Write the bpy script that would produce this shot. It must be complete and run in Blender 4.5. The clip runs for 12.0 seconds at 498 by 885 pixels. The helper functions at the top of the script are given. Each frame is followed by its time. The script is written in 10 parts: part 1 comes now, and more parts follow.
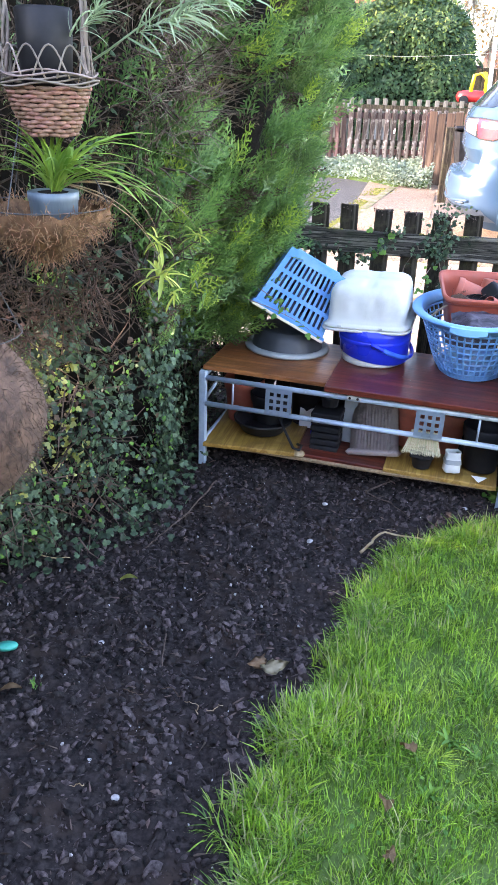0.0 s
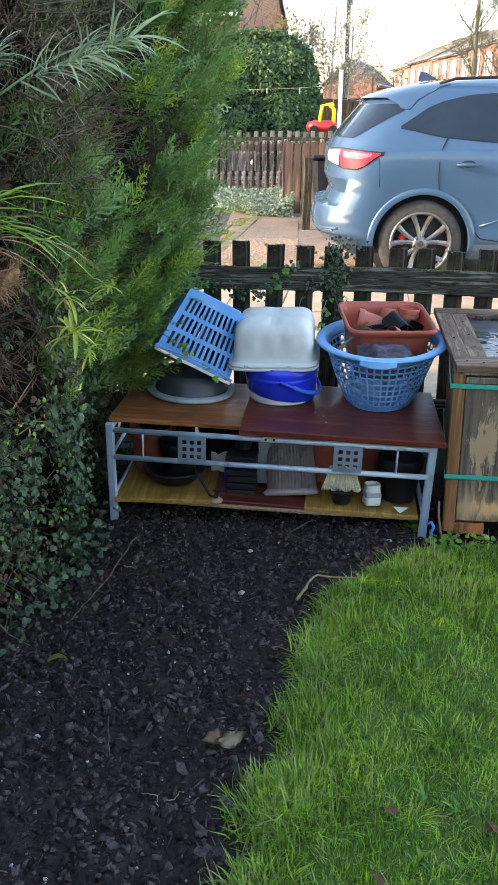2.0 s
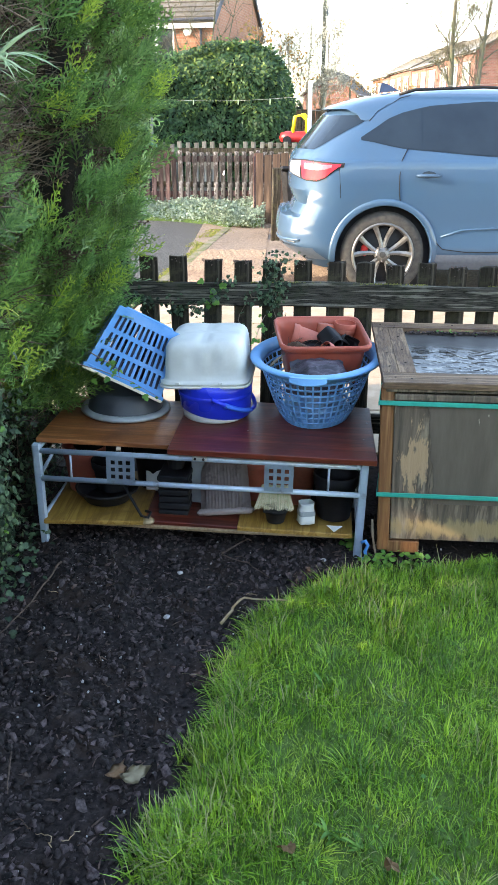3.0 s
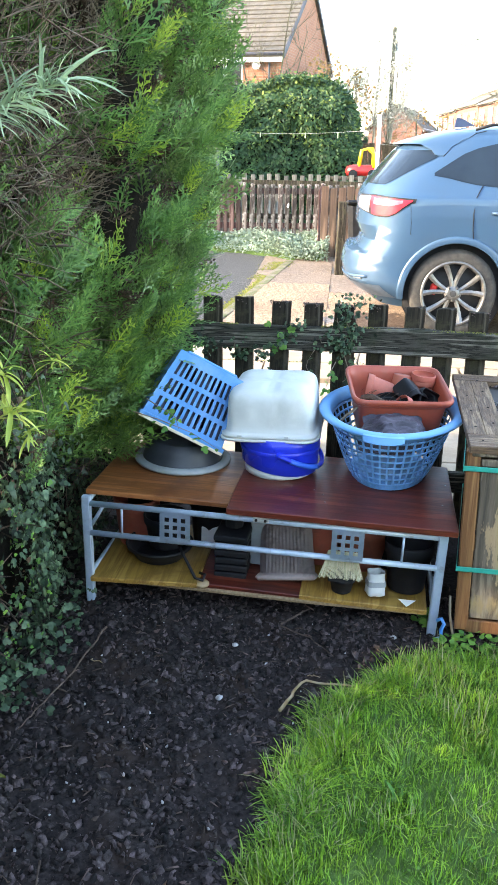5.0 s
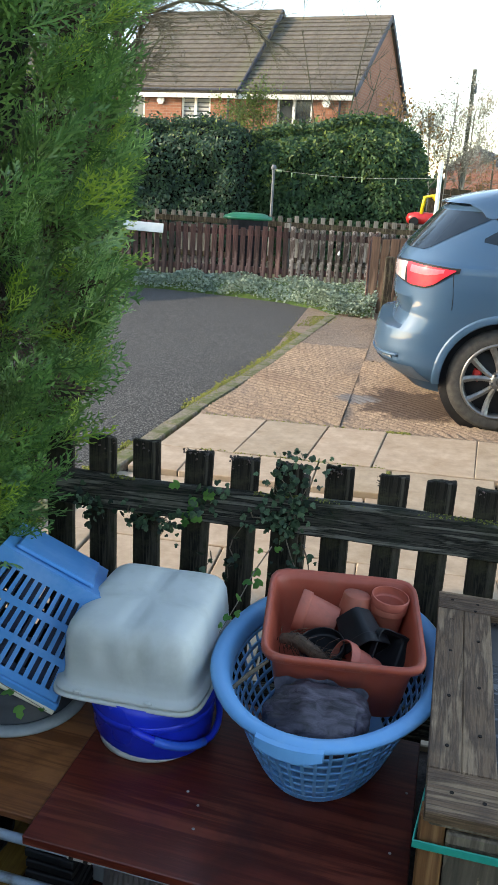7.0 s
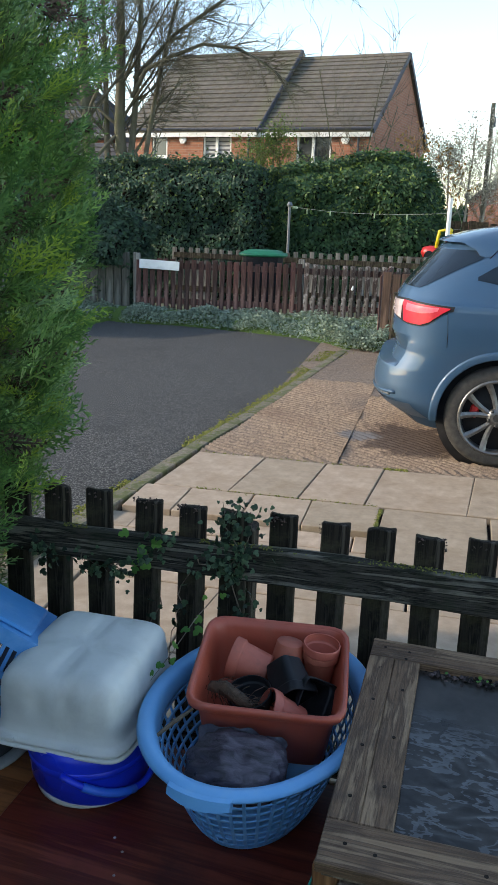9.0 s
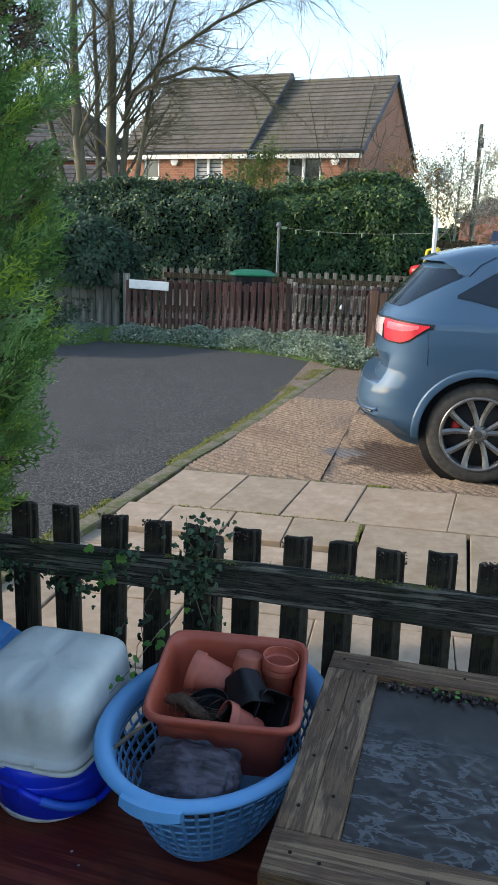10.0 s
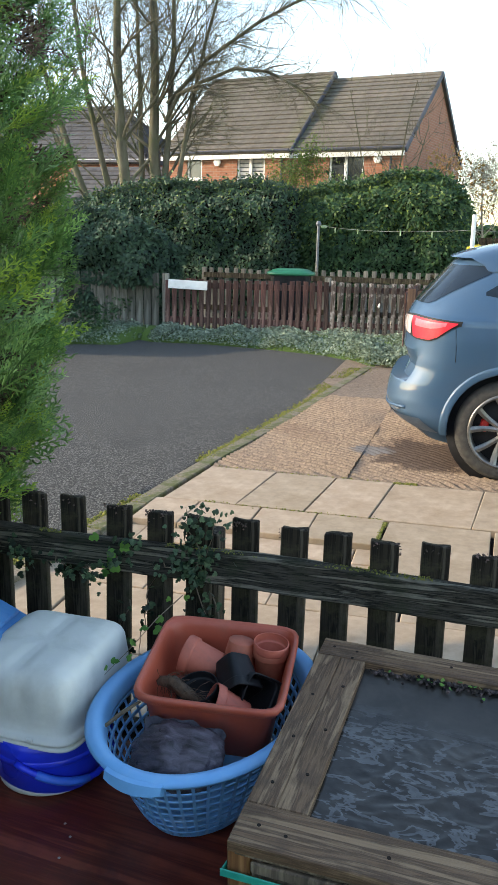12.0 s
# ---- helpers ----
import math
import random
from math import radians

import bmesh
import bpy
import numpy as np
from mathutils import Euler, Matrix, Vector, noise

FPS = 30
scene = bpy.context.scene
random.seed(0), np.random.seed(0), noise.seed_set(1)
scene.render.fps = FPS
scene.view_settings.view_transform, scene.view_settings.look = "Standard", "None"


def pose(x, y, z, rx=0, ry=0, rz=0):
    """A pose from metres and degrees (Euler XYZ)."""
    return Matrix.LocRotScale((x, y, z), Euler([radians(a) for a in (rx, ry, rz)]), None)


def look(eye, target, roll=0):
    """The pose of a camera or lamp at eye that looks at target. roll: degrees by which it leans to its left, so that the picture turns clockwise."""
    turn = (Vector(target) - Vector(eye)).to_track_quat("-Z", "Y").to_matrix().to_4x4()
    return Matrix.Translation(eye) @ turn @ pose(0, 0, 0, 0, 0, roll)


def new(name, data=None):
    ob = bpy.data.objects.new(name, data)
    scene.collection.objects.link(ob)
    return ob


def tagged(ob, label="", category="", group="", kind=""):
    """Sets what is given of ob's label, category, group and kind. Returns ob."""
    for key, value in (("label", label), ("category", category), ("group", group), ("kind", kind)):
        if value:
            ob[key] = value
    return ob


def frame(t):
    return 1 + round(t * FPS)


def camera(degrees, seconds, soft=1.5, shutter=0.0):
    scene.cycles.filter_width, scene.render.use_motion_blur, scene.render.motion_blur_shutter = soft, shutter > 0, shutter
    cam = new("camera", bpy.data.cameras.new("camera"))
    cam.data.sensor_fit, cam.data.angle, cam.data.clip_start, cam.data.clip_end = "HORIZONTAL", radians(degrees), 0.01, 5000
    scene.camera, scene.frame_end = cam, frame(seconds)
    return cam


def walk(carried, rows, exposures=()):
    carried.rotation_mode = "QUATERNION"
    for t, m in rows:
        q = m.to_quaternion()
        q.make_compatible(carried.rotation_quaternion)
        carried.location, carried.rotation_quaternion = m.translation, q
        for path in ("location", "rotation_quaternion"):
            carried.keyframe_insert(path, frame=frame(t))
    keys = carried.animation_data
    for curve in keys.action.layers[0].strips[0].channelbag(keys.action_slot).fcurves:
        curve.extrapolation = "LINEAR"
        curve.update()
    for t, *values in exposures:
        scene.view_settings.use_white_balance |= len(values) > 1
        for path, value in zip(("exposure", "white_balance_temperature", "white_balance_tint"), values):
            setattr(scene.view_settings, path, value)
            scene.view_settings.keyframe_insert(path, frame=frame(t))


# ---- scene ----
cam = camera(33.8, 12.0, soft=1.5)
PATH = [
    (0, (1.233, 0.132, 1.351), (0.886, 1.925, 0.536), 1.8),
    (0.5, (1.292, 0.155, 1.375), (0.971, 1.959, 0.574), 0.8),
    (1, (1.241, 0.173, 1.377), (1.089, 2.003, 0.584), 1.6),
    (1.5, (1.119, 0.211, 1.381), (1.046, 2.063, 0.63), 0.9),
    (2, (1.081, 0.242, 1.366), (1.029, 2.097, 0.619), 0.4),
    (2.5, (1.179, 0.278, 1.365), (1.167, 2.135, 0.623), 0.2),
    (2.7, (1.243, 0.292, 1.372), (1.232, 2.151, 0.634), -0.0),
    (4.3, (1.307, 0.416, 1.389), (1.168, 2.296, 0.722), 1.2),
    (4.5, (1.293, 0.462, 1.39), (1.139, 2.342, 0.724), 0.9),
    (5, (1.22, 0.553, 1.387), (1.07, 2.434, 0.724), 0.9),
    (5.5, (1.243, 0.826, 1.278), (0.905, 2.68, 0.61), -0.9),
    (6, (1.398, 1.324, 1.319), (0.869, 3.126, 0.63), 1.1),
    (6.5, (1.428, 1.536, 1.454), (1.07, 3.388, 0.792), 3.5),
    (7, (1.53, 1.678, 1.527), (1.227, 3.562, 0.928), 3.3),
    (7.2, (1.638, 1.698, 1.54), (1.336, 3.586, 0.953), 3.8),
    (8.8, (1.776, 1.682, 1.594), (1.389, 3.569, 1.056), 2.3),
    (9, (1.749, 1.675, 1.599), (1.366, 3.566, 1.069), 2.2),
    (9.5, (1.741, 1.672, 1.6), (1.363, 3.575, 1.114), 2.1),
    (10, (1.838, 1.663, 1.6), (1.462, 3.566, 1.116), 1.9),
    (10.5, (1.942, 1.63, 1.604), (1.555, 3.532, 1.123), 2.0),
    (11, (1.977, 1.625, 1.608), (1.579, 3.524, 1.123), 1.9),
    (11.5, (1.977, 1.631, 1.603), (1.512, 3.514, 1.115), 1.5),
    (12, (1.971, 1.634, 1.599), (1.487, 3.512, 1.111), 1.3),
]
EXPOSURES = [(0.0, 3.68, 7200, 27), (0.5, 2.98, 7300, 25), (1.0, 2.78, 7400, 19), (2.0, 2.75, 7500, 16), (2.5, 2.95, 7500, 14), (4.5, 3.25, 7500, 13), (5.0, 3.42, 7500, 13),
             (5.5, 3.57, 7500, 11), (6.0, 4.22, 7600, 12), (6.5, 3.65, 7800, 10), (7.0, 2.05, 7400, 10), (7.4, 1.75, 7200, 10), (8.8, 1.5, 6850, 10),
             (10.0, 1.55, 6750, 10), (10.5, 1.7, 7100, 11), (11.0, 1.95, 7300, 10), (12.0, 1.97, 7400, 10)]
walk(cam, [(t, look(eye, target, roll)) for t, eye, target, roll in PATH], EXPOSURES)

# ---- light: low sun from beyond the hedge, pale sky ----
SUN_FROM = Vector((-0.98, -0.22, 0.40)).normalized()
world = bpy.data.worlds.new("sky")
scene.world = world
world.use_nodes = True
wn = world.node_tree.nodes
sky = wn.new("ShaderNodeTexSky")
sky.sky_type = "NISHITA"
sky.sun_disc = False
sky.sun_elevation = math.asin(SUN_FROM.z)
sky.sun_rotation = math.atan2(SUN_FROM.x, SUN_FROM.y)
sky.air_density, sky.dust_density, sky.ozone_density = 1.0, 0.5, 1.0
wn["Background"].inputs["Strength"].default_value = 0.15
world.node_tree.links.new(sky.outputs["Color"], wn["Background"].inputs["Color"])
sun = new("sun", bpy.data.lights.new("sun", "SUN"))
sun.data.energy, sun.data.angle, sun.data.color = 1.6, radians(1.0), (1.0, 0.90, 0.76)
sun.matrix_world = look(SUN_FROM * 50, (0, 0, 0))

# ---- building helpers ----
def part(name, bm, material, parent=None, label="", smooth=False):
    """Link a bmesh as one mesh object under a thing or a part."""
    me = bpy.data.meshes.new(name)
    bm.to_mesh(me)
    bm.free()
    return part_mesh(name, me, material, parent, label, smooth)


def part_mesh(name, me, material, parent=None, label="", smooth=False):
    if material is not None and not me.materials:
        me.materials.append(material)
    if smooth:
        me.polygons.foreach_set("use_smooth", [True] * len(me.polygons))
    ob = new(name, me)
    ob.parent = parent
    if label:
        tagged(ob, label=label)
    return ob


def thing(name, m, label, category, group="", kind=""):
    ob = new(name)
    ob.empty_display_size = 0.05
    ob.matrix_world = m
    return tagged(ob, label, category, group, kind)


def add_box(bm, size, m=None, bevel=0.0):
    """A box of that size, centred, at the pose m, with chamfered edges."""
    tmp = bmesh.new()
    bmesh.ops.create_cube(tmp, size=1.0)
    bmesh.ops.scale(tmp, vec=size, verts=tmp.verts)
    if bevel:
        bmesh.ops.bevel(tmp, geom=list(tmp.edges), offset=bevel, segments=1, affect="EDGES", profile=0.6)
    merge(bm, tmp, m)
    return bm


def box_bm(size, m=None, bevel=0.0):
    return add_box(bmesh.new(), size, m, bevel)


def merge(dst, src, m=None):
    """Copy the faces of src into dst at the pose m, and free src."""
    at = {}
    for v in src.verts:
        at[v.index] = dst.verts.new(m @ v.co if m else v.co)
    src.faces.ensure_lookup_table()
    for f in src.faces:
        dst.faces.new([at[v.index] for v in f.verts])
    dst.verts.index_update()
    src.free()


def add_tube(bm, pts, radius, sides=8, closed=False, cap=True):
    """A round bar along points; radius a number or one for each point."""
    pts = [Vector(p) for p in pts]
    n = len(pts)
    rad = [radius] * n if not hasattr(radius, "__len__") else radius
    rings = []
    ref = None
    for i, p in enumerate(pts):
        a = pts[(i - 1) % n] if closed or i else p
        b = pts[(i + 1) % n] if closed or i < n - 1 else p
        t = (b - a).normalized()
        if ref is None:
            ref = t.orthogonal().normalized()
        ref = (ref - t * ref.dot(t))
        ref = ref.normalized() if ref.length > 1e-6 else t.orthogonal().normalized()
        bi = t.cross(ref)
        ring = []
        for k in range(sides):
            an = 2 * math.pi * k / sides
            ring.append(bm.verts.new(p + (ref * math.cos(an) + bi * math.sin(an)) * rad[i]))
        rings.append(ring)
    for i in range(n if closed else n - 1):
        r0, r1 = rings[i], rings[(i + 1) % n]
        for k in range(sides):
            bm.faces.new((r0[k], r0[(k + 1) % sides], r1[(k + 1) % sides], r1[k]))
    if cap and not closed:
        bm.faces.new(rings[0][::-1])
        bm.faces.new(rings[-1])
    return bm


def add_lathe(bm, profile, segs=32, m=None, sx=1.0, sy=1.0, power=2.0):
    """Turn a profile of (radius, height) round z; power over 2 squares the outline."""
    rings = []
    for r, z in profile:
        ring = []
        for k in range(segs):
            a = 2 * math.pi * k / segs
            c, s = math.cos(a), math.sin(a)
            q = (abs(c) ** power + abs(s) ** power) ** (-1 / power)
            v = Vector((r * c * q * sx, r * s * q * sy, z))
            ring.append(bm.verts.new(m @ v if m else v))
        rings.append(ring)
    for r0, r1 in zip(rings, rings[1:]):
        for k in range(segs):
            bm.faces.new((r0[k], r0[(k + 1) % segs], r1[(k + 1) % segs], r1[k]))
    return rings


def lathe_bm(profile, segs=32, m=None, sx=1.0, sy=1.0, power=2.0, cap_end=True):
    bm = bmesh.new()
    rings = add_lathe(bm, profile, segs, m, sx, sy, power)
    if cap_end and profile[-1][0] > 1e-4:
        bm.faces.new(rings[-1])
    if cap_end and profile[0][0] > 1e-4:
        bm.faces.new(rings[0][::-1])
    bmesh.ops.remove_doubles(bm, verts=bm.verts, dist=1e-5)
    return bm


def scatter(name, base_v, base_f, mats, parent=None, material=None, label="", smooth=False):
    """One joined mesh of many copies of a small shape (base_v n x 3, base_f of equal length), at poses N x 4 x 4."""
    base_v, base_f, mats = np.asarray(base_v, float), np.asarray(base_f, int), np.asarray(mats, float)
    n, k = len(mats), len(base_v)
    v = np.einsum("nij,kj->nki", mats[:, :3, :3], base_v) + mats[:, None, :3, 3]
    fc = (base_f[None] + (np.arange(n) * k)[:, None, None]).reshape(-1, base_f.shape[1])
    return raw_mesh(name, v.reshape(-1, 3), fc, parent, material, label, smooth)


def raw_mesh(name, v, fc, parent=None, material=None, label="", smooth=False):
    me = bpy.data.meshes.new(name)
    me.vertices.add(len(v))
    me.vertices.foreach_set("co", np.ascontiguousarray(v, np.float32).ravel())
    w = fc.shape[1]
    me.loops.add(fc.size)
    me.loops.foreach_set("vertex_index", np.ascontiguousarray(fc, np.int32).ravel())
    me.polygons.add(len(fc))
    me.polygons.foreach_set("loop_start", np.arange(len(fc), dtype=np.int32) * w)
    me.update(calc_edges=True)
    return part_mesh(name, me, material, parent, label, smooth)


def frames(pos, ahead, up, size):
    """Poses N x 4 x 4 whose y axis is ahead, z near up, scaled."""
    pos, ahead, up = (np.asarray(a, float) for a in (pos, ahead, up))
    y = ahead / np.linalg.norm(ahead, axis=1, keepdims=True)
    x = np.cross(y, up)
    x /= np.maximum(np.linalg.norm(x, axis=1, keepdims=True), 1e-6)
    z = np.cross(x, y)
    m = np.zeros((len(pos), 4, 4))
    s = np.asarray(size, float).reshape(-1, 1)
    m[:, :3, 0], m[:, :3, 1], m[:, :3, 2], m[:, :3, 3], m[:, 3, 3] = x * s, y * s, z * s, pos, 1
    return m


rng = np.random.default_rng(7)


def lerp_table(table, x):
    xs, ys = zip(*table)
    return np.interp(x, xs, ys)


# ---- materials ----
def ramp(nt, fac, stops):
    r = nt.nodes.new("ShaderNodeValToRGB")
    nt.links.new(fac, r.inputs["Fac"])
    el = r.color_ramp.elements
    el[0].position, el[0].color = stops[0][0], (*stops[0][1], 1)
    el[1].position, el[1].color = stops[-1][0], (*stops[-1][1], 1)
    for p, c in stops[1:-1]:
        e = el.new(p)
        e.color = (*c, 1)
    return r.outputs["Color"]


def noise_node(nt, vec, scale, detail=5.0, rough=0.6, distort=0.0):
    n = nt.nodes.new("ShaderNodeTexNoise")
    n.inputs["Scale"].default_value, n.inputs["Detail"].default_value = scale, detail
    n.inputs["Roughness"].default_value, n.inputs["Distortion"].default_value = rough, distort
    nt.links.new(vec, n.inputs["Vector"])
    return n.outputs["Fac"]


def mix_col(nt, fac, a, b, mode="MIX"):
    m = nt.nodes.new("ShaderNodeMix")
    m.data_type, m.blend_type = "RGBA", mode
    for sock, val in ((m.inputs[0], fac), (m.inputs[6], a), (m.inputs[7], b)):
        if isinstance(val, bpy.types.NodeSocket):
            nt.links.new(val, sock)
        elif isinstance(val, tuple):
            sock.default_value = (*val, 1)
        else:
            sock.default_value = val
    return m.outputs[2]


def math_node(nt, op, a, b=0.5):
    m = nt.nodes.new("ShaderNodeMath")
    m.operation = op
    for sock, val in ((m.inputs[0], a), (m.inputs[1], b)):
        if isinstance(val, bpy.types.NodeSocket):
            nt.links.new(val, sock)
        else:
            sock.default_value = val
    return m.outputs[0]


def surf(name, c1, c2, scale=20.0, stretch=(1, 1, 1), rough=0.6, rough_var=0.15, bump=0.2, bump_scale=80.0, metal=0.0,
         stain=None, stain_scale=3.0, stain_at=(0.5, 0.65), vary="", vary_amount=0.3, coat=0.0, spec=0.5, leafy=0.0, stops=None, distort=0.0,
         coords="Object", transmission=0.0, sheen=0.0, stain_stretch=None):
    """A surface with grain, stains, worn gloss and fine relief. c1, c2: its two colours; stain: a third, in patches."""
    mt = bpy.data.materials.new(name)
    mt.use_nodes = True
    nt = mt.node_tree
    bsdf = nt.nodes["Principled BSDF"]
    tc = nt.nodes.new("ShaderNodeTexCoord")
    mp = nt.nodes.new("ShaderNodeMapping")
    mp.inputs["Scale"].default_value = stretch
    nt.links.new(tc.outputs[coords], mp.inputs["Vector"])
    vec = mp.outputs["Vector"]
    grain = noise_node(nt, vec, scale, 6.0, 0.62, distort)
    col = ramp(nt, grain, stops or [(0.3, c1), (0.7, c2)])
    if stain:
        where = tc.outputs[coords]
        if stain_stretch:
            mp2 = nt.nodes.new("ShaderNodeMapping")
            mp2.inputs["Scale"].default_value = stain_stretch
            nt.links.new(where, mp2.inputs["Vector"])
            where = mp2.outputs["Vector"]
        big = noise_node(nt, where, stain_scale, 5.0, 0.65, 0.3)
        col = mix_col(nt, ramp(nt, big, [(stain_at[0], (0, 0, 0)), (stain_at[1], (1, 1, 1))]), col, stain)
    if vary:
        if vary == "island":
            src = nt.nodes.new("ShaderNodeNewGeometry").outputs["Random Per Island"]
        else:
            src = nt.nodes.new("ShaderNodeObjectInfo").outputs["Random"]
        hsv = nt.nodes.new("ShaderNodeHueSaturation")
        nt.links.new(col, hsv.inputs["Color"])
        nt.links.new(math_node(nt, "MULTIPLY_ADD", src, vary_amount * 2), hsv.inputs["Value"])
        hsv.inputs["Value"].links[0].from_node.inputs[2].default_value = 1 - vary_amount
        swing = 0.04 if vary == "island" else 0.010
        nt.links.new(math_node(nt, "MULTIPLY_ADD", src, -swing), hsv.inputs["Hue"])
        hsv.inputs["Hue"].links[0].from_node.inputs[2].default_value = 0.5 + swing / 2
        col = hsv.outputs["Color"]
    nt.links.new(col, bsdf.inputs["Base Color"])
    r2 = noise_node(nt, tc.outputs[coords], scale * 0.4, 4.0)
    rr = math_node(nt, "MULTIPLY_ADD", r2, rough_var * 2)
    rr.node.inputs[2].default_value = rough - rough_var
    nt.links.new(rr, bsdf.inputs["Roughness"])
    bsdf.inputs["Metallic"].default_value = metal
    bsdf.inputs["Coat Weight"].default_value = coat
    bsdf.inputs["Coat Roughness"].default_value = 0.04
    bsdf.inputs["Specular IOR Level"].default_value = spec
    bsdf.inputs["Transmission Weight"].default_value = transmission
    bsdf.inputs["Sheen Weight"].default_value = sheen
    if bump:
        bp = nt.nodes.new("ShaderNodeBump")
        bp.inputs["Strength"].default_value, bp.inputs["Distance"].default_value = min(1.0, bump), 0.004
        nt.links.new(noise_node(nt, vec, bump_scale, 6.0, 0.65), bp.inputs["Height"])
        nt.links.new(bp.outputs["Normal"], bsdf.inputs["Normal"])
    if leafy:
        tr = nt.nodes.new("ShaderNodeBsdfTranslucent")
        nt.links.new(col, tr.inputs["Color"])
        mx = nt.nodes.new("ShaderNodeMixShader")
        mx.inputs["Fac"].default_value = leafy
        nt.links.new(bsdf.outputs["BSDF"], mx.inputs[1])
        nt.links.new(tr.outputs["BSDF"], mx.inputs[2])
        nt.links.new(mx.outputs["Shader"], nt.nodes["Material Output"].inputs["Surface"])
    return mt


def wood(name, c1, c2, c3, along="x", scale=14.0, rough=0.75, bump=0.5, ring=1.0, vary="", stain=None, stain_scale=4.0, stain_at=(0.5, 0.7), coat=0.0, vary_amount=0.25, spec=0.4):
    """Timber with grain along one axis."""
    st = {"x": (0.05, 1, 1), "y": (1, 0.05, 1), "z": (1, 1, 0.05)}[along]
    st = tuple(a * ring for a in st)
    return surf(name, c1, c3, scale=scale, stretch=st, rough=rough, bump=bump, bump_scale=scale * 3.5, vary=vary, vary_amount=vary_amount,
                stain=stain, stain_scale=stain_scale, stain_at=stain_at, coat=coat, distort=0.25, spec=spec,
                stops=[(0.25, c1), (0.42, c2), (0.5, c1), (0.6, c3), (0.8, c2)])


M_SOIL = surf("soil", (0.0045, 0.0036, 0.0035), (0.046, 0.036, 0.033), 75, rough=0.9, spec=0.12, bump=1.0, bump_scale=110, stain=(0.034, 0.023, 0.018), stain_scale=5)
M_CHIP = surf("bark_mulch", (0.006, 0.0045, 0.0043), (0.092, 0.070, 0.064), 60, rough=0.75, bump=1.0, bump_scale=160, spec=0.2, vary="island", vary_amount=0.95)
M_CHIPGREY = surf("greyed_bark_chip", (0.018, 0.014, 0.013), (0.095, 0.076, 0.070), 110, rough=0.8, bump=1.0, bump_scale=200, spec=0.15, vary="island", vary_amount=0.75)
M_CHIPBROWN = surf("brown_bark_fibre", (0.022, 0.013, 0.0095), (0.115, 0.074, 0.055), 40, rough=0.75, bump=0.6, bump_scale=160, vary="island", vary_amount=0.6)
M_TWIG = surf("dead_twig", (0.10, 0.07, 0.045), (0.22, 0.17, 0.12), 40, rough=0.8, bump=0.3, vary="island")
M_DEADTWIG = surf("dry_hedge_twig", (0.036, 0.024, 0.018), (0.135, 0.095, 0.072), 40, rough=0.85, bump=0.3, spec=0.2, vary="island", vary_amount=0.6)
M_PEBBLE = surf("pale_pebble", (0.16, 0.15, 0.14), (0.42, 0.40, 0.37), 60, rough=0.7, bump=0.3, vary="island")
M_TURF = surf("turf_soil", (0.040, 0.072, 0.012), (0.095, 0.165, 0.024), 60, rough=0.9, bump=1.0, bump_scale=100)
M_GRASS = surf("grass_blade", (0.085, 0.225, 0.020), (0.255, 0.450, 0.046), 6, rough=0.38, bump=0, vary="island", vary_amount=0.7, leafy=0.35, stain=(0.30, 0.42, 0.055), stain_scale=7, stain_at=(0.54, 0.70))
M_GRASSLIT = surf("fresh_grass_blade", (0.22, 0.40, 0.035), (0.36, 0.52, 0.07), 6, rough=0.4, bump=0, vary="island", vary_amount=0.4, leafy=0.45)
M_GRASSDRY = surf("pale_grass_blade", (0.28, 0.30, 0.10), (0.42, 0.40, 0.20), 6, rough=0.55, bump=0, vary="island", vary_amount=0.3, leafy=0.4)
M_WEED = surf("clover_leaf", (0.07, 0.20, 0.03), (0.14, 0.30, 0.05), 20, rough=0.65, bump=0, vary="island", vary_amount=0.3, leafy=0.35)
M_CONIFER = surf("conifer_spray", (0.060, 0.150, 0.040), (0.185, 0.345, 0.083), 4, rough=0.45, bump=0, vary="island", vary_amount=0.4, leafy=0.20, stain=(0.095, 0.125, 0.052), stain_scale=2.2, stain_at=(0.52, 0.75))
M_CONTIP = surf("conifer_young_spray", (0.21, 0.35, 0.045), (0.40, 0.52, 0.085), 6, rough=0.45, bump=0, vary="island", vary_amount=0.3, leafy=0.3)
# near-black colour that stands in for the shade deep inside the foliage
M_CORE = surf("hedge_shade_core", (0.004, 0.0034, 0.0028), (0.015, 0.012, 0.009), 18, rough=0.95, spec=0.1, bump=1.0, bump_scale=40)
M_IVY = surf("ivy_leaf", (0.012, 0.036, 0.017), (0.072, 0.118, 0.058), 60, rough=0.55, rough_var=0.1, bump=0.1, spec=0.35, vary="island", vary_amount=0.75, leafy=0.15)
# paints sun on the hedge's ivy; also the fallen yellow leaf's own colour
M_IVYSUN = surf("sun_tint_and_yellow_leaf", (0.25, 0.28, 0.05), (0.46, 0.43, 0.13), 20, rough=0.5, bump=0, vary="island", leafy=0.4)
M_IVYRED = surf("bronzed_leaf", (0.065, 0.034, 0.022), (0.15, 0.085, 0.05), 20, rough=0.6, bump=0.1, vary="island", leafy=0.2)
M_SPIDER = surf("spider_plant_leaf", (0.13, 0.30, 0.03), (0.28, 0.42, 0.08), 12, rough=0.4, bump=0, vary="island", leafy=0.4)
M_PLANTLET = surf("yellow_plantlet_leaf", (0.34, 0.44, 0.06), (0.58, 0.62, 0.14), 12, rough=0.4, bump=0, vary="island", vary_amount=0.15, leafy=0.4)
M_SILVER = surf("silver_green_leaf", (0.22, 0.33, 0.17), (0.42, 0.53, 0.33), 12, rough=0.45, bump=0, vary="island", leafy=0.3)
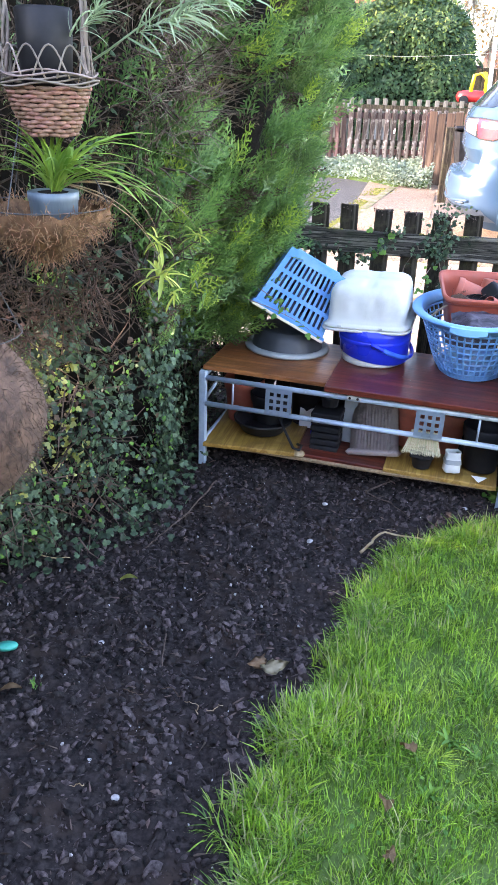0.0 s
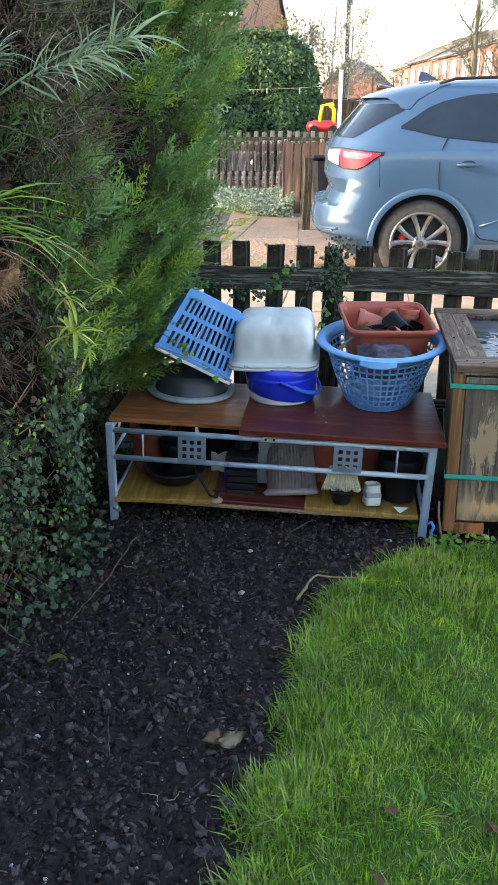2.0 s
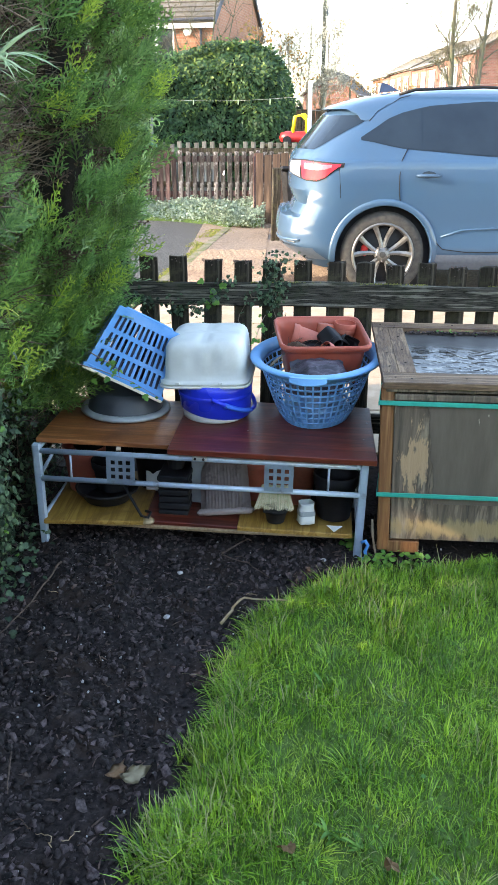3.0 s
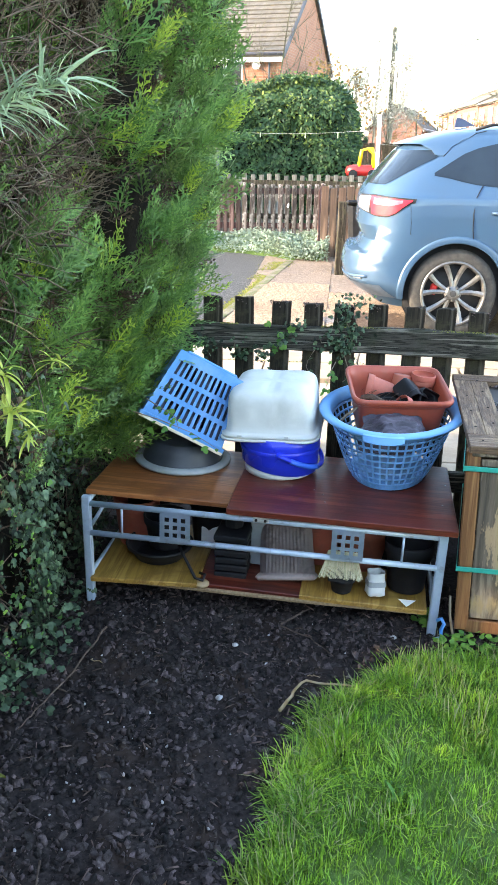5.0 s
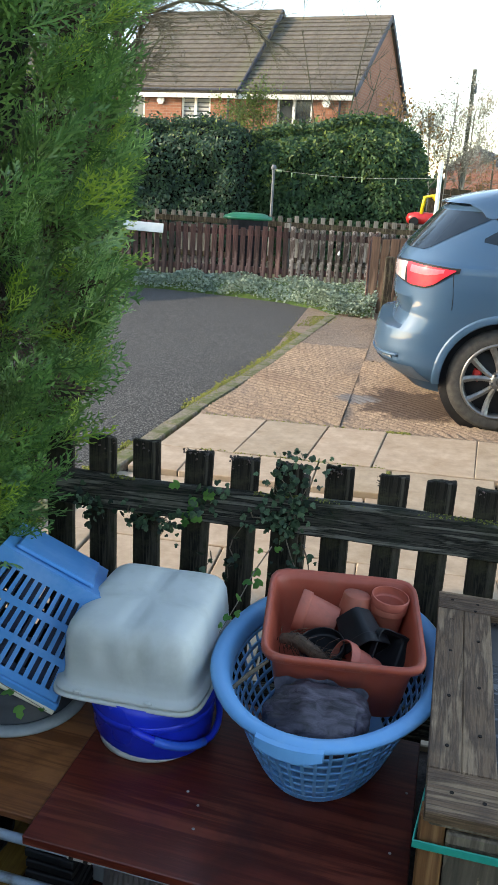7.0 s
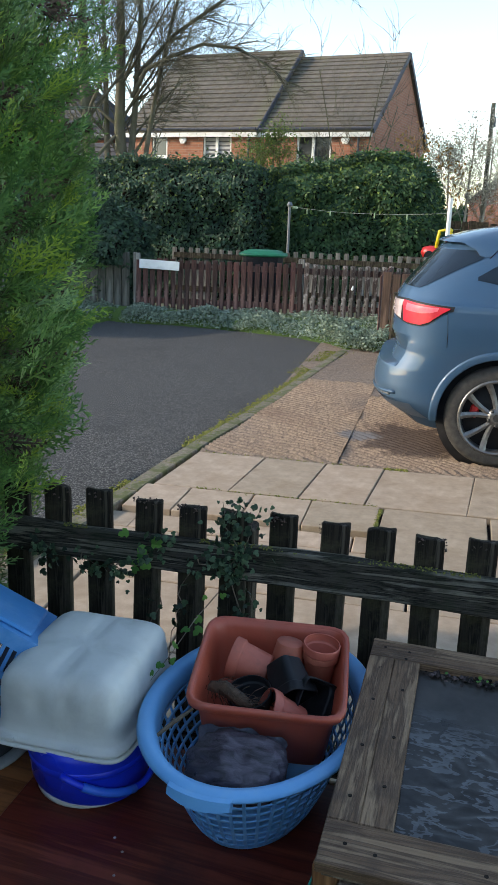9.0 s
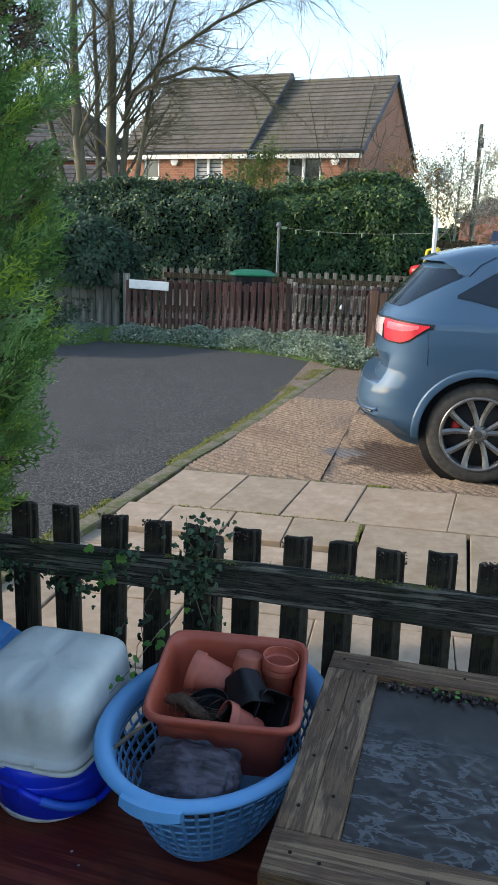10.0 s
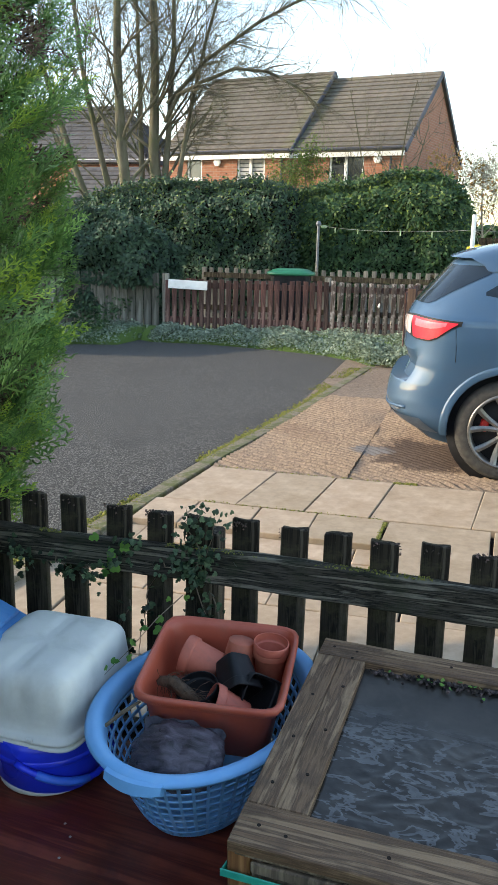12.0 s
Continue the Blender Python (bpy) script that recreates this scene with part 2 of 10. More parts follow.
M_FENCE = wood("dark_weathered_fence", (0.014, 0.011, 0.008), (0.036, 0.029, 0.020), (0.085, 0.070, 0.050), "z", 42, 0.9, 0.9, spec=0.15, vary="object", stain=(0.050, 0.046, 0.025), stain_scale=16, stain_at=(0.5, 0.62))
M_RAIL = wood("weathered_fence_rail", (0.010, 0.009, 0.007), (0.066, 0.059, 0.046), (0.18, 0.165, 0.13), "x", 70, 0.9, 0.9, spec=0.15, stain=(0.030, 0.037, 0.020), stain_scale=5, stain_at=(0.52, 0.72))
M_TEAK = wood("orange_brown_board", (0.155, 0.048, 0.014), (0.245, 0.082, 0.025), (0.33, 0.120, 0.040), "x", 30, 0.36, 0.15, stain=(0.11, 0.036, 0.014), stain_scale=5)
M_MAHOG = wood("dark_red_board", (0.080, 0.013, 0.007), (0.135, 0.023, 0.012), (0.195, 0.042, 0.022), "x", 24, 0.35, 0.12, stain=(0.040, 0.010, 0.007), stain_scale=4, stain_at=(0.50, 0.74), spec=0.35)
M_OAK = wood("yellow_oak_board", (0.24, 0.125, 0.022), (0.34, 0.19, 0.038), (0.42, 0.25, 0.062), "y", 34, 0.5, 0.15, stain=(0.16, 0.08, 0.018), stain_scale=5)
M_BOARDEDGE = surf("chipboard_edge", (0.16, 0.10, 0.05), (0.32, 0.22, 0.12), 120, rough=0.9, bump=0.5)
M_STEEL = surf("grey_blue_painted_steel", (0.30, 0.38, 0.46), (0.42, 0.50, 0.58), 25, rough=0.42, bump=0.1, metal=0.25, stain=(0.22, 0.23, 0.24), stain_scale=14, stain_at=(0.58, 0.72))
M_CLIP = surf("pale_metal_clip", (0.5, 0.5, 0.46), (0.66, 0.65, 0.6), 60, rough=0.4, metal=0.5)
M_BLUE = surf("mid_blue_plastic", (0.040, 0.205, 0.46), (0.066, 0.255, 0.54), 6, rough=0.42, bump=0.05, spec=0.35, stain=(0.15, 0.31, 0.56), stain_scale=9, stain_at=(0.5, 0.8))
M_LBLUE = surf("light_blue_plastic", (0.120, 0.350, 0.64), (0.160, 0.41, 0.70), 6, rough=0.40, bump=0.05, spec=0.4, stain=(0.22, 0.44, 0.66), stain_scale=12, stain_at=(0.52, 0.8))
M_ROYAL = surf("royal_blue_plastic", (0.006, 0.03, 0.55), (0.012, 0.05, 0.70), 5, rough=0.3, bump=0.03)
M_GRIP = surf("blue_grip_plastic", (0.018, 0.11, 0.58), (0.030, 0.16, 0.70), 8, rough=0.35, bump=0.05)
M_BRISTLE = surf("cream_bristle", (0.50, 0.44, 0.24), (0.70, 0.64, 0.42), 30, rough=0.7, bump=0, vary="island", vary_amount=0.2)
M_CREAM = surf("dirty_cream_rim", (0.55, 0.46, 0.30), (0.72, 0.66, 0.5), 20, rough=0.6, bump=0.1)
M_CLOUDY = surf("cloudy_white_plastic", (0.57, 0.575, 0.535), (0.65, 0.65, 0.605), 6, rough=0.62, rough_var=0.06, bump=0.10, bump_scale=40, spec=0.2, stain=(0.51, 0.51, 0.46), stain_scale=9, stain_at=(0.46, 0.72), leafy=0.05)
M_TERRA = surf("terracotta_plastic", (0.35, 0.062, 0.032), (0.44, 0.090, 0.048), 10, rough=0.42, bump=0.06, stain=(0.32, 0.085, 0.048), stain_scale=10, stain_at=(0.55, 0.8))
M_POT = surf("faded_terracotta_pot", (0.37, 0.085, 0.048), (0.47, 0.135, 0.082), 14, rough=0.6, bump=0.1, vary="object", vary_amount=0.15, stain=(0.32, 0.10, 0.065), stain_scale=14)
M_BLACKP = surf("black_plastic", (0.006, 0.006, 0.007), (0.018, 0.018, 0.020), 14, rough=0.55, bump=0.05, spec=0.22, stain=(0.035, 0.032, 0.029), stain_scale=12, stain_at=(0.6, 0.85))
M_GREYTUB = surf("dark_grey_rubber", (0.022, 0.026, 0.031), (0.040, 0.045, 0.052), 14, rough=0.45, bump=0.1)
M_GREYRIM = surf("grey_plastic_rim", (0.22, 0.24, 0.24), (0.34, 0.36, 0.35), 14, rough=0.55, bump=0.08)
M_BAG = surf("slate_purple_polythene", (0.010, 0.007, 0.009), (0.135, 0.11, 0.135), 26, stretch=(0.45, 1.7, 1), rough=0.32, bump=0.9, bump_scale=40, distort=1.5)
M_BAGEDGE = surf("clear_polythene_edge", (0.09, 0.09, 0.12), (0.24, 0.24, 0.29), 30, rough=0.25, bump=0.6, bump_scale=60, leafy=0.35)
M_TAUPE = surf("taupe_plastic", (0.30, 0.235, 0.215), (0.40, 0.325, 0.295), 14, rough=0.6, bump=0.1, stain=(0.2, 0.16, 0.145), stain_scale=14)
M_LIDWOOD = wood("weathered_grey_brown_plank", (0.080, 0.043, 0.022), (0.185, 0.108, 0.058), (0.29, 0.185, 0.105), "y", 60, 0.7, 0.9, stain=(0.060, 0.034, 0.019), stain_scale=5)
M_LIDWOODX = wood("weathered_grey_brown_plank_across", (0.080, 0.043, 0.022), (0.185, 0.108, 0.058), (0.29, 0.185, 0.105), "x", 60, 0.7, 0.9, stain=(0.060, 0.034, 0.019), stain_scale=5)
M_PANEL = surf("peeling_plywood", (0.030, 0.022, 0.015), (0.150, 0.112, 0.076), 50, stretch=(1, 1, 0.07), rough=0.75, bump=0.9, bump_scale=60, distort=0.6, stain=(0.24, 0.185, 0.125), stain_scale=26, stain_at=(0.52, 0.66), stain_stretch=(1, 1, 0.16))
M_PLY = surf("smooth_grey_plywood_skin", (0.070, 0.054, 0.040), (0.118, 0.093, 0.068), 18, stretch=(1, 1, 0.2), rough=0.6, bump=0.25, bump_scale=60, stain=(0.33, 0.28, 0.22), stain_scale=20, stain_at=(0.66, 0.69), stain_stretch=(1, 1, 0.35))
M_POST = wood("brown_stained_post", (0.14, 0.055, 0.018), (0.22, 0.10, 0.035), (0.30, 0.15, 0.06), "z", 24, 0.7, 0.4)
M_GREEN = surf("green_strap", (0.0, 0.26, 0.19), (0.01, 0.34, 0.25), 30, rough=0.45, bump=0.1)
M_FILM = surf("wet_polythene_over_glass", (0.016, 0.014, 0.012), (0.052, 0.045, 0.038), 9, rough=0.38, rough_var=0.12, bump=0.1, bump_scale=60, spec=0.30, stain=(0.065, 0.055, 0.045), stain_scale=7, stain_at=(0.55, 0.8))


def add_ripples(mt, front, back):
    """Wet glossy pools with wavy edges, their pale sky reflection painted in, on the part of a film that lies between
    two depths.
    """
    nt = mt.node_tree
    bsdf = nt.nodes["Principled BSDF"]
    tc = nt.nodes.new("ShaderNodeTexCoord")
    mp = nt.nodes.new("ShaderNodeMapping")
    mp.inputs["Scale"].default_value = (0.8, 1.5, 1)
    mp.inputs["Rotation"].default_value = (0, 0, 0.35)
    nt.links.new(tc.outputs["Object"], mp.inputs["Vector"])
    wave = noise_node(nt, mp.outputs["Vector"], 15.0, 3.0, 0.5, 1.6)
    fine = noise_node(nt, mp.outputs["Vector"], 42.0, 2.0, 0.5, 1.2)
    both = math_node(nt, "ADD", math_node(nt, "MULTIPLY", wave, 0.7), math_node(nt, "MULTIPLY", fine, 0.3))
    sep = nt.nodes.new("ShaderNodeSeparateXYZ")
    nt.links.new(tc.outputs["Object"], sep.inputs[0])
    reach = ramp(nt, math_node(nt, "ADD", sep.outputs["Y"], math_node(nt, "MULTIPLY", sep.outputs["X"], 0.12)), [(front, (1, 1, 1)), (back, (0, 0, 0))])
    pool_glint = math_node(nt, "MULTIPLY", ramp(nt, both, [(0.52, (0, 0, 0)), (0.545, (1, 1, 1)), (0.60, (0.8, 0.8, 0.8)), (0.63, (0, 0, 0))]), reach)
    old = bsdf.inputs["Base Color"].links[0].from_socket
    # the pools' lighter base colour stands in for reflected sky
    nt.links.new(mix_col(nt, pool_glint, old, (0.10, 0.10, 0.10)), bsdf.inputs["Base Color"])
    nt.links.new(mix_col(nt, reach, (0.38, 0.38, 0.38), mix_col(nt, pool_glint, (0.07, 0.07, 0.07), (0.03, 0.03, 0.03))), bsdf.inputs["Roughness"])
    bp = nt.nodes.new("ShaderNodeBump")
    bp.inputs["Strength"].default_value, bp.inputs["Distance"].default_value = 0.3, 0.004
    nt.links.new(math_node(nt, "MULTIPLY", both, reach), bp.inputs["Height"])
    nt.links.new(bp.outputs["Normal"], bsdf.inputs["Normal"])


add_ripples(M_FILM, 0.36, 0.50)
M_SCREW = surf("rusty_screw", (0.008, 0.006, 0.005), (0.03, 0.02, 0.014), 90, rough=0.8, spec=0.2)
M_WHITE = surf("white_paint", (0.72, 0.72, 0.70), (0.82, 0.82, 0.80), 10, rough=0.5, bump=0.05, stain=(0.6, 0.6, 0.57), stain_scale=3)
M_CONC = surf("ridged_concrete", (0.078, 0.052, 0.035), (0.310, 0.222, 0.150), 50, rough=0.8, bump=0.8, bump_scale=90, stain=(0.13, 0.082, 0.054), stain_scale=1.4, stain_at=(0.52, 0.72), coords="Object")


def add_patch(mt, centre, radii, colour, edge=(0.55, 1.0), grain=7.0, stretch=(1, 1, 1), ragged=1.4):
    """One patch of its own shape on a surface, at a place on it: damp, peeled ply or painted sheen."""
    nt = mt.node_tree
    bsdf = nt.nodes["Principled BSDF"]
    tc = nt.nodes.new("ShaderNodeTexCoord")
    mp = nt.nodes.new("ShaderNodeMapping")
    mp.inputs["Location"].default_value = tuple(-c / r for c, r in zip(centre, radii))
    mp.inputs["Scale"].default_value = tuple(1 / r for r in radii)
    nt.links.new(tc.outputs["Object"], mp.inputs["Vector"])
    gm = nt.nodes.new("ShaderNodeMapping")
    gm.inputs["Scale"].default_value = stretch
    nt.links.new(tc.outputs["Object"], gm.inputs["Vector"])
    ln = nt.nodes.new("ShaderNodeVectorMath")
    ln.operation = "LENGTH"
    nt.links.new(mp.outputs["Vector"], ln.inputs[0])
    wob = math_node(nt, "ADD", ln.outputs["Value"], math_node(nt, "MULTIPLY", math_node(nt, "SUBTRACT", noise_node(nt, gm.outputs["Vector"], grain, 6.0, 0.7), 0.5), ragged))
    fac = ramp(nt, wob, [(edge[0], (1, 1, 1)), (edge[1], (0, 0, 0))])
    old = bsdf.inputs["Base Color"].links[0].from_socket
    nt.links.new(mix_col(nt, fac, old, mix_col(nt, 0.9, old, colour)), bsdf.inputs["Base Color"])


add_patch(M_PANEL, (0.105, 0.012, 0.345), (0.050, 1, 0.150), (0.36, 0.235, 0.13), (0.55, 0.80), 55, (1, 1, 0.22), 4.2)
add_patch(M_PANEL, (0.40, 0.012, 0.125), (0.55, 1, 0.040), (0.26, 0.185, 0.085), (0.5, 1.1), 40, (1, 1, 0.3), 3.0)
add_patch(M_CONC, (1.76, 7.84, 0), (0.46, 0.55, 5), (0.030, 0.016, 0.010), (0.72, 1.0), 6.0, (1, 1, 1), 1.5)
# grey patch paints the pale reflection on wet concrete into its colour
add_patch(M_CONC, (1.35, 7.85, 0), (0.20, 0.16, 5), (0.10, 0.10, 0.105))
M_SLAB = surf("buff_paving_slab", (0.275, 0.205, 0.138), (0.405, 0.310, 0.218), 14, rough=0.85, bump=0.3, bump_scale=120, vary="object", vary_amount=0.14, stain=(0.27, 0.195, 0.125), stain_scale=3.5, stain_at=(0.48, 0.68))
M_ASPHALT = surf("asphalt", (0.018, 0.018, 0.02), (0.1, 0.1, 0.1), 105, rough=0.9, rough_var=0.1, bump=0.4, bump_scale=150, spec=0.25, stain=(0.036, 0.035, 0.033), stain_scale=0.9, stain_at=(0.55, 0.85),
                 stops=[(0.34, (0.008, 0.008, 0.0075)), (0.52, (0.047, 0.045, 0.041)), (0.66, (0.24, 0.23, 0.205))])
M_KERB = surf("grey_edging_stone", (0.105, 0.085, 0.060), (0.25, 0.205, 0.145), 40, rough=0.9, bump=0.6, vary="object", vary_amount=0.15, stain=(0.085, 0.092, 0.026), stain_scale=8, stain_at=(0.44, 0.60))
M_MOSS = surf("moss", (0.075, 0.085, 0.012), (0.21, 0.205, 0.035), 40, rough=0.95, bump=0.8, vary="island")
M_EARTH = surf("rough_ground", (0.06, 0.07, 0.03), (0.13, 0.13, 0.07), 2, rough=0.95, bump=0.5, bump_scale=20)
M_SEDUM = surf("silver_ground_cover", (0.14, 0.20, 0.14), (0.30, 0.36, 0.27), 8, rough=0.7, bump=0, vary="island", vary_amount=0.35, leafy=0.15)
M_REDFENCE = wood("red_brown_stained_board", (0.040, 0.018, 0.014), (0.090, 0.038, 0.030), (0.17, 0.095, 0.078), "z", 16, 0.8, 0.5, vary="object", vary_amount=0.5, stain=(0.24, 0.17, 0.145), stain_scale=7, stain_at=(0.58, 0.70))
M_FADEDFENCE = wood("faded_grey_red_board", (0.040, 0.026, 0.020), (0.088, 0.064, 0.052), (0.20, 0.162, 0.138), "z", 18, 0.85, 0.5, vary="object", vary_amount=0.5, stain=(0.34, 0.30, 0.265), stain_scale=8, stain_at=(0.52, 0.64))
M_GREYFENCE = wood("silvered_board", (0.085, 0.08, 0.066), (0.165, 0.155, 0.132), (0.25, 0.238, 0.205), "z", 12, 0.9, 0.5, vary="object", vary_amount=0.3)
M_TANFENCE = wood("tan_board", (0.060, 0.033, 0.021), (0.115, 0.065, 0.042), (0.19, 0.118, 0.08), "z", 12, 0.8, 0.4, vary="object", vary_amount=0.35)
M_LAUREL = surf("laurel_leaf", (0.016, 0.048, 0.020), (0.052, 0.105, 0.036), 3, rough=0.55, spec=0.3, bump=0, vary="island", vary_amount=0.45, leafy=0.15)
# paints sun on the hedge tops; the small feathery tree's own leaf colour
M_LAURELTIP = surf("hedge_sun_and_yellow_leaf", (0.075, 0.13, 0.025), (0.15, 0.21, 0.04), 3, rough=0.45, bump=0, vary="island", vary_amount=0.35, leafy=0.25)
M_DARKLEAF = surf("dark_ivy_hedge_leaf", (0.020, 0.047, 0.028), (0.055, 0.098, 0.056), 3, rough=0.6, spec=0.3, bump=0, vary="island", vary_amount=0.4, leafy=0.12)
M_BARK = surf("grey_bark", (0.062, 0.055, 0.036), (0.150, 0.135, 0.092), 6, stretch=(1, 1, 0.25), rough=0.9, bump=0.6, bump_scale=20, stain=(0.095, 0.105, 0.052), stain_scale=1.5)
M_POLE = surf("weathered_timber_pole", (0.10, 0.092, 0.060), (0.19, 0.175, 0.12), 8, stretch=(1, 1, 0.1), rough=0.9, bump=0.4)
M_PALELEAF = surf("pale_autumn_leaf", (0.40, 0.37, 0.28), (0.58, 0.54, 0.43), 3, rough=0.7, bump=0, vary="island", leafy=0.4)
M_RUSTLEAF = surf("rust_autumn_leaf", (0.28, 0.15, 0.05), (0.40, 0.24, 0.09), 3, rough=0.7, bump=0, vary="island", leafy=0.3)
M_TILE = surf("brown_grey_roof_tile", (0.085, 0.074, 0.060), (0.145, 0.126, 0.102), 5, rough=0.85, bump=0.3, vary="object", vary_amount=0.12, stain=(0.13, 0.12, 0.08), stain_scale=0.7)
M_SLATETILE = surf("dark_slate_tile", (0.060, 0.058, 0.060), (0.115, 0.110, 0.110), 5, rough=0.9, spec=0.2, bump=0.3, vary="object", vary_amount=0.15)
M_SLATE = surf("dark_blue_verge", (0.03, 0.035, 0.05), (0.06, 0.065, 0.085), 6, rough=0.7)
M_GLASS = surf("dark_window_glass", (0.02, 0.024, 0.028), (0.05, 0.055, 0.06), 1.5, rough=0.08, rough_var=0.04, bump=0, spec=0.8)
M_BLIND = surf("slatted_blind", (0.32, 0.33, 0.33), (0.5, 0.5, 0.5), 4, rough=0.6, bump=0)
M_CARBLUE = surf("metallic_blue_paint", (0.025, 0.071, 0.134), (0.033, 0.086, 0.156), 400, rough=0.55, rough_var=0.04, bump=0, metal=0.3, coat=0.7, stain=(0.050, 0.080, 0.118), stain_scale=1.2, stain_at=(0.45, 0.9))
M_CARTRIM = surf("grey_cladding", (0.075, 0.10, 0.14), (0.10, 0.13, 0.175), 40, rough=0.45, bump=0, metal=0.3, coat=0.25)
M_CARGLASS = surf("tinted_car_glass", (0.010, 0.017, 0.027), (0.016, 0.026, 0.038), 3, rough=0.08, rough_var=0.02, bump=0, spec=0.32, coat=0.0)
M_TYRE = surf("dusty_tyre_rubber", (0.022, 0.021, 0.02), (0.06, 0.055, 0.048), 20, rough=0.85, bump=0.2)
M_ALLOY = surf("silver_alloy", (0.12, 0.12, 0.12), (0.21, 0.21, 0.205), 30, rough=0.36, metal=0.7, bump=0.05)
M_DARKMETAL = surf("dark_brake_metal", (0.05, 0.05, 0.05), (0.10, 0.10, 0.10), 30, rough=0.5, metal=0.7)
M_RED = surf("red_plastic", (0.36, 0.014, 0.014), (0.50, 0.025, 0.022), 10, rough=0.4, bump=0)
M_TAILRED = surf("red_lens", (0.40, 0.004, 0.016), (0.60, 0.02, 0.045), 14, rough=0.5, rough_var=0.05, bump=0, spec=0.3, coat=0.1)
M_TAILSHEEN = surf("red_lens_sheen", (0.60, 0.08, 0.12), (0.70, 0.15, 0.19), 14, rough=0.45, rough_var=0.05, bump=0, spec=0.3, coat=0.1)
M_TAILCLEAR = surf("clear_lens", (0.42, 0.34, 0.34), (0.62, 0.52, 0.52), 12, rough=0.2, bump=0, coat=0.5)
M_YELLOW = surf("yellow_plastic", (0.65, 0.48, 0.01), (0.75, 0.58, 0.03), 10, rough=0.4, bump=0)
M_BINGREEN = surf("green_plastic_lid", (0.008, 0.11, 0.05), (0.014, 0.16, 0.075), 6, rough=0.35, bump=0)
M_GALV = surf("galvanised_post", (0.10, 0.11, 0.12), (0.17, 0.18, 0.19), 10, rough=0.5, metal=0.5)
M_LINE = surf("pale_washing_line", (0.18, 0.19, 0.17), (0.28, 0.29, 0.26), 10, rough=0.6, bump=0)
M_WICKER = surf("wicker_cane", (0.135, 0.064, 0.042), (0.31, 0.172, 0.115), 60, rough=0.65, bump=0.4, spec=0.3, vary="island", vary_amount=0.4)
M_PALETWIG = surf("pale_twig", (0.26, 0.22, 0.17), (0.42, 0.37, 0.29), 20, rough=0.8, bump=0, vary="island", vary_amount=0.25)
M_WILLOW = surf("grey_willow_twig", (0.13, 0.10, 0.080), (0.25, 0.20, 0.160), 30, rough=0.75, bump=0.3, vary="island", vary_amount=0.25)
M_COIR = surf("coir_fibre", (0.060, 0.028, 0.013), (0.27, 0.135, 0.062), 30, rough=0.95, bump=1.0, bump_scale=60, stain=(0.035, 0.020, 0.012), stain_scale=9, stain_at=(0.54, 0.66))
M_COIROLD = surf("weathered_coir", (0.045, 0.024, 0.016), (0.165, 0.095, 0.064), 26, rough=0.95, bump=1.0, bump_scale=60, stain=(0.026, 0.015, 0.011), stain_scale=8, stain_at=(0.50, 0.62))
M_FIBRE = surf("coir_strand", (0.14, 0.068, 0.030), (0.38, 0.215, 0.105), 20, rough=0.9, bump=0, vary="island", vary_amount=0.4)
M_BLUEPOT = surf("blue_grey_pot", (0.075, 0.115, 0.145), (0.16, 0.205, 0.235), 30, stretch=(1, 1, 0.15), rough=0.4, bump=0.1)
M_LEAFDRY = surf("dry_leaf", (0.26, 0.16, 0.06), (0.42, 0.32, 0.2), 25, rough=0.7, bump=0.2, vary="island", vary_amount=0.25, leafy=0.2)
M_LEAFPALE = surf("pale_dry_leaf", (0.34, 0.28, 0.17), (0.50, 0.43, 0.29), 30, rough=0.7, bump=0.3, leafy=0.2)
M_ROOT = surf("dark_root_fibre", (0.03, 0.018, 0.010), (0.12, 0.07, 0.04), 60, rough=0.9, bump=0.8, bump_scale=120, vary="island", vary_amount=0.4)
M_NAVY = surf("dark_navy_plastic", (0.010, 0.020, 0.05), (0.018, 0.034, 0.075), 6, rough=0.5, bump=0.05)
M_DEADLEAF = surf("brown_dead_leaf", (0.13, 0.075, 0.032), (0.26, 0.155, 0.075), 40, rough=0.8, bump=0.3)

# ---- ground ----
def sheet(name, x0, x1, y0, y1, nx, ny, height, material, parent=None, smooth=True):
    """A grid whose height is a function of (x, y) arrays."""
    gx, gy = np.meshgrid(np.linspace(x0, x1, nx), np.linspace(y0, y1, ny), indexing="ij")
    v = np.stack([gx, gy, height(gx, gy)], -1).reshape(-1, 3)
    i = (np.arange(nx - 1)[:, None] * ny + np.arange(ny - 1)[None]).ravel()
    return raw_mesh(name, v, np.stack([i, i + ny, i + ny + 1, i + 1], -1), parent, material, "", smooth)


def bumps(x, y, scale, seed=0.0):
    """Smooth pseudo-noise from a few crossed waves, about -1 to 1."""
    s = np.zeros_like(x)
    for k, (a, b, c) in enumerate(((1, 0.3, 0), (-0.4, 1.1, 2), (0.8, -0.9, 4), (1.7, 1.3, 1), (-2.1, 1.6, 3))):
        s = s + np.sin((a * x + b * y) * scale + c + seed + k) / (1 + 0.4 * k)
    return s / 2.6


GRASS_EDGE = [(-2.5, 1.0), (1.15, 1.0), (1.35, 1.0), (1.55, 1.03), (1.70, 1.10), (1.95, 1.14), (2.19, 1.18), (2.36, 1.24), (2.52, 1.38), (2.62, 1.52), (2.69, 1.95), (2.74, 2.6), (2.78, 4.5)]


def on_lawn(x, y):
    """How far inside the lawn (metres, about), negative outside."""
    ys = [p[0] for p in GRASS_EDGE]
    left = np.interp(y, ys, [p[1] for p in GRASS_EDGE]) + 0.025 * np.sin(y * 23) + 0.015 * np.sin(y * 57 + 1)
    return np.where(y > 2.80, -1.0, x - left)


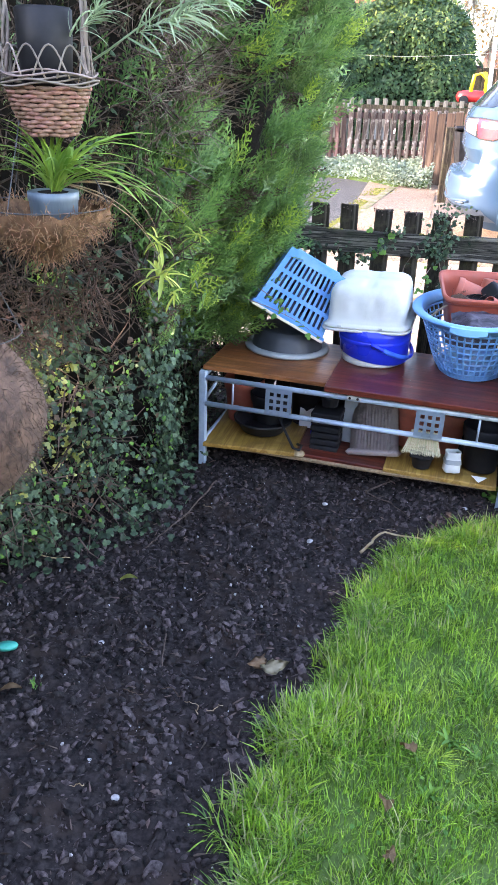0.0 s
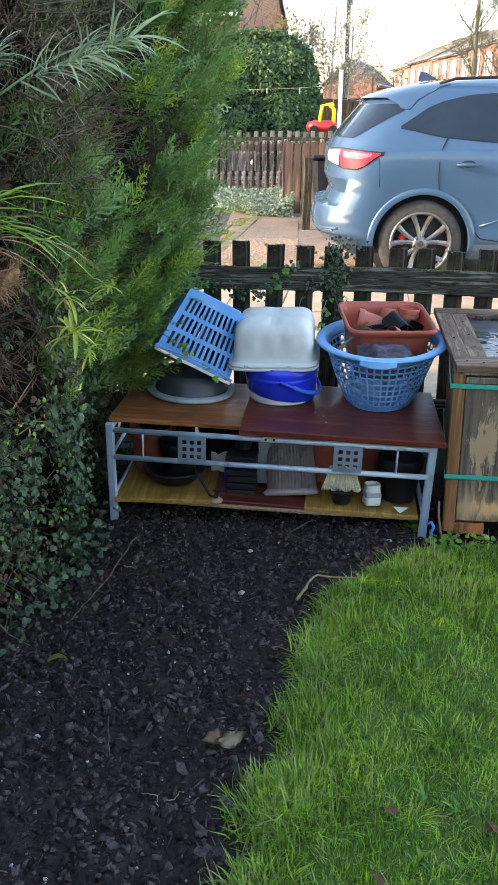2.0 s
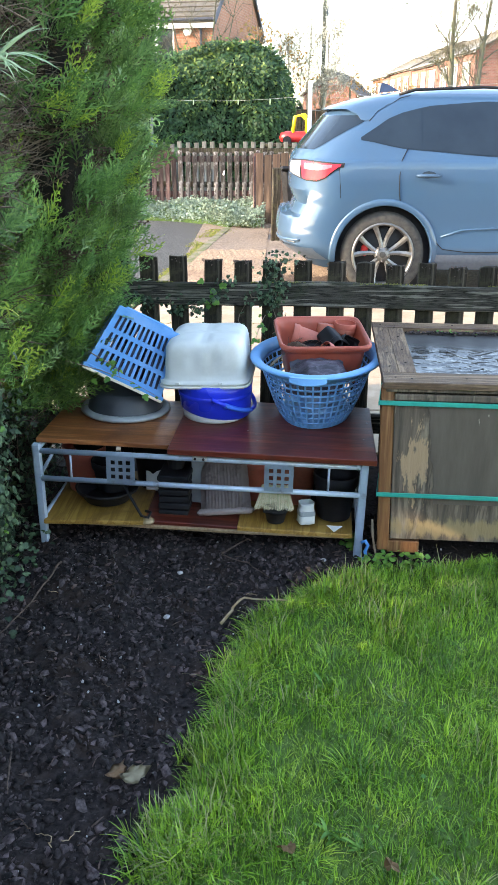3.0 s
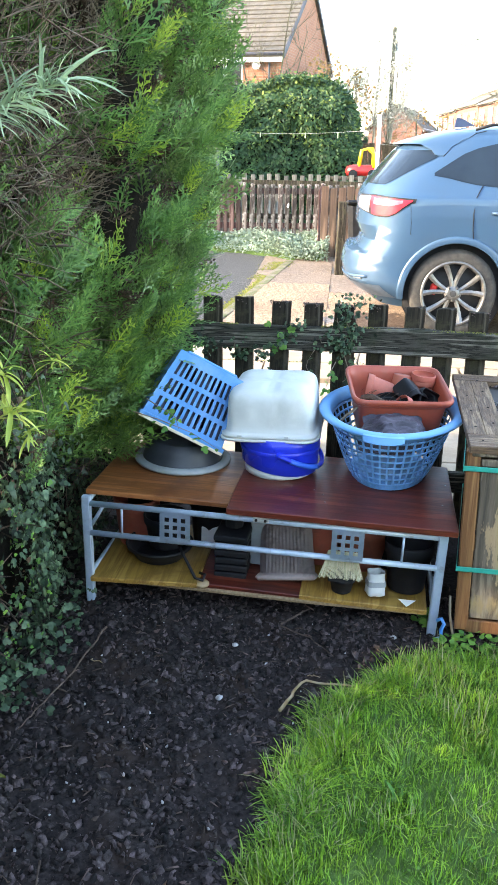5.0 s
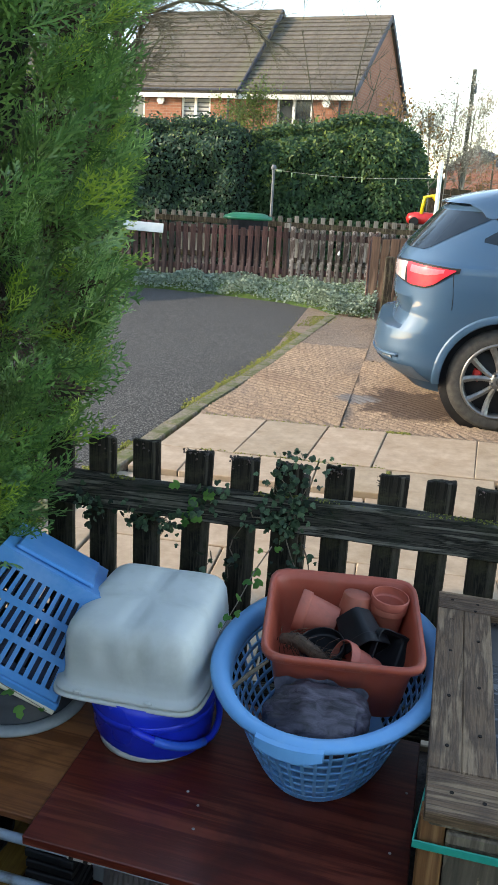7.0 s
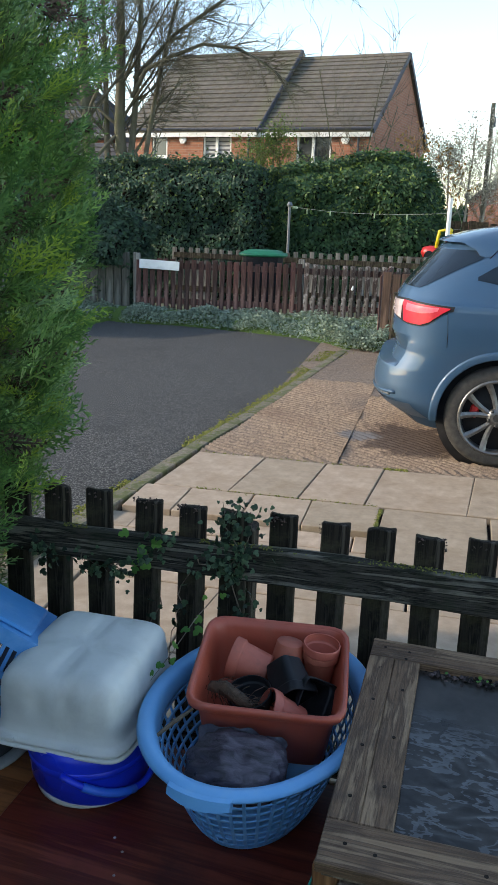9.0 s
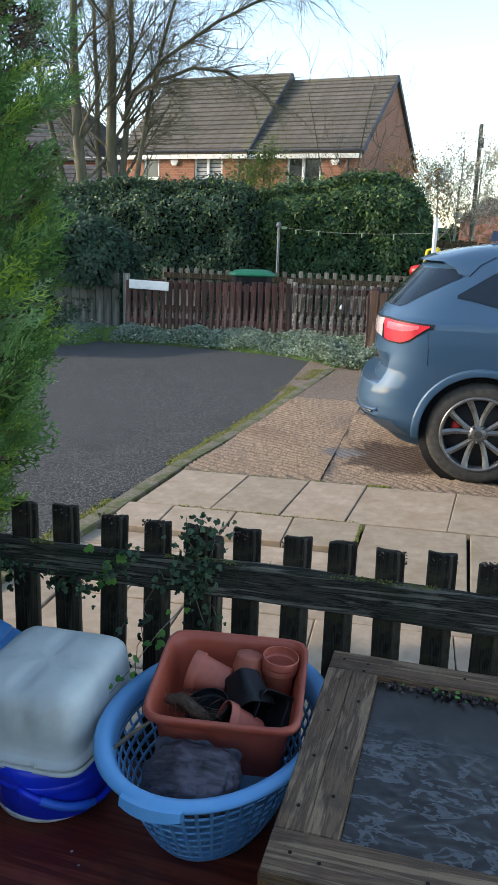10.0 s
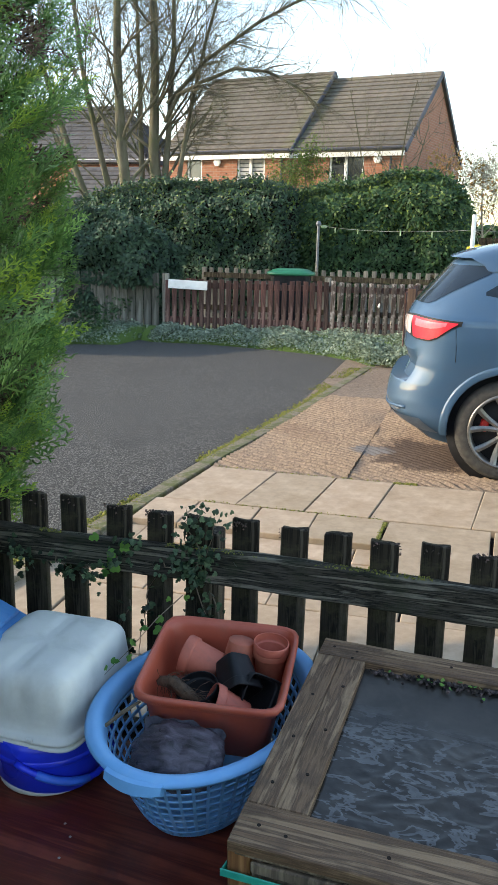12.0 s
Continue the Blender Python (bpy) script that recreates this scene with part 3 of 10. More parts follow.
def soil_height(x, y):
    lawn = np.clip(on_lawn(x, y) / 0.12, 0, 1)
    return 0.014 * bumps(x, y, 9) + 0.010 * bumps(x, y, 31, 2.0) + 0.006 * bumps(x, y, 85, 4.0) * (1 - lawn) + 0.035 * lawn - 0.012


ground = tagged(sheet("ground", -600, 600, -600, 600, 40, 40, lambda x, y: -0.09 + 0 * x, M_EARTH), "rough green-brown open ground reaching the horizon", "ground", kind="structure")
bed = tagged(sheet("ground_bed", -1.25, 3.6, -2.6, 3.70, 150, 170, soil_height, M_SOIL), "dark damp soil of the planting bed", "soil", kind="structure")
lawn_soil = tagged(sheet("ground_lawn", 1.02, 3.6, -2.6, 2.78, 80, 150, lambda x, y: np.where(on_lawn(x, y) > 0.02, soil_height(x, y) + 0.006, -0.05), M_TURF), "mossy soil under the lawn", "lawn", kind="structure")


def chip_shape(seed, n=6, flat=1.0):
    """A broken piece of bark: an uneven many-cornered slab with a lumpy top."""
    r = np.random.default_rng(seed)
    an = (np.arange(n) + r.uniform(-0.35, 0.35, n)) * 2 * np.pi / n
    rad = r.uniform(0.6, 1.15, n)
    out = np.c_[np.cos(an) * rad * r.uniform(0.40, 0.75), np.sin(an) * rad * r.uniform(0.75, 1.0)]
    top = np.c_[out * r.uniform(0.55, 0.95, (n, 1)), r.uniform(0.10, 0.45, n) * flat]
    v = np.r_[np.c_[out, -0.15 * np.ones(n)], top, [[r.normal(0, 0.12), r.normal(0, 0.2), r.uniform(0.25, 0.5) * flat]]]
    f = []
    for k in range(n):
        j = (k + 1) % n
        f += [(k, j, n + j), (k, n + j, n + k), (n + k, n + j, 2 * n)]
    return v, np.array(f)


def tilt_frames(x, y, z, size, tilt):
    n = len(x)
    az = rng.uniform(0, 2 * np.pi, n)
    t = rng.uniform(-tilt, tilt, n)
    ahead = np.stack([np.cos(az) * np.cos(t), np.sin(az) * np.cos(t), np.sin(t)], -1)
    up = np.stack([rng.normal(0, tilt * 0.6, n), rng.normal(0, tilt * 0.6, n), np.ones(n)], -1)
    return frames(np.stack([x, y, z], -1), ahead, up, size)


mulch = tagged(thing("bark_mulch", pose(0, 0, 0), "loose layer of black damp bark mulch on the bed", "mulch", kind="stuff"))
for seed in range(8):
    n = 3400
    x, y = rng.uniform(-0.25, 1.8, n), rng.uniform(0.7, 3.1, n)
    ok = (on_lawn(x, y) < 0.03) & (bumps(x, y, 11, 2.0 + seed) + 0.6 * bumps(x, y, 27, 5.0) > rng.normal(-0.1, 0.5, n))
    x, y = x[ok], y[ok]
    size = 0.0030 + 0.015 * rng.random(len(x)) ** (3.2, 2.2)[seed % 2]
    v, f = chip_shape(seed, 5, (2.2, 0.7)[seed % 2])
    scatter("chips", v * ((0.8, 0.8, 0.7), (0.55, 1.45, 0.7))[seed % 2], f, tilt_frames(x, y, soil_height(x, y) + size * 0.25, size, 1.1), mulch, M_CHIP)
n = 3600
x, y = rng.uniform(-0.35, 1.1, n), rng.uniform(-2.5, 0.6, n)
v, f = chip_shape(33)
scatter("chips", v, f, tilt_frames(x, y, soil_height(x, y) + 0.004, 0.006 + 0.014 * rng.random(n) ** 2, 0.75), mulch, M_CHIP)
# crumbly skin of the bed, finer than the ground below it
def crumble(x, y):
    r_ = np.random.default_rng(5)
    h = np.zeros_like(x)
    for cell, amp in ((0.034, 0.014), (0.016, 0.011), (0.008, 0.006)):
        t_ = r_.random((600, 600))
        gx_, gy_ = (x + 1) / cell, (y + 1) / cell
        ix, iy = gx_.astype(int), gy_.astype(int)
        fx, fy = gx_ - ix, gy_ - iy
        fx, fy = fx * fx * (3 - 2 * fx), fy * fy * (3 - 2 * fy)
        at_ = lambda a, b: t_[(ix + a) % 600, (iy + b) % 600]
        h = h + amp * ((at_(0, 0) * (1 - fx) + at_(1, 0) * fx) * (1 - fy) + (at_(0, 1) * (1 - fx) + at_(1, 1) * fx) * fy)
    return np.where(on_lawn(x, y) > 0.05, -0.04, soil_height(x, y) + h - 0.014)


sheet("crumbs", -0.20, 1.75, 0.75, 3.05, 240, 280, crumble, M_SOIL, mulch, False)
# small broken lumps lying close together, most dark, some greyed or reddish
for seed in range(9):
    n = 5200
    x, y = rng.uniform(-0.25, 1.7, n), rng.uniform(0.85, 3.05, n)
    ok = (on_lawn(x, y) < 0.02) & (bumps(x, y, 6, 1.0 + seed) + 0.8 * bumps(x, y, 17, 7.0) > rng.normal(0.0, 0.45, n))
    x, y = x[ok], y[ok]
    size = 0.0022 + 0.0150 * rng.random(len(x)) ** 4.0
    v, f = chip_shape(200 + seed, 4, (2.3, 1.2, 1.7)[seed % 3])
    z = np.maximum(soil_height(x, y), crumble(x, y)) + size * 0.12
    scatter("lumps", v * ((1.2, 0.9, 1.0), (0.7, 1.3, 0.9), (1.0, 1.0, 1.2))[seed % 3], f, tilt_frames(x, y, z, size, 0.9), mulch, M_CHIPBROWN if seed == 4 else M_CHIP)
for seed in range(3):
    n = 1300
    x, y = rng.uniform(-0.25, 1.8, n), rng.uniform(0.75, 3.1, n)
    ok = (on_lawn(x, y) < 0.02) & (bumps(x, y, 7, 3.0 + seed) > -0.5)
    x, y = x[ok], y[ok]
    size = 0.004 + 0.014 * rng.random(len(x)) ** 4
    v, f = chip_shape(120 + seed, 6, 2.6)
    scatter("crumbs", v * (1.3, 0.9, 1), f, tilt_frames(x, y, soil_height(x, y) + size * 0.1, size, 0.5), mulch, M_SOIL)
for seed in range(5):
    n = 520
    x, y = rng.uniform(-0.3, 1.8, n), rng.uniform(0.8, 3.05, n)
    ok = (on_lawn(x, y) < 0.02)
    x, y = x[ok], y[ok]
    size = 0.009 + 0.019 * rng.random(len(x)) ** 2.4
    v, f = chip_shape(60 + seed, 7, 0.55)
    scatter("large_chips", v * (1.05, 1.05, 0.9), f, tilt_frames(x, y, soil_height(x, y) + 0.006, size, 0.65), mulch, (M_CHIP, M_CHIPGREY, M_CHIP, M_CHIP, M_CHIPGREY)[seed])
for seed in range(3):
    n = 1300
    x, y = rng.uniform(-0.4, 2.1, n), rng.uniform(0.6, 3.1, n)
    ok = on_lawn(x, y) < 0.03
    x, y = x[ok], y[ok]
    v, f = chip_shape(80 + seed, 4)
    scatter("bark_fibre", v * (0.20, 1.6, 0.4), f, tilt_frames(x, y, soil_height(x, y) + 0.009, 0.005 + 0.016 * rng.random(len(x)) ** 2, 0.5), mulch, (M_DEADTWIG, M_CHIPGREY, M_CHIP)[seed])
pebbles = tagged(thing("pale_pebbles", pose(0, 0, 0), "scattered pale grit and small stones in the mulch", "pebbles", kind="stuff"))
v, f = chip_shape(40)
v = v * (1, 0.8, 1.7)
n = 700
x, y = rng.uniform(-0.3, 2.0, n), rng.uniform(0.9, 2.95, n)
ok = on_lawn(x, y) < 0
x, y = x[ok], y[ok]
size = 0.0025 + 0.006 * rng.random(len(x)) ** 3
scatter("grit", v, f, tilt_frames(x, y, soil_height(x, y) + 0.006, size, 0.6), pebbles, M_PEBBLE)


def stone(x, y, size, seed, label, material):
    r = np.random.default_rng(seed)
    bm = bmesh.new()
    bmesh.ops.create_icosphere(bm, subdivisions=2, radius=size)
    for vv in bm.verts:
        vv.co *= 1 + 0.35 * noise.noise(vv.co / size * 0.9 + Vector((seed, 0, 0)))
        vv.co.z *= 0.55
    ob = part("stone", bm, material, None, smooth=True)
    ob.matrix_world = pose(x, y, float(soil_height(np.array(x), np.array(y))) + size * 0.42, 0, 0, r.uniform(0, 360))
    return tagged(ob, label, "stone", "stones on the mulch")


for i, (x, y, s) in enumerate([(1.0, 2.43, 0.011), (1.498, 2.76, 0.010), (0.822, 2.33, 0.008), (1.02, 2.66, 0.009), (0.54, 1.77, 0.008), (0.75, 1.30, 0.009), (0.66, 1.38, 0.008), (1.12, 2.6, 0.008), (0.62, 1.05, 0.009)]):
    stone(x, y, s, i, "small pale stone lying on dark mulch", M_PEBBLE)


# dead twigs lying on the mulch
def twig(pts, r, label, material=M_TWIG, name="twig", category="twig"):
    bm = bmesh.new()
    fine = []
    for a, b in zip(pts, pts[1:]):
        for k in range(4):
            fine.append(Vector(a).lerp(Vector(b), k / 4) + Vector((rng.normal(0, 0.003), rng.normal(0, 0.003), 0)))
    fine.append(Vector(pts[-1]))
    add_tube(bm, fine, [r * (1 - 0.6 * i / len(fine)) for i in range(len(fine))], 5)
    return tagged(part(name, bm, material, None, smooth=True), label, category, "twigs on the mulch")


twig([(0.635, 2.62, 0.06), (0.619, 2.57, 0.035), (0.571, 2.40, 0.020), (0.535, 2.28, 0.016), (0.513, 2.21, 0.010)], 0.0036, "long bare dead twig lying on the mulch", M_DEADTWIG)
twig([(1.148, 2.766, 0.012), (1.24, 2.70, 0.014), (1.313, 2.617, 0.010)], 0.0028, "thin dead twig lying on the mulch", M_DEADTWIG)
twig([(1.171, 2.351, 0.014), (1.20, 2.41, 0.030), (1.235, 2.462, 0.032), (1.372, 2.461, 0.022)], 0.0055, "bent pale dry stalk at the lawn's edge", M_LEAFDRY)
twig([(1.150, 2.77, 0.012), (1.239, 2.855, 0.022)], 0.004, "short dead stick lying on the mulch", M_DEADTWIG)
twig([(0.70, 1.817, 0.012), (0.731, 1.688, 0.014)], 0.0026, "thin straight dead stem on the mulch", M_DEADTWIG)
twig([(0.10, 1.55, 0.02), (0.24, 1.66, 0.05), (0.25, 1.50, 0.02), (0.10, 1.10, 0.02)], 0.0035, "trailing bare ivy runner on the soil")

twig([(0.129, 2.076, 0.02), (0.262, 2.071, 0.022), (0.314, 2.101, 0.012)], 0.003, "pale bare twig lying at the hedge's foot", M_LEAFDRY)
for k in range(16):
    x, y = rng.uniform(0.50, 1.25), rng.uniform(1.2, 2.6)
    if on_lawn(x, y) < -0.02:
        a, L = rng.uniform(0, 6.28), rng.uniform(0.02, 0.055)
        twig([(x, y, 0.012), (x + L * 0.5 * math.cos(a), y + L * 0.5 * math.sin(a), 0.017), (x + L * math.cos(a + 0.4), y + L * math.sin(a + 0.4), 0.010)], 0.0014, "thin dry stalk scrap lying on the mulch", (M_DEADTWIG, M_LEAFDRY, M_ROOT)[k % 3])

# a curled dry leaf in two lobes, one paler and turned over
bm_a, bm_b = bmesh.new(), bmesh.new()
for bm, cx, cy, rx, ry, turn, lift, seed in ((bm_a, -0.018, 0.012, 0.030, 0.024, 0.9, 0.010, 2.0), (bm_b, 0.022, -0.008, 0.038, 0.027, 0.15, 0.014, 7.0)):
    hub = bm.verts.new((cx, cy, lift + 0.004))
    rings = []
    for q in (0.5, 1.0):
        ring = []
        for k in range(18):
            a = 2 * math.pi * k / 18
            r = q * (1 + 0.5 * noise.noise((math.cos(a) * 2.6 + seed, math.sin(a) * 2.6, 0)) + (0.35 if k == 0 else 0))
            x, y = rx * r * math.cos(a), ry * r * math.sin(a)
            ring.append(bm.verts.new((cx + x * math.cos(turn) - y * math.sin(turn), cy + x * math.sin(turn) + y * math.cos(turn), lift + 0.007 * q * q * math.sin(2 * a + seed) + 0.005 * q * math.sin(5 * a + seed))))
        rings.append(ring)
    for k in range(18):
        j = (k + 1) % 18
        bm.faces.new((hub, rings[0][k], rings[0][j]))
        bm.faces.new((rings[0][k], rings[1][k], rings[1][j], rings[0][j]))
    bmesh.ops.solidify(bm, geom=bm.faces[:], thickness=0.001)
dl = part("dry_leaf", bm_a, M_LEAFDRY, None, smooth=True)
part("pale_lobe", bm_b, M_LEAFPALE, dl, "pale grey turned-over half", True)
dl.matrix_world = pose(0.978, 1.745, 0.012, 8, -6, 10) @ Matrix.Scale(0.85, 4)
tagged(dl, "curled two-tone brown and grey dry leaf on the mulch", "leaf")

# ---- lawn ----
lawn = tagged(thing("lawn_grass", pose(0, 0, 0), "rough uneven bright green lawn grass with tufts", "grass", kind="stuff"))


def blade_shape(bend, short=False):
    w = (0.5, 0.42, 0.0) if short else (0.5, 0.46, 0.34, 0.0)
    z = (0, 0.55, 1.0) if short else (0, 0.4, 0.75, 1.0)
    v = []
    for wi, zi in zip(w, z):
        v += [(-wi * 0.055, bend * zi * zi, zi - 0.25 * bend * zi * zi), (wi * 0.055, bend * zi * zi, zi - 0.25 * bend * zi * zi)]
    return np.array(v), np.array([(0, 1, 3, 2), (2, 3, 5, 4), (4, 5, 7, 6)][:len(w) - 1])


def grass(name, n, material, lo, hi, bend, keep, wide=1.0, lean=0.35, area=(0.93, 2.75, 0.55, 2.84)):
    x, y = rng.uniform(area[0], area[1], n), rng.uniform(area[2], area[3], n)
    inside = on_lawn(x, y)
    tuft = bumps(x, y, 8, 1.0) * 0.5 + bumps(x, y, 21, 3.0) * 0.5
    ok = (inside > rng.uniform(-0.01, 0.07, n)) & keep(inside, tuft)
    x, y, tuft, inside = x[ok], y[ok], tuft[ok], inside[ok]
    n = len(x)
    h = (lo + (hi - lo) * rng.random(n)) * (1 + 0.45 * tuft + 0.5 * np.exp(-np.abs(inside) / 0.08))
    az = rng.uniform(0, 2 * np.pi, n)
    t = np.abs(rng.normal(0, lean, n))
    up = np.stack([np.cos(az) * np.sin(t), np.sin(az) * np.sin(t), np.cos(t)], -1)
    up[:, 0] -= 0.35 * np.exp(-np.abs(inside) / 0.05)
    side = np.stack([-np.sin(az), np.cos(az), 0 * az], -1)
    z = up / np.linalg.norm(up, axis=1, keepdims=True)
    xx = np.cross(np.cross(z, side), z)
    xx /= np.linalg.norm(xx, axis=1, keepdims=True)
    yy = np.cross(z, xx)
    m = np.zeros((n, 4, 4))
    m[:, :3, 0], m[:, :3, 1], m[:, :3, 2] = xx * (h * wide)[:, None], yy * h[:, None], z * h[:, None]
    m[:, :3, 3] = np.stack([x, y, soil_height(x, y)], -1)
    m[:, 3, 3] = 1
    v, f = blade_shape(bend, name.startswith("short"))
    scatter(name, v, f, m, lawn, material)


grass("short_outer_blades", 11000, M_GRASS, 0.03, 0.06, 0.7, lambda i, t: t > -9, 1.7, 0.8, (0.95, 3.55, -2.5, 0.58))
grass("short_outer_blades", 5000, M_GRASS, 0.03, 0.06, 0.7, lambda i, t: t > -9, 1.6, 0.8, (2.72, 3.55, 0.5, 2.84))
grass("short_blades", 78000, M_GRASS, 0.018, 0.040, 0.8, lambda i, t: t > -9, 1.5, 0.95, (0.93, 2.25, 0.75, 2.84))
grass("short_blades", 9000, M_GRASS, 0.016, 0.036, 0.8, lambda i, t: t > -9, 1.8, 0.9, (2.25, 2.75, 0.55, 2.84))
grass("long_blades", 17000, M_GRASS, 0.024, 0.046, 0.9, lambda i, t: (t > 0.12) | (i < 0.07), 0.75, 0.75)


def tufts(n, per, material, name):
    """Clumps whose blades spring from one foot and arch outwards."""
    cx, cy = rng.uniform(0.95, 2.7, n), rng.uniform(0.75, 2.74, n)
    near_edge = rng.random(n) < 0.35
    cx = np.where(near_edge, np.interp(cy, [p[0] for p in GRASS_EDGE], [p[1] for p in GRASS_EDGE]) + rng.uniform(0.03, 0.13, n), cx)
    ok = on_lawn(cx, cy) > -0.01
    cx, cy = cx[ok], cy[ok]
    size = rng.uniform(0.6, 1.35, len(cx))
    k = rng.integers(0, len(cx), len(cx) * per)
    az, lean = rng.uniform(0, 2 * np.pi, len(k)), np.abs(rng.normal(0.2, 0.55, len(k)))
    foot = 0.012 + 0.022 * rng.random(len(k))
    x, y = cx[k] + foot * size[k] * np.cos(az), cy[k] + foot * size[k] * np.sin(az)
    h = rng.uniform(0.022, 0.052, len(k)) * size[k]
    ahead = np.stack([np.cos(az), np.sin(az), 0 * az], -1)
    up = np.stack([np.cos(az) * np.sin(lean), np.sin(az) * np.sin(lean), np.cos(lean)], -1)
    xx = np.cross(ahead, up)
    xx /= np.linalg.norm(xx, axis=1, keepdims=True)
    yy = np.cross(up, xx)
    m = np.zeros((len(k), 4, 4))
    m[:, :3, 0], m[:, :3, 1], m[:, :3, 2] = xx * (h * rng.uniform(0.55, 1.1, len(k)))[:, None], yy * h[:, None], up * h[:, None]
    m[:, :3, 3] = np.stack([x, y, soil_height(x, y)], -1)
    m[:, 3, 3] = 1
    v, f = blade_shape(0.75)
    scatter(name, v, f, m, lawn, material)


tufts(520, 50, M_GRASS, "tuft_blades")
tufts(200, 40, M_GRASSLIT, "fresh_tuft_blades")
tufts(300, 16, M_GRASSDRY, "dry_tuft_blades")
grass("dry_blades", 13000, M_GRASSDRY, 0.025, 0.070, 0.8, lambda i, t: (t > 0.2) | (i < 0.06), 0.55, 0.75)

# broad weeds among the grass and at the foot of the frame
weeds = tagged(thing("clover_patch", pose(0, 0, 0), "low clover and creeping weeds growing through the lawn", "weeds", kind="stuff"))


def leaf_disc(n=7, fold=0.15):
    v = [(0, 0.5, 0)] + [(0.5 * math.sin(2 * math.pi * k / n), 0.5 - 0.5 * math.cos(2 * math.pi * k / n) * (1.0 if k % 2 else 0.72), fold * abs(math.sin(2 * math.pi * k / n))) for k in range(n)]
    return np.array(v), np.array([(0, 1 + k, 1 + (k + 1) % n) for k in range(n)])


def weed_patch(name, cx, cy, rx, ry, n, lo, hi, height, material):
    a, q = rng.uniform(0, 2 * np.pi, n), np.sqrt(rng.random(n))
    x, y = cx + rx * q * np.cos(a), cy + ry * q * np.sin(a)
    z = soil_height(x, y) + height * rng.random(n) * (1 - 0.5 * q)
    v, f = leaf_disc()
    scatter(name, v, f, tilt_frames(x, y, z, rng.uniform(lo, hi, n), 0.5), weeds, material)


for cx, cy, rx, ry, n in ((1.72, 2.30, 0.22, 0.16, 420), (1.62, 1.75, 0.2, 0.2, 300), (1.45, 1.45, 0.22, 0.15, 260), (1.85, 2.55, 0.25, 0.08, 260), (1.35, 2.1, 0.12, 0.15, 160), (1.55, 2.45, 0.25, 0.12, 260), (1.95, 1.9, 0.3, 0.3, 420), (1.3, 1.2, 0.2, 0.2, 200)):
    weed_patch("clover", cx, cy, rx, ry, n // 2, 0.006, 0.013, 0.032, M_WEED)
weed_patch("weed_clump", 1.74, 2.70, 0.12, 0.05, 170, 0.012, 0.026, 0.09, M_WEED)
weed_patch("weed_clump", 1.60, 2.86, 0.05, 0.04, 40, 0.015, 0.03, 0.06, M_WEED)
weed_patch("weed_clump", 2.25, 2.72, 0.3, 0.05, 160, 0.012, 0.03, 0.06, M_WEED)
for i, (x, y, s) in enumerate([(1.84, 1.55, 0.035), (1.90, 1.47, 0.03), (1.86, 1.63, 0.025), (1.93, 1.57, 0.028)]):
    ob = stone(x, y, s, 30 + i, "brown stone lying in the grass", M_TAUPE)
    ob.location.z += 0.02

# ---- the street ----
COURT_EDGE = [(3.78, -0.30), (4.3, -0.19), (5.0, -0.08), (5.6, 0.01), (6.1, 0.08), (6.7, 0.14), (7.3, 0.21), (8.3, 0.36), (9.1, 0.46), (9.9, 0.54), (10.8, 0.63), (11.6, 0.71), (12.2, 0.9)]
asphalt = tagged(sheet("road", -9.0, 0.9, 3.78, 15.0, 90, 80, lambda x, y: -0.015 + 0.006 * bumps(x, y, 1.2), M_ASPHALT), "worn dark grey asphalt parking court", "road", kind="structure")
for vv in asphalt.data.vertices:
    vv.co.x = min(vv.co.x, float(lerp_table(COURT_EDGE, vv.co.y)))
drive = thing("drive", pose(0, 0, 0), "red-buff tamped concrete driveway with fine ridges and wet stains", "driveway", kind="structure")


def ridged(name, x0, x1, y0, y1, angle, pitch, seed, step=0.014):
    """A concrete bay tamped into narrow ridges that run across it at an angle."""
    nx, ny = int((x1 - x0) / step), int((y1 - y0) / step)
    ca, sa = math.cos(angle), math.sin(angle)

    def height(x, y):
        fade = np.clip((y - 7.03) / 0.08, 0.12, 1)
        w = (-sa * x + ca * y + 0.028 * bumps(x, y, 5, seed) + 0.008 * bumps(x, y, 23, seed)) / pitch * 2 * np.pi
        return fade * 0.028 * (0.5 - 0.5 * np.cos(w)) * np.clip(0.75 + 0.6 * bumps(x, y, 4, seed), 0.1, 1.3) + 0.0025 * bumps(x, y, 70, seed) + 0.0015 * bumps(x, y, 140, seed + 2) - 0.006 + 0.004 * bumps(x, y, 2.0, seed)
    return sheet(name, x0, x1, y0, y1, nx, ny, height, M_CONC, drive)


def drive_left(y):
    return np.interp(y, [7, 8.3, 9.8, 11.4, 13], [0.30, 0.475, 0.65, 0.81, 0.97])


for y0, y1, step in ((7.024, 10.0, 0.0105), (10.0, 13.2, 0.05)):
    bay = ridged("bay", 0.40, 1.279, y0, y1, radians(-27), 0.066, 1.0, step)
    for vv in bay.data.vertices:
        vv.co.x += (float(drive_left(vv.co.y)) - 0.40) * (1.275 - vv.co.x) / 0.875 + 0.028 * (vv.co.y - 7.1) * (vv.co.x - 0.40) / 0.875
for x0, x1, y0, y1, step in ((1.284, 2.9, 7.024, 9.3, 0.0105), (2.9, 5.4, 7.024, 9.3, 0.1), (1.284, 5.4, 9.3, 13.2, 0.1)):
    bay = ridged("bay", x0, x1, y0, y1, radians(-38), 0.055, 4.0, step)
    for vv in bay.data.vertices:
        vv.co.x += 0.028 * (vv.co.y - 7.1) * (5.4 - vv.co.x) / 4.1


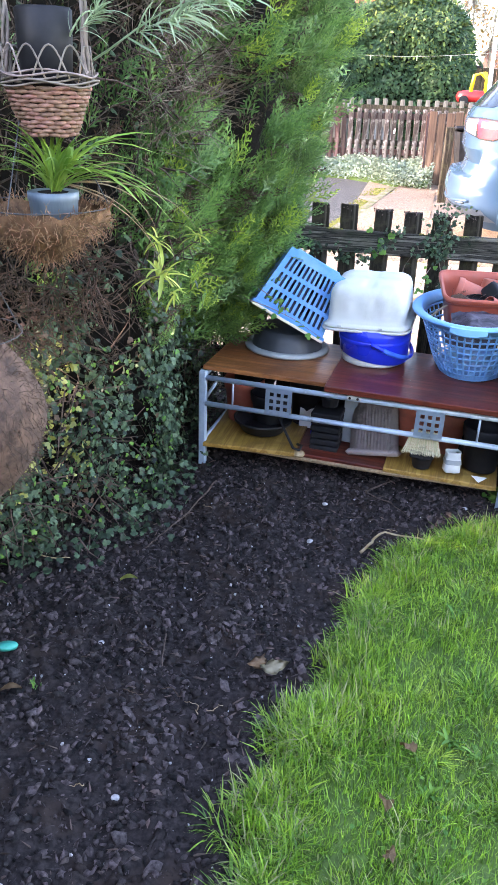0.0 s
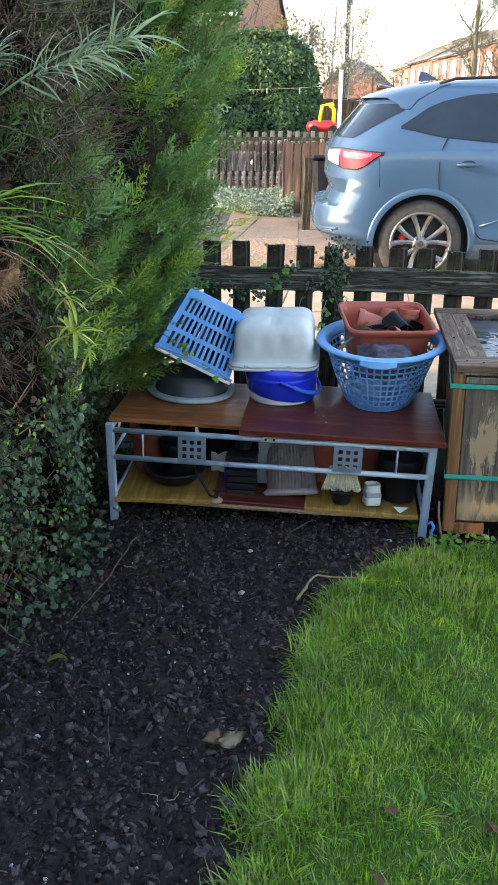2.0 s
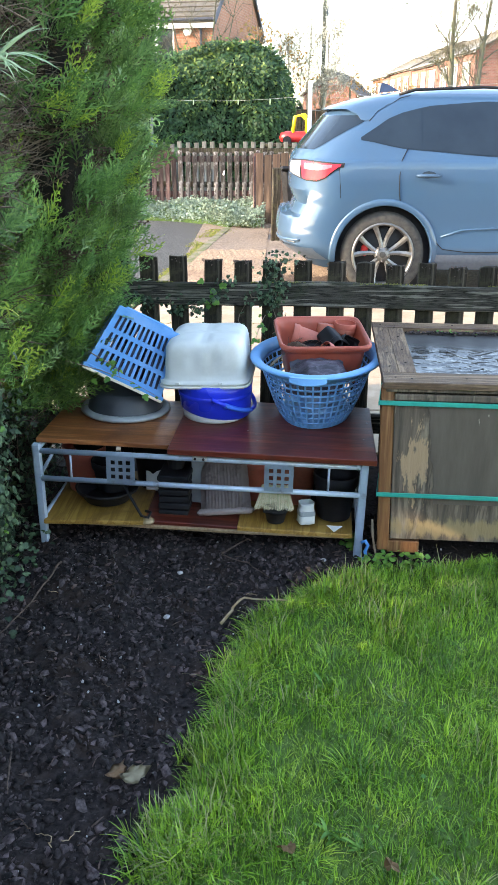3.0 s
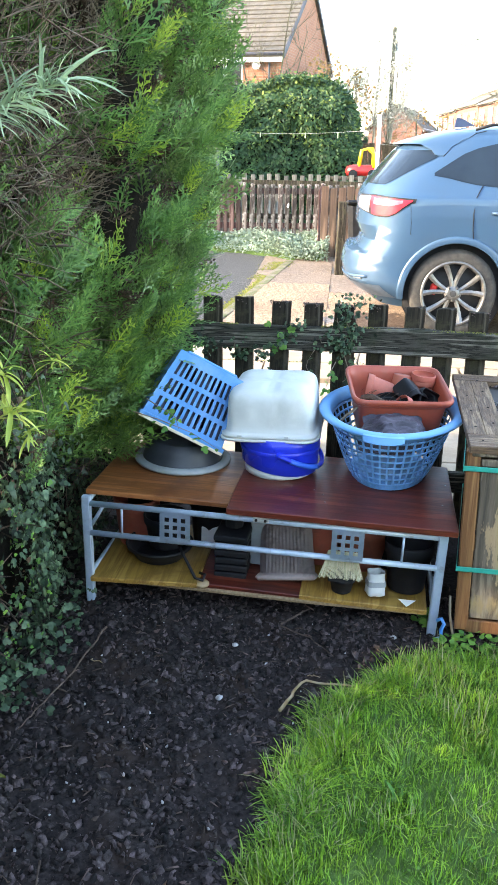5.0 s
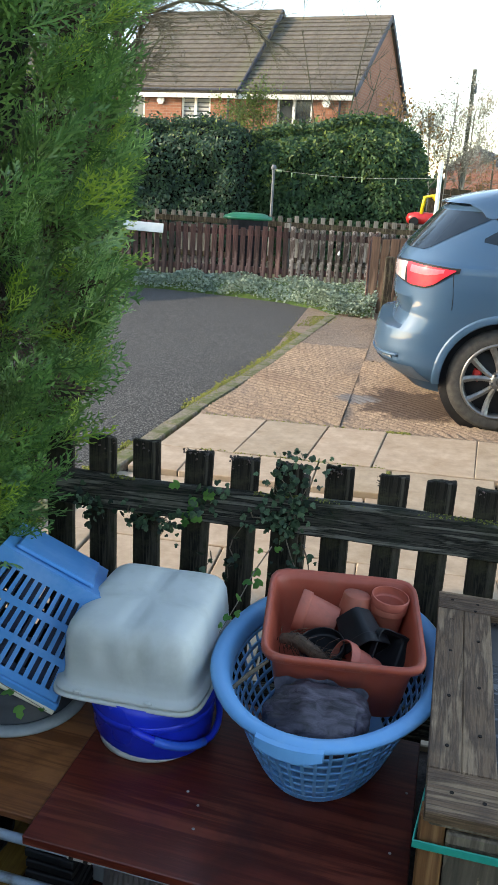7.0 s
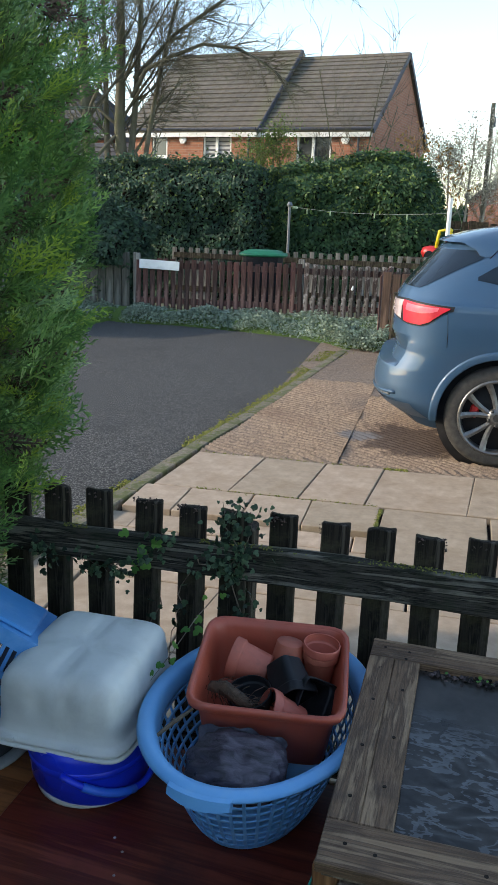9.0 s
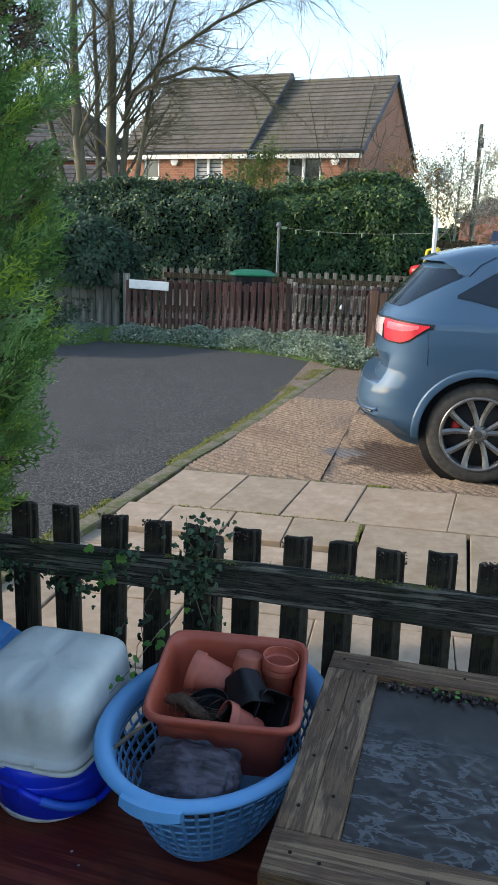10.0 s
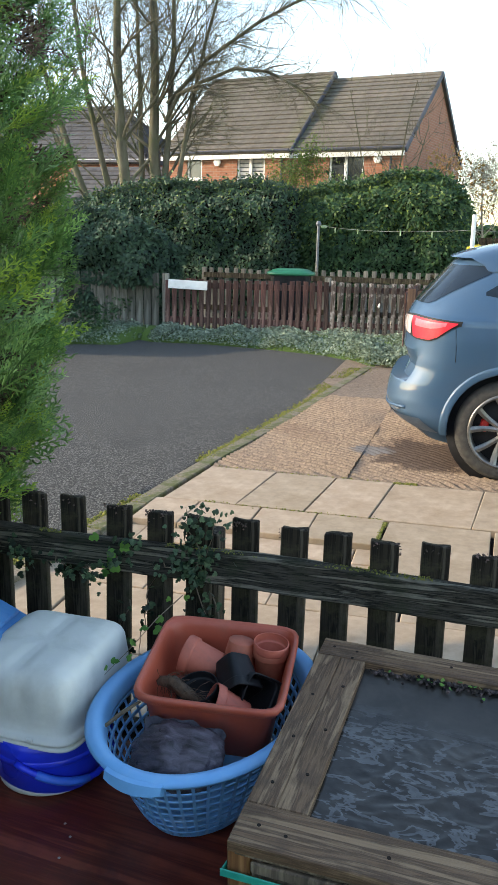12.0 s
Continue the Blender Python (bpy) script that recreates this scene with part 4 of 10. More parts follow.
def slab(x0, x1, y0, y1, z, parent, shear=0.0, name="slab", h=0.05, material=M_SLAB):
    """A paving slab with worn edges; shear leans its sides with y."""
    bm = box_bm((x1 - x0 - 0.007, y1 - y0 - 0.007, h), None, 0.004)
    ym = (y0 + y1) / 2
    for vv in bm.verts:
        vv.co.x += shear * vv.co.y
    ob = part(name, bm, material, parent)
    ob.matrix_world = pose((x0 + x1) / 2 + rng.normal(0, 0.002), ym, z - h / 2 + rng.normal(0, 0.0015), rng.normal(0, 0.15), rng.normal(0, 0.15), rng.normal(0, 0.2))
    return ob


pave = thing("pavement", pose(0, 0, 0), "buff concrete paving slabs with mossy open joints", "pavement", kind="structure")
cuts = [0.27, 0.745, 1.17, 1.56, 2.15, 2.75, 3.35, 3.95, 4.55, 5.15]
for a, b in zip(cuts, cuts[1:]):
    slab(a, b, 6.26, 7.03, 0.0, pave, 0.11)
cuts = [0.19, 0.48, 0.87, 1.215, 1.615]
for a, b in zip(cuts, cuts[1:]):
    slab(a, b, 5.83, 6.25, 0.0, pave, 0.02, "kerb_slab", 0.09)
for a, b in ((1.62, 2.20), (2.21, 2.81), (2.82, 3.42), (3.43, 4.03), (4.04, 4.64)):
    slab(a, b, 5.40, 6.25, -0.002, pave, 0.05)
row = 0
y = 3.80
while y < 5.79:
    y1 = min(y + 0.60, 5.82)
    x = -1.2 - 0.3 * (row % 2)
    while x < 5.0:
        if not (x > 1.55 and y1 > 5.41):
            slab(x, x + 0.6, y, y1, -0.03, pave)
        elif y < 5.38:
            slab(x, x + 0.6, y, 5.39, -0.03, pave)
        x += 0.6
    y, row = y1, row + 1
base = part("bedding", box_bm((6.2, 3.4, 0.04), pose(2.2, 5.40, -0.072)), M_SOIL, pave)
base = part("bedding", box_bm((4.6, 6.9, 0.04), pose(2.75, 9.8, -0.029)), M_CONC, drive)

# edging stones between asphalt and paving
edge_pts = [(-0.14, 4.3), (-0.03, 5.0), (0.06, 5.6), (0.13, 6.1), (0.19, 6.7), (0.26, 7.3), (0.41, 8.3), (0.51, 9.1), (0.59, 9.9), (0.68, 10.8), (0.76, 11.6), (0.83, 12.2)]
kerb = thing("kerb", pose(0, 0, 0), "row of narrow grey concrete edging stones beside the asphalt", "kerb", kind="structure")
for (xa, ya), (xb, yb) in zip(edge_pts, edge_pts[1:]):
    d = Vector((xb - xa, yb - ya, 0))
    ob = part("edging_stone", box_bm((0.112, d.length - 0.008, 0.10), None, 0.008), M_KERB, kerb)
    ob.matrix_world = pose((xa + xb) / 2, (ya + yb) / 2, -0.046, 0, 0, math.degrees(math.atan2(-d.x, d.y)))
moss = tagged(thing("moss", pose(0, 0, 0), "yellow-green moss and grass tufts along the kerb and joints", "moss", kind="stuff"))
n = 4000
q = rng.random(n)
ey = 4.5 + 7.6 * q
ex = np.interp(ey, [p[1] for p in edge_pts], [p[0] for p in edge_pts]) - 0.045 - rng.normal(0.01, 0.030, n) * (1 + 1.8 * (ey > 10.3))
keep = bumps(ex, ey, 3.0, 5.0) > -0.35
v, f = chip_shape(77)
scatter("tufts", v * (1, 1, 1.5), f, tilt_frames(ex[keep], ey[keep], -0.002 + 0 * ex[keep], rng.uniform(0.005, 0.018, keep.sum()), 0.7), moss, M_MOSS)
jx, jy = [], []
for x0, y0, x1, y1, k in ((1.60, 7.04, 1.75, 7.05, 200), (1.62, 6.2, 1.60, 5.75, 220), (0.5, 6.26, 1.6, 6.26, 110), (0.35, 7.04, 1.5, 7.04, 110), (1.62, 5.75, 1.62, 5.4, 140), (0.9, 3.85, 1.4, 3.9, 260)):
    q = rng.random(k)
    jx.append(x0 + (x1 - x0) * q + rng.normal(0, 0.006, k)), jy.append(y0 + (y1 - y0) * q + rng.normal(0, 0.012, k))
jx, jy = np.concatenate(jx), np.concatenate(jy)
scatter("joint_moss", v * (1, 1, 1.5), f, tilt_frames(jx, jy, -0.002 + 0 * jx, rng.uniform(0.004, 0.013, len(jx)), 0.7), moss, M_MOSS)

# ---- picket fence ----
fence = thing("picket_fence", pose(0, 0, 0), "low dark weathered wooden picket fence, mossy and ivy-grown", "fence")
PITCH, FENCE_Y = 0.1245, 3.632
picket_meshes = []
for k in range(4):
    bm = box_bm((0.072, 0.020, 0.86), None, 0.003)
    for cut_x in (-0.018, 0.0, 0.018):
        bmesh.ops.bisect_plane(bm, geom=bm.verts[:] + bm.edges[:] + bm.faces[:], plane_co=(cut_x, 0, 0), plane_no=(1, 0, 0))
    bmesh.ops.bisect_plane(bm, geom=bm.verts[:] + bm.edges[:] + bm.faces[:], plane_co=(0, 0, 0.40), plane_no=(0, 0, 1))
    for vv in bm.verts:
        if vv.co.z > 0.40:
            vv.co.z += 0.006 * noise.noise((vv.co.x * 40 + k * 7, vv.co.y * 60, k)) + 0.05 * (k - 1.5) * vv.co.x
        vv.co.x += 0.0015 * math.sin(9 * vv.co.z + k)
    me = bpy.data.meshes.new("picket")
    bm.to_mesh(me)
    bm.free()
    me.materials.append(M_FENCE)
    picket_meshes.append(me)
for k in range(-16, 17):
    x = 1.330 + PITCH * k
    top = 0.876 - 0.027 * (x - 1.0)
    ob = part_mesh("picket", picket_meshes[k % 4], None, fence)
    ob.matrix_world = pose(x + rng.normal(0, 0.003), FENCE_Y + 0.004 * math.sin(k * 1.7), top - 0.43 + rng.normal(0, 0.004), rng.normal(0, 0.4), rng.normal(0, 0.5), rng.normal(0, 1.0))


def rail(x0, x1, z0, z1, h, y):
    n = 14
    bm = bmesh.new()
    add_box(bm, (x1 - x0, 0.034, h), None, 0.005)
    bmesh.ops.subdivide_edges(bm, edges=[e for e in bm.edges if abs((e.verts[0].co - e.verts[1].co).x) > 0.3], cuts=n, use_grid_fill=True)
    for vv in bm.verts:
        vv.co.z += (z1 - z0) * vv.co.x / (x1 - x0) + 0.004 * math.sin(vv.co.x * 6) + 0.002 * math.sin(vv.co.x * 31 + vv.co.z * 90)
    ob = part("rail", bm, M_RAIL, fence, "broad horizontal fence rail with raised grain")
    ob.matrix_world = pose((x0 + x1) / 2, y, (z0 + z1) / 2)


rail(-0.75, 1.345, 0.757, 0.739, 0.090, FENCE_Y - 0.030)
rail(1.35, 3.35, 0.737, 0.700, 0.098, FENCE_Y - 0.032)
rail(-0.75, 1.345, 0.20, 0.19, 0.085, FENCE_Y - 0.030)
rail(1.35, 3.35, 0.19, 0.16, 0.085, FENCE_Y - 0.032)
post = part("fence_post", box_bm((0.075, 0.075, 0.82), None, 0.006), M_FENCE, fence)
post.matrix_world = pose(1.335, FENCE_Y + 0.052, 0.40)


# dark moss crusting the picket tops and the rail
crust = thing("fence_moss", pose(0, 0, 0), "dark crust of moss on the picket tops and rail", "moss", kind="stuff")
n = 1500
k = rng.integers(-8, 17, n)
x = 1.330 + PITCH * k + rng.uniform(-0.035, 0.035, n)
z = 0.869 - 0.027 * (x - 1.0) + rng.normal(0.0, 0.003, n) - np.abs(rng.normal(0, 0.012, n)) * (rng.random(n) < 0.5)
y = FENCE_Y + rng.uniform(-0.013, 0.011, n)
keep = bumps(x * 3, z + 0 * x, 30, 2.0) > -0.2
v, f = chip_shape(91)
scatter("moss_crust", v * (1, 1, 1.4), f, tilt_frames(x[keep], y[keep], z[keep], rng.uniform(0.002, 0.006, keep.sum()), 0.9), crust, M_CHIPBROWN)
x = rng.uniform(0.6, 3.0, 1500)
z = np.where(x < 1.347, 0.755 - 0.0087 * (x + 0.75) + 0.047, 0.737 - 0.0185 * (x - 1.35) + 0.050)
keep = bumps(x, 0 * x, 14, 1.0) > 0.0
scatter("rail_moss", v, f, tilt_frames(x[keep], FENCE_Y - 0.034 + rng.uniform(-0.014, 0.014, keep.sum()), z[keep], rng.uniform(0.002, 0.005, keep.sum()), 0.8), crust, M_MOSS)


# ---- leaves in general ----
def ivy_shape():
    """A five-lobed leaf with a raised midrib, 8 triangles."""
    o = [(0, 0, 0), (0.34, 0.10, 0.03), (0.5, 0.42, 0.0), (0.26, 0.52, 0.06), (0.30, 0.82, 0.0), (0, 1.08, -0.04), (-0.30, 0.82, 0.0), (-0.26, 0.52, 0.06), (-0.5, 0.42, 0.0), (-0.34, 0.10, 0.03), (0, 0.45, 0.09)]
    return np.array(o) * 0.9, np.array([(i, i + 1 if i < 9 else 0, 10) for i in range(10)])


def leaves(name, pos, normal, size, parent, material, shape=None, droop=0.6, spread=0.55):
    """Leaves whose faces look along normal (with spread) and whose tips hang."""
    pos, normal = np.asarray(pos, float), np.asarray(normal, float)
    n = len(pos)
    nz = normal + rng.normal(0, spread, (n, 3))
    ahead = rng.normal(0, 0.6, (n, 3)) + np.array([0, 0, -droop])
    nz /= np.linalg.norm(nz, axis=1, keepdims=True)
    ahead -= nz * (ahead * nz).sum(1, keepdims=True)
    v, f = shape or ivy_shape()
    return scatter(name, v, f, frames(pos, ahead, nz, size), parent, material)


def stems(name, lines, parent, material, sides=4):
    """Many thin stems (each a list of points and a radius) in one mesh."""
    vs, fs, base = [], [], 0
    an = np.arange(sides) * 2 * np.pi / sides
    for pts, r in lines:
        p = np.asarray(pts, float)
        t = np.gradient(p, axis=0)
        t /= np.maximum(np.linalg.norm(t, axis=1, keepdims=True), 1e-9)
        ref = np.where(np.abs(t[:, 2:3]) > 0.9, np.array([[1.0, 0, 0]]), np.array([[0, 0, 1.0]]))
        a = np.cross(t, ref)
        a /= np.maximum(np.linalg.norm(a, axis=1, keepdims=True), 1e-9)
        b = np.cross(t, a)
        rad = np.linspace(r, r * 0.35, len(p))[:, None, None]
        ring = p[:, None] + rad * (np.cos(an)[None, :, None] * a[:, None] + np.sin(an)[None, :, None] * b[:, None])
        vs.append(ring.reshape(-1, 3))
        k = len(p)
        i = base + np.arange(k - 1)[:, None] * sides + np.arange(sides)[None]
        j = base + np.arange(k - 1)[:, None] * sides + (np.arange(sides)[None] + 1) % sides
        fs.append(np.stack([i, j, j + sides, i + sides], -1).reshape(-1, 4))
        base += k * sides
    return raw_mesh(name, np.concatenate(vs), np.concatenate(fs), parent, material, "", True)


# ivy on the fence
ivy = thing("fence_ivy", pose(0, 0, 0), "sparse dark ivy creeping over the fence rail and pickets", "ivy", kind="stuff")
lines, lp, ln = [], [], []
for x0, z0, n, rise in ((1.33, 0.58, 90, 0.30), (1.31, 0.72, 80, 0.14), (1.24, 0.74, 45, -0.02), (1.30, 0.78, 34, 0.08), (1.10, 0.74, 36, 0.05), (1.02, 0.70, 36, -0.05), (1.22, 0.70, 22, -0.25), (1.38, 0.66, 16, -0.28), (0.92, 0.72, 40, -0.04), (0.80, 0.72, 46, -0.06), (1.14, 0.62, 20, -0.2)):
    p = [np.array([x0, FENCE_Y - 0.055, z0])]
    for s in range(10):
        p.append(p[-1] + np.array([rng.normal(0, 0.014), rng.normal(0, 0.003), rise / 10 + rng.normal(0, 0.008)]))
    lines.append((p, 0.002))
    for s in range(n):
        q = p[rng.integers(len(p))]
        lp.append(q + np.array([rng.normal(0, 0.022), rng.normal(-0.004, 0.006), rng.normal(0, 0.014)]))
        ln.append((0, -1, 0.25))
stems("ivy_stems", lines, ivy, M_TWIG)
leaves("ivy_leaves", lp, ln, rng.uniform(0.010, 0.025, len(lp)), ivy, M_IVY)
leaves("young_ivy_leaves", [(1.10 + rng.normal(0, 0.02), FENCE_Y - 0.06, 0.75 + rng.normal(0, 0.03)) for _ in range(9)], [(0, -1, 0.3)] * 9, rng.uniform(0.02, 0.035, 9), ivy, M_WEED)

# ---- tall conifer at the corner ----
CON_C = (-0.10, 3.44)
CON_RX = [(0.2, 0.48), (0.4, 0.61), (0.55, 0.715), (0.75, 0.825), (1.0, 0.925), (1.3, 1.005), (1.7, 1.045), (2.4, 0.96), (3.0, 0.75), (3.6, 0.3)]
CON_RY = [(0.2, 0.60), (0.4, 0.70), (0.7, 0.82), (1.0, 0.86), (1.4, 0.86), (2.4, 0.82), (3.0, 0.62), (3.6, 0.25)]


def spray_shape(seed):
    """A flat feathery frond: a rib with alternate branchlets, each with small side scales."""
    r = np.random.default_rng(seed)
    v, f = [], []

    def strip(a, d, ln, w, z):
        d = np.array(d) / np.linalg.norm(d)
        s = np.array([-d[1], d[0], 0])
        k = len(v)
        b, c = a + d * ln * 0.55, a + d * ln
        v.extend([a, b + s * w * 0.6 + [0, 0, z * 0.4], b - s * w * 0.6 + [0, 0, z * 0.4], c + [0, 0, z]])
        f.append((k, k + 1, k + 2)), f.append((k + 2, k + 1, k + 3))
    strip(np.zeros(3), (0, 1, 0), 1.0, 0.034, 0.06)
    for i in range(11):
        y = 0.10 + 0.078 * i
        side = 1 if i % 2 else -1
        ln = (0.36 - 0.027 * i) * r.uniform(0.75, 1.15)
        d = np.array([side * 0.55, 0.85 + 0.1 * r.normal(), 0.0])
        d /= np.linalg.norm(d)
        a = np.array([0, y, 0.06 * y])
        zz = r.normal(0, 0.04)
        strip(a, d, ln, 0.033, zz)
        for j in range(3 if i < 6 else 2):
            q = a + d * ln * (0.25 + 0.24 * j) + [0, 0, zz * (0.2 + 0.2 * j)]
            dd = np.array([d[0] * 0.25, 1.0, 0]) if j % 2 else np.array([d[0] * 1.6, 0.5, 0])
            strip(q, dd, ln * 0.52 * (1 - 0.15 * j), 0.032, r.normal(0, 0.03))
    return np.array(v), np.array(f)


conifer = thing("conifer", pose(CON_C[0], CON_C[1], 0), "tall feathery bright green conifer hedging tree, brown inside", "conifer tree")


def under(ob, parent):
    """Keep a mesh built in world places where it is under a moved parent."""
    ob.matrix_parent_inverse = parent.matrix_world.inverted()
    return ob


def crown_points(n, zlo, zhi, inset, front=True):
    z = zlo + (zhi - zlo) * rng.random(n)
    a = rng.uniform(-0.72 * np.pi, 0.5 * np.pi, n)
    c, s = np.cos(a), np.sin(a)
    p = 3.2
    k = (np.abs(c) ** p + np.abs(s) ** p) ** (-1 / p)
    lump = 1 + 0.09 * bumps(a * 1.5, z * 2.0, 2.2, 1.0) + 0.05 * bumps(a * 3, z * 4, 2.5, 4.0)
    rx, ry = lerp_table(CON_RX, z) * lump - inset, lerp_table(CON_RY, z) * lump - inset
    pos = np.stack([CON_C[0] + rx * c * k, CON_C[1] + ry * s * k, z], -1)
    out = np.stack([c * k / np.maximum(rx, 0.1), s * k / np.maximum(ry, 0.1), 0 * z], -1)
    out /= np.linalg.norm(out, axis=1, keepdims=True)
    return pos, out


def sprays(name, n, zlo, zhi, inset, lo, hi, material, seed, up=0.75):
    pos, out = crown_points(n, zlo, zhi, 0, True)
    pos = pos - out * (inset + rng.random(n)[:, None] * 0.12)
    ahead = out * 0.75 + np.array([0, 0, up]) + rng.normal(0, 0.30, (n, 3))
    nrm = np.cross(ahead, rng.normal(0, 1, (n, 3)))
    v, f = spray_shape(seed)
    under(scatter(name, v, f, frames(pos, ahead, nrm, rng.uniform(lo, hi, n)), conifer, material), conifer)


def frond_shape(seed):
    """A flat scaly frond: a rib with alternate branchlets, each set with short side scales."""
    r = np.random.default_rng(seed)
    v, f = [], []

    def strip(a, d, ln, w):
        d = np.array(d, float) / np.linalg.norm(d)
        s = np.array([-d[1], d[0], 0])
        k = len(v)
        b, c = a + d * ln * 0.5, a + d * ln
        for p in (a - s * w * 0.3, a + s * w * 0.3, b - s * w * 0.5, b + s * w * 0.5, c):
            v.append([p[0], p[1], p[2] - 0.10 * p[1] ** 2])
        f.extend([(k, k + 1, k + 3), (k, k + 3, k + 2), (k + 2, k + 3, k + 4)])
    strip(np.zeros(3), (0, 1, 0), 1.0, 0.032)
    for i in range(11):
        t = 0.10 + 0.078 * i
        side = 1 if i % 2 else -1
        ln = (0.34 * (1 - t) ** 0.8 + 0.05) * r.uniform(0.7, 1.2)
        an = radians(r.uniform(28, 48))
        d = np.array([side * math.sin(an), math.cos(an), r.normal(0, 0.12)])
        a = np.array([0, t, 0.0])
        strip(a, d, ln, 0.032)
        for j in range(3):
            q = a + d * ln * (0.26 + 0.25 * j)
            turn = an + (1 if j % 2 else -1) * radians(r.uniform(25, 45))
            strip(q, (side * math.sin(turn), math.cos(turn), r.normal(0, 0.1)), 0.100 * r.uniform(0.6, 1.2), 0.030)
    return np.array(v), np.array(f)


def plumes(root, out, parent):
    """Upswept branch ends: each a fan of flat fronds on one shoot, some of them young and paler."""
    pos, ahead, size, young = [], [], [], []
    for a, o in zip(root, out):
        L = rng.uniform(0.12, 0.24)
        d = o * rng.uniform(0.35, 0.8) + np.array([0.22, 0, rng.uniform(0.6, 1.1)]) + rng.normal(0, 0.18, 3)
        d /= np.linalg.norm(d)
        a = a - o * rng.uniform(0.05, 0.18) - d * L * 0.4
        side = np.cross(d, rng.normal(0, 1, 3))
        side /= np.linalg.norm(side)
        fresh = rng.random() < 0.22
        for k in range(6):
            t = k / 5
            s = side * (1 if k % 2 else -1) * (0.70 - 0.6 * t) + rng.normal(0, 0.14, 3)
            pos.append(a + d * L * t * 0.55)
            ahead.append(d + s)
            size.append(L * (0.80 - 0.22 * t) * rng.uniform(0.75, 1.2))
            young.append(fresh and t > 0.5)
    pos, ahead, size, young = np.array(pos), np.array(ahead), np.array(size), np.array(young)
    nrm = np.cross(ahead, rng.normal(0, 1, pos.shape))
    pick = rng.integers(0, 3, len(pos))
    for k in range(3):
        v, f = frond_shape(100 + k)
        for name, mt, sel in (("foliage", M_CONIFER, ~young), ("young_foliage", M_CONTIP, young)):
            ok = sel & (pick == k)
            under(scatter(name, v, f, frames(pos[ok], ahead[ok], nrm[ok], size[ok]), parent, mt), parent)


cp, co = crown_points(880, 0.30, 2.5, 0, True)
keep = ~((cp[:, 0] < 0.42) & (cp[:, 1] < 2.95) & (rng.random(len(cp)) < np.interp(cp[:, 2], [0.9, 1.3], [0.55, 0.40])))
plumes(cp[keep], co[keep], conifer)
# low skirt drooping over the bench's back corner
n = 130
cp = np.stack([rng.uniform(0.48, 0.76, n), rng.uniform(2.92, 3.26, n), rng.uniform(0.54, 0.92, n)], -1)
cp[:, 0] -= 0.35 * np.maximum(0, 0.72 - cp[:, 2])
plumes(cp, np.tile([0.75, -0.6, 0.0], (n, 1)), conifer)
n = 50
cp = np.stack([rng.uniform(0.60, 0.72, n), rng.uniform(2.98, 3.24, n), rng.uniform(0.44, 0.62, n)], -1)
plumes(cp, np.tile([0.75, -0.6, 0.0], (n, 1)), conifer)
sprays("inner_foliage", 700, 0.30, 2.6, 0.14, 0.10, 0.17, M_CONIFER, 104)
sprays("brown_inner_foliage", 800, 0.25, 2.3, 0.15, 0.10, 0.17, M_DEADTWIG, 300, 0.3)
# trunk, limbs and a near-black inner shell painted as the crown's shade
bm = bmesh.new()
add_tube(bm, [(0, 0, -0.05), (0.02, 0.02, 0.6), (-0.01, 0.03, 1.6), (0.02, 0, 3.2)], [0.09, 0.08, 0.06, 0.02], 10)
part("trunk", bm, M_BARK, conifer, smooth=True)
lines = []
for k in range(260):
    z = 0.15 + 2.3 * rng.random()
    a = rng.uniform(-0.8 * math.pi, 0.5 * math.pi)
    L = 0.75 * float(lerp_table(CON_RX, z))
    d = np.array([math.cos(a), math.sin(a) * 0.8, 0.35 + 0.3 * rng.random()])
    pts = [np.array([0, 0, z]) + d * L * q + rng.normal(0, 0.012, 3) for q in np.linspace(0.05, 1, 6)]
    lines.append((pts, 0.007))
tagged(stems("limb", lines, conifer, M_DEADTWIG), kind="stuff")
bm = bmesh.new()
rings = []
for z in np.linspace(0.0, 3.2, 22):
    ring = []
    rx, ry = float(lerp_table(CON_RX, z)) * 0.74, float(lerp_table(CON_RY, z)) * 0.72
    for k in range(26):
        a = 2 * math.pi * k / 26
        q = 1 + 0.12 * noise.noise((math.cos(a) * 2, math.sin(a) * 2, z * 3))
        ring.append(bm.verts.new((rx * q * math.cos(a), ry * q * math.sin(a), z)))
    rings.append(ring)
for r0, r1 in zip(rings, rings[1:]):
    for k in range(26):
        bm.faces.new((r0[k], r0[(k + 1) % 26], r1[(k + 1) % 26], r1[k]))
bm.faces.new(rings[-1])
part("crown_shade", bm, M_CORE, conifer, "near-black inner shell standing in for shade within the crown", smooth=True)

# ---- ivy-clad hedge along the bed ----
HEDGE = [(0.40, 3.10), (0.42, 2.80), (0.43, 2.52), (0.31, 2.28), (0.14, 2.02), (-0.06, 1.72), (-0.30, 1.2), (-0.38, 0.4), (-0.38, -2.6)]
hedge = thing("hedge", pose(0, 0, 0), "old boundary hedge of brown twigs overgrown with dark ivy", "hedge", kind="stuff")


def hedge_at(q):
    """Place and outward normal on the hedge's foot line; q from 0 to 1, arrays."""
    pts = np.array(HEDGE)
    seg = np.r_[0, np.cumsum(np.linalg.norm(np.diff(pts, axis=0), axis=1))]
    s = q * seg[-1]
    x, y = np.interp(s, seg, pts[:, 0]), np.interp(s, seg, pts[:, 1])
    e = 0.05
    dx = np.interp(s + e, seg, pts[:, 0]) - np.interp(s - e, seg, pts[:, 0])
    dy = np.interp(s + e, seg, pts[:, 1]) - np.interp(s - e, seg, pts[:, 1])
    ln = np.maximum(np.hypot(dx, dy), 1e-6)
    return x, y, -dy / ln, dx / ln


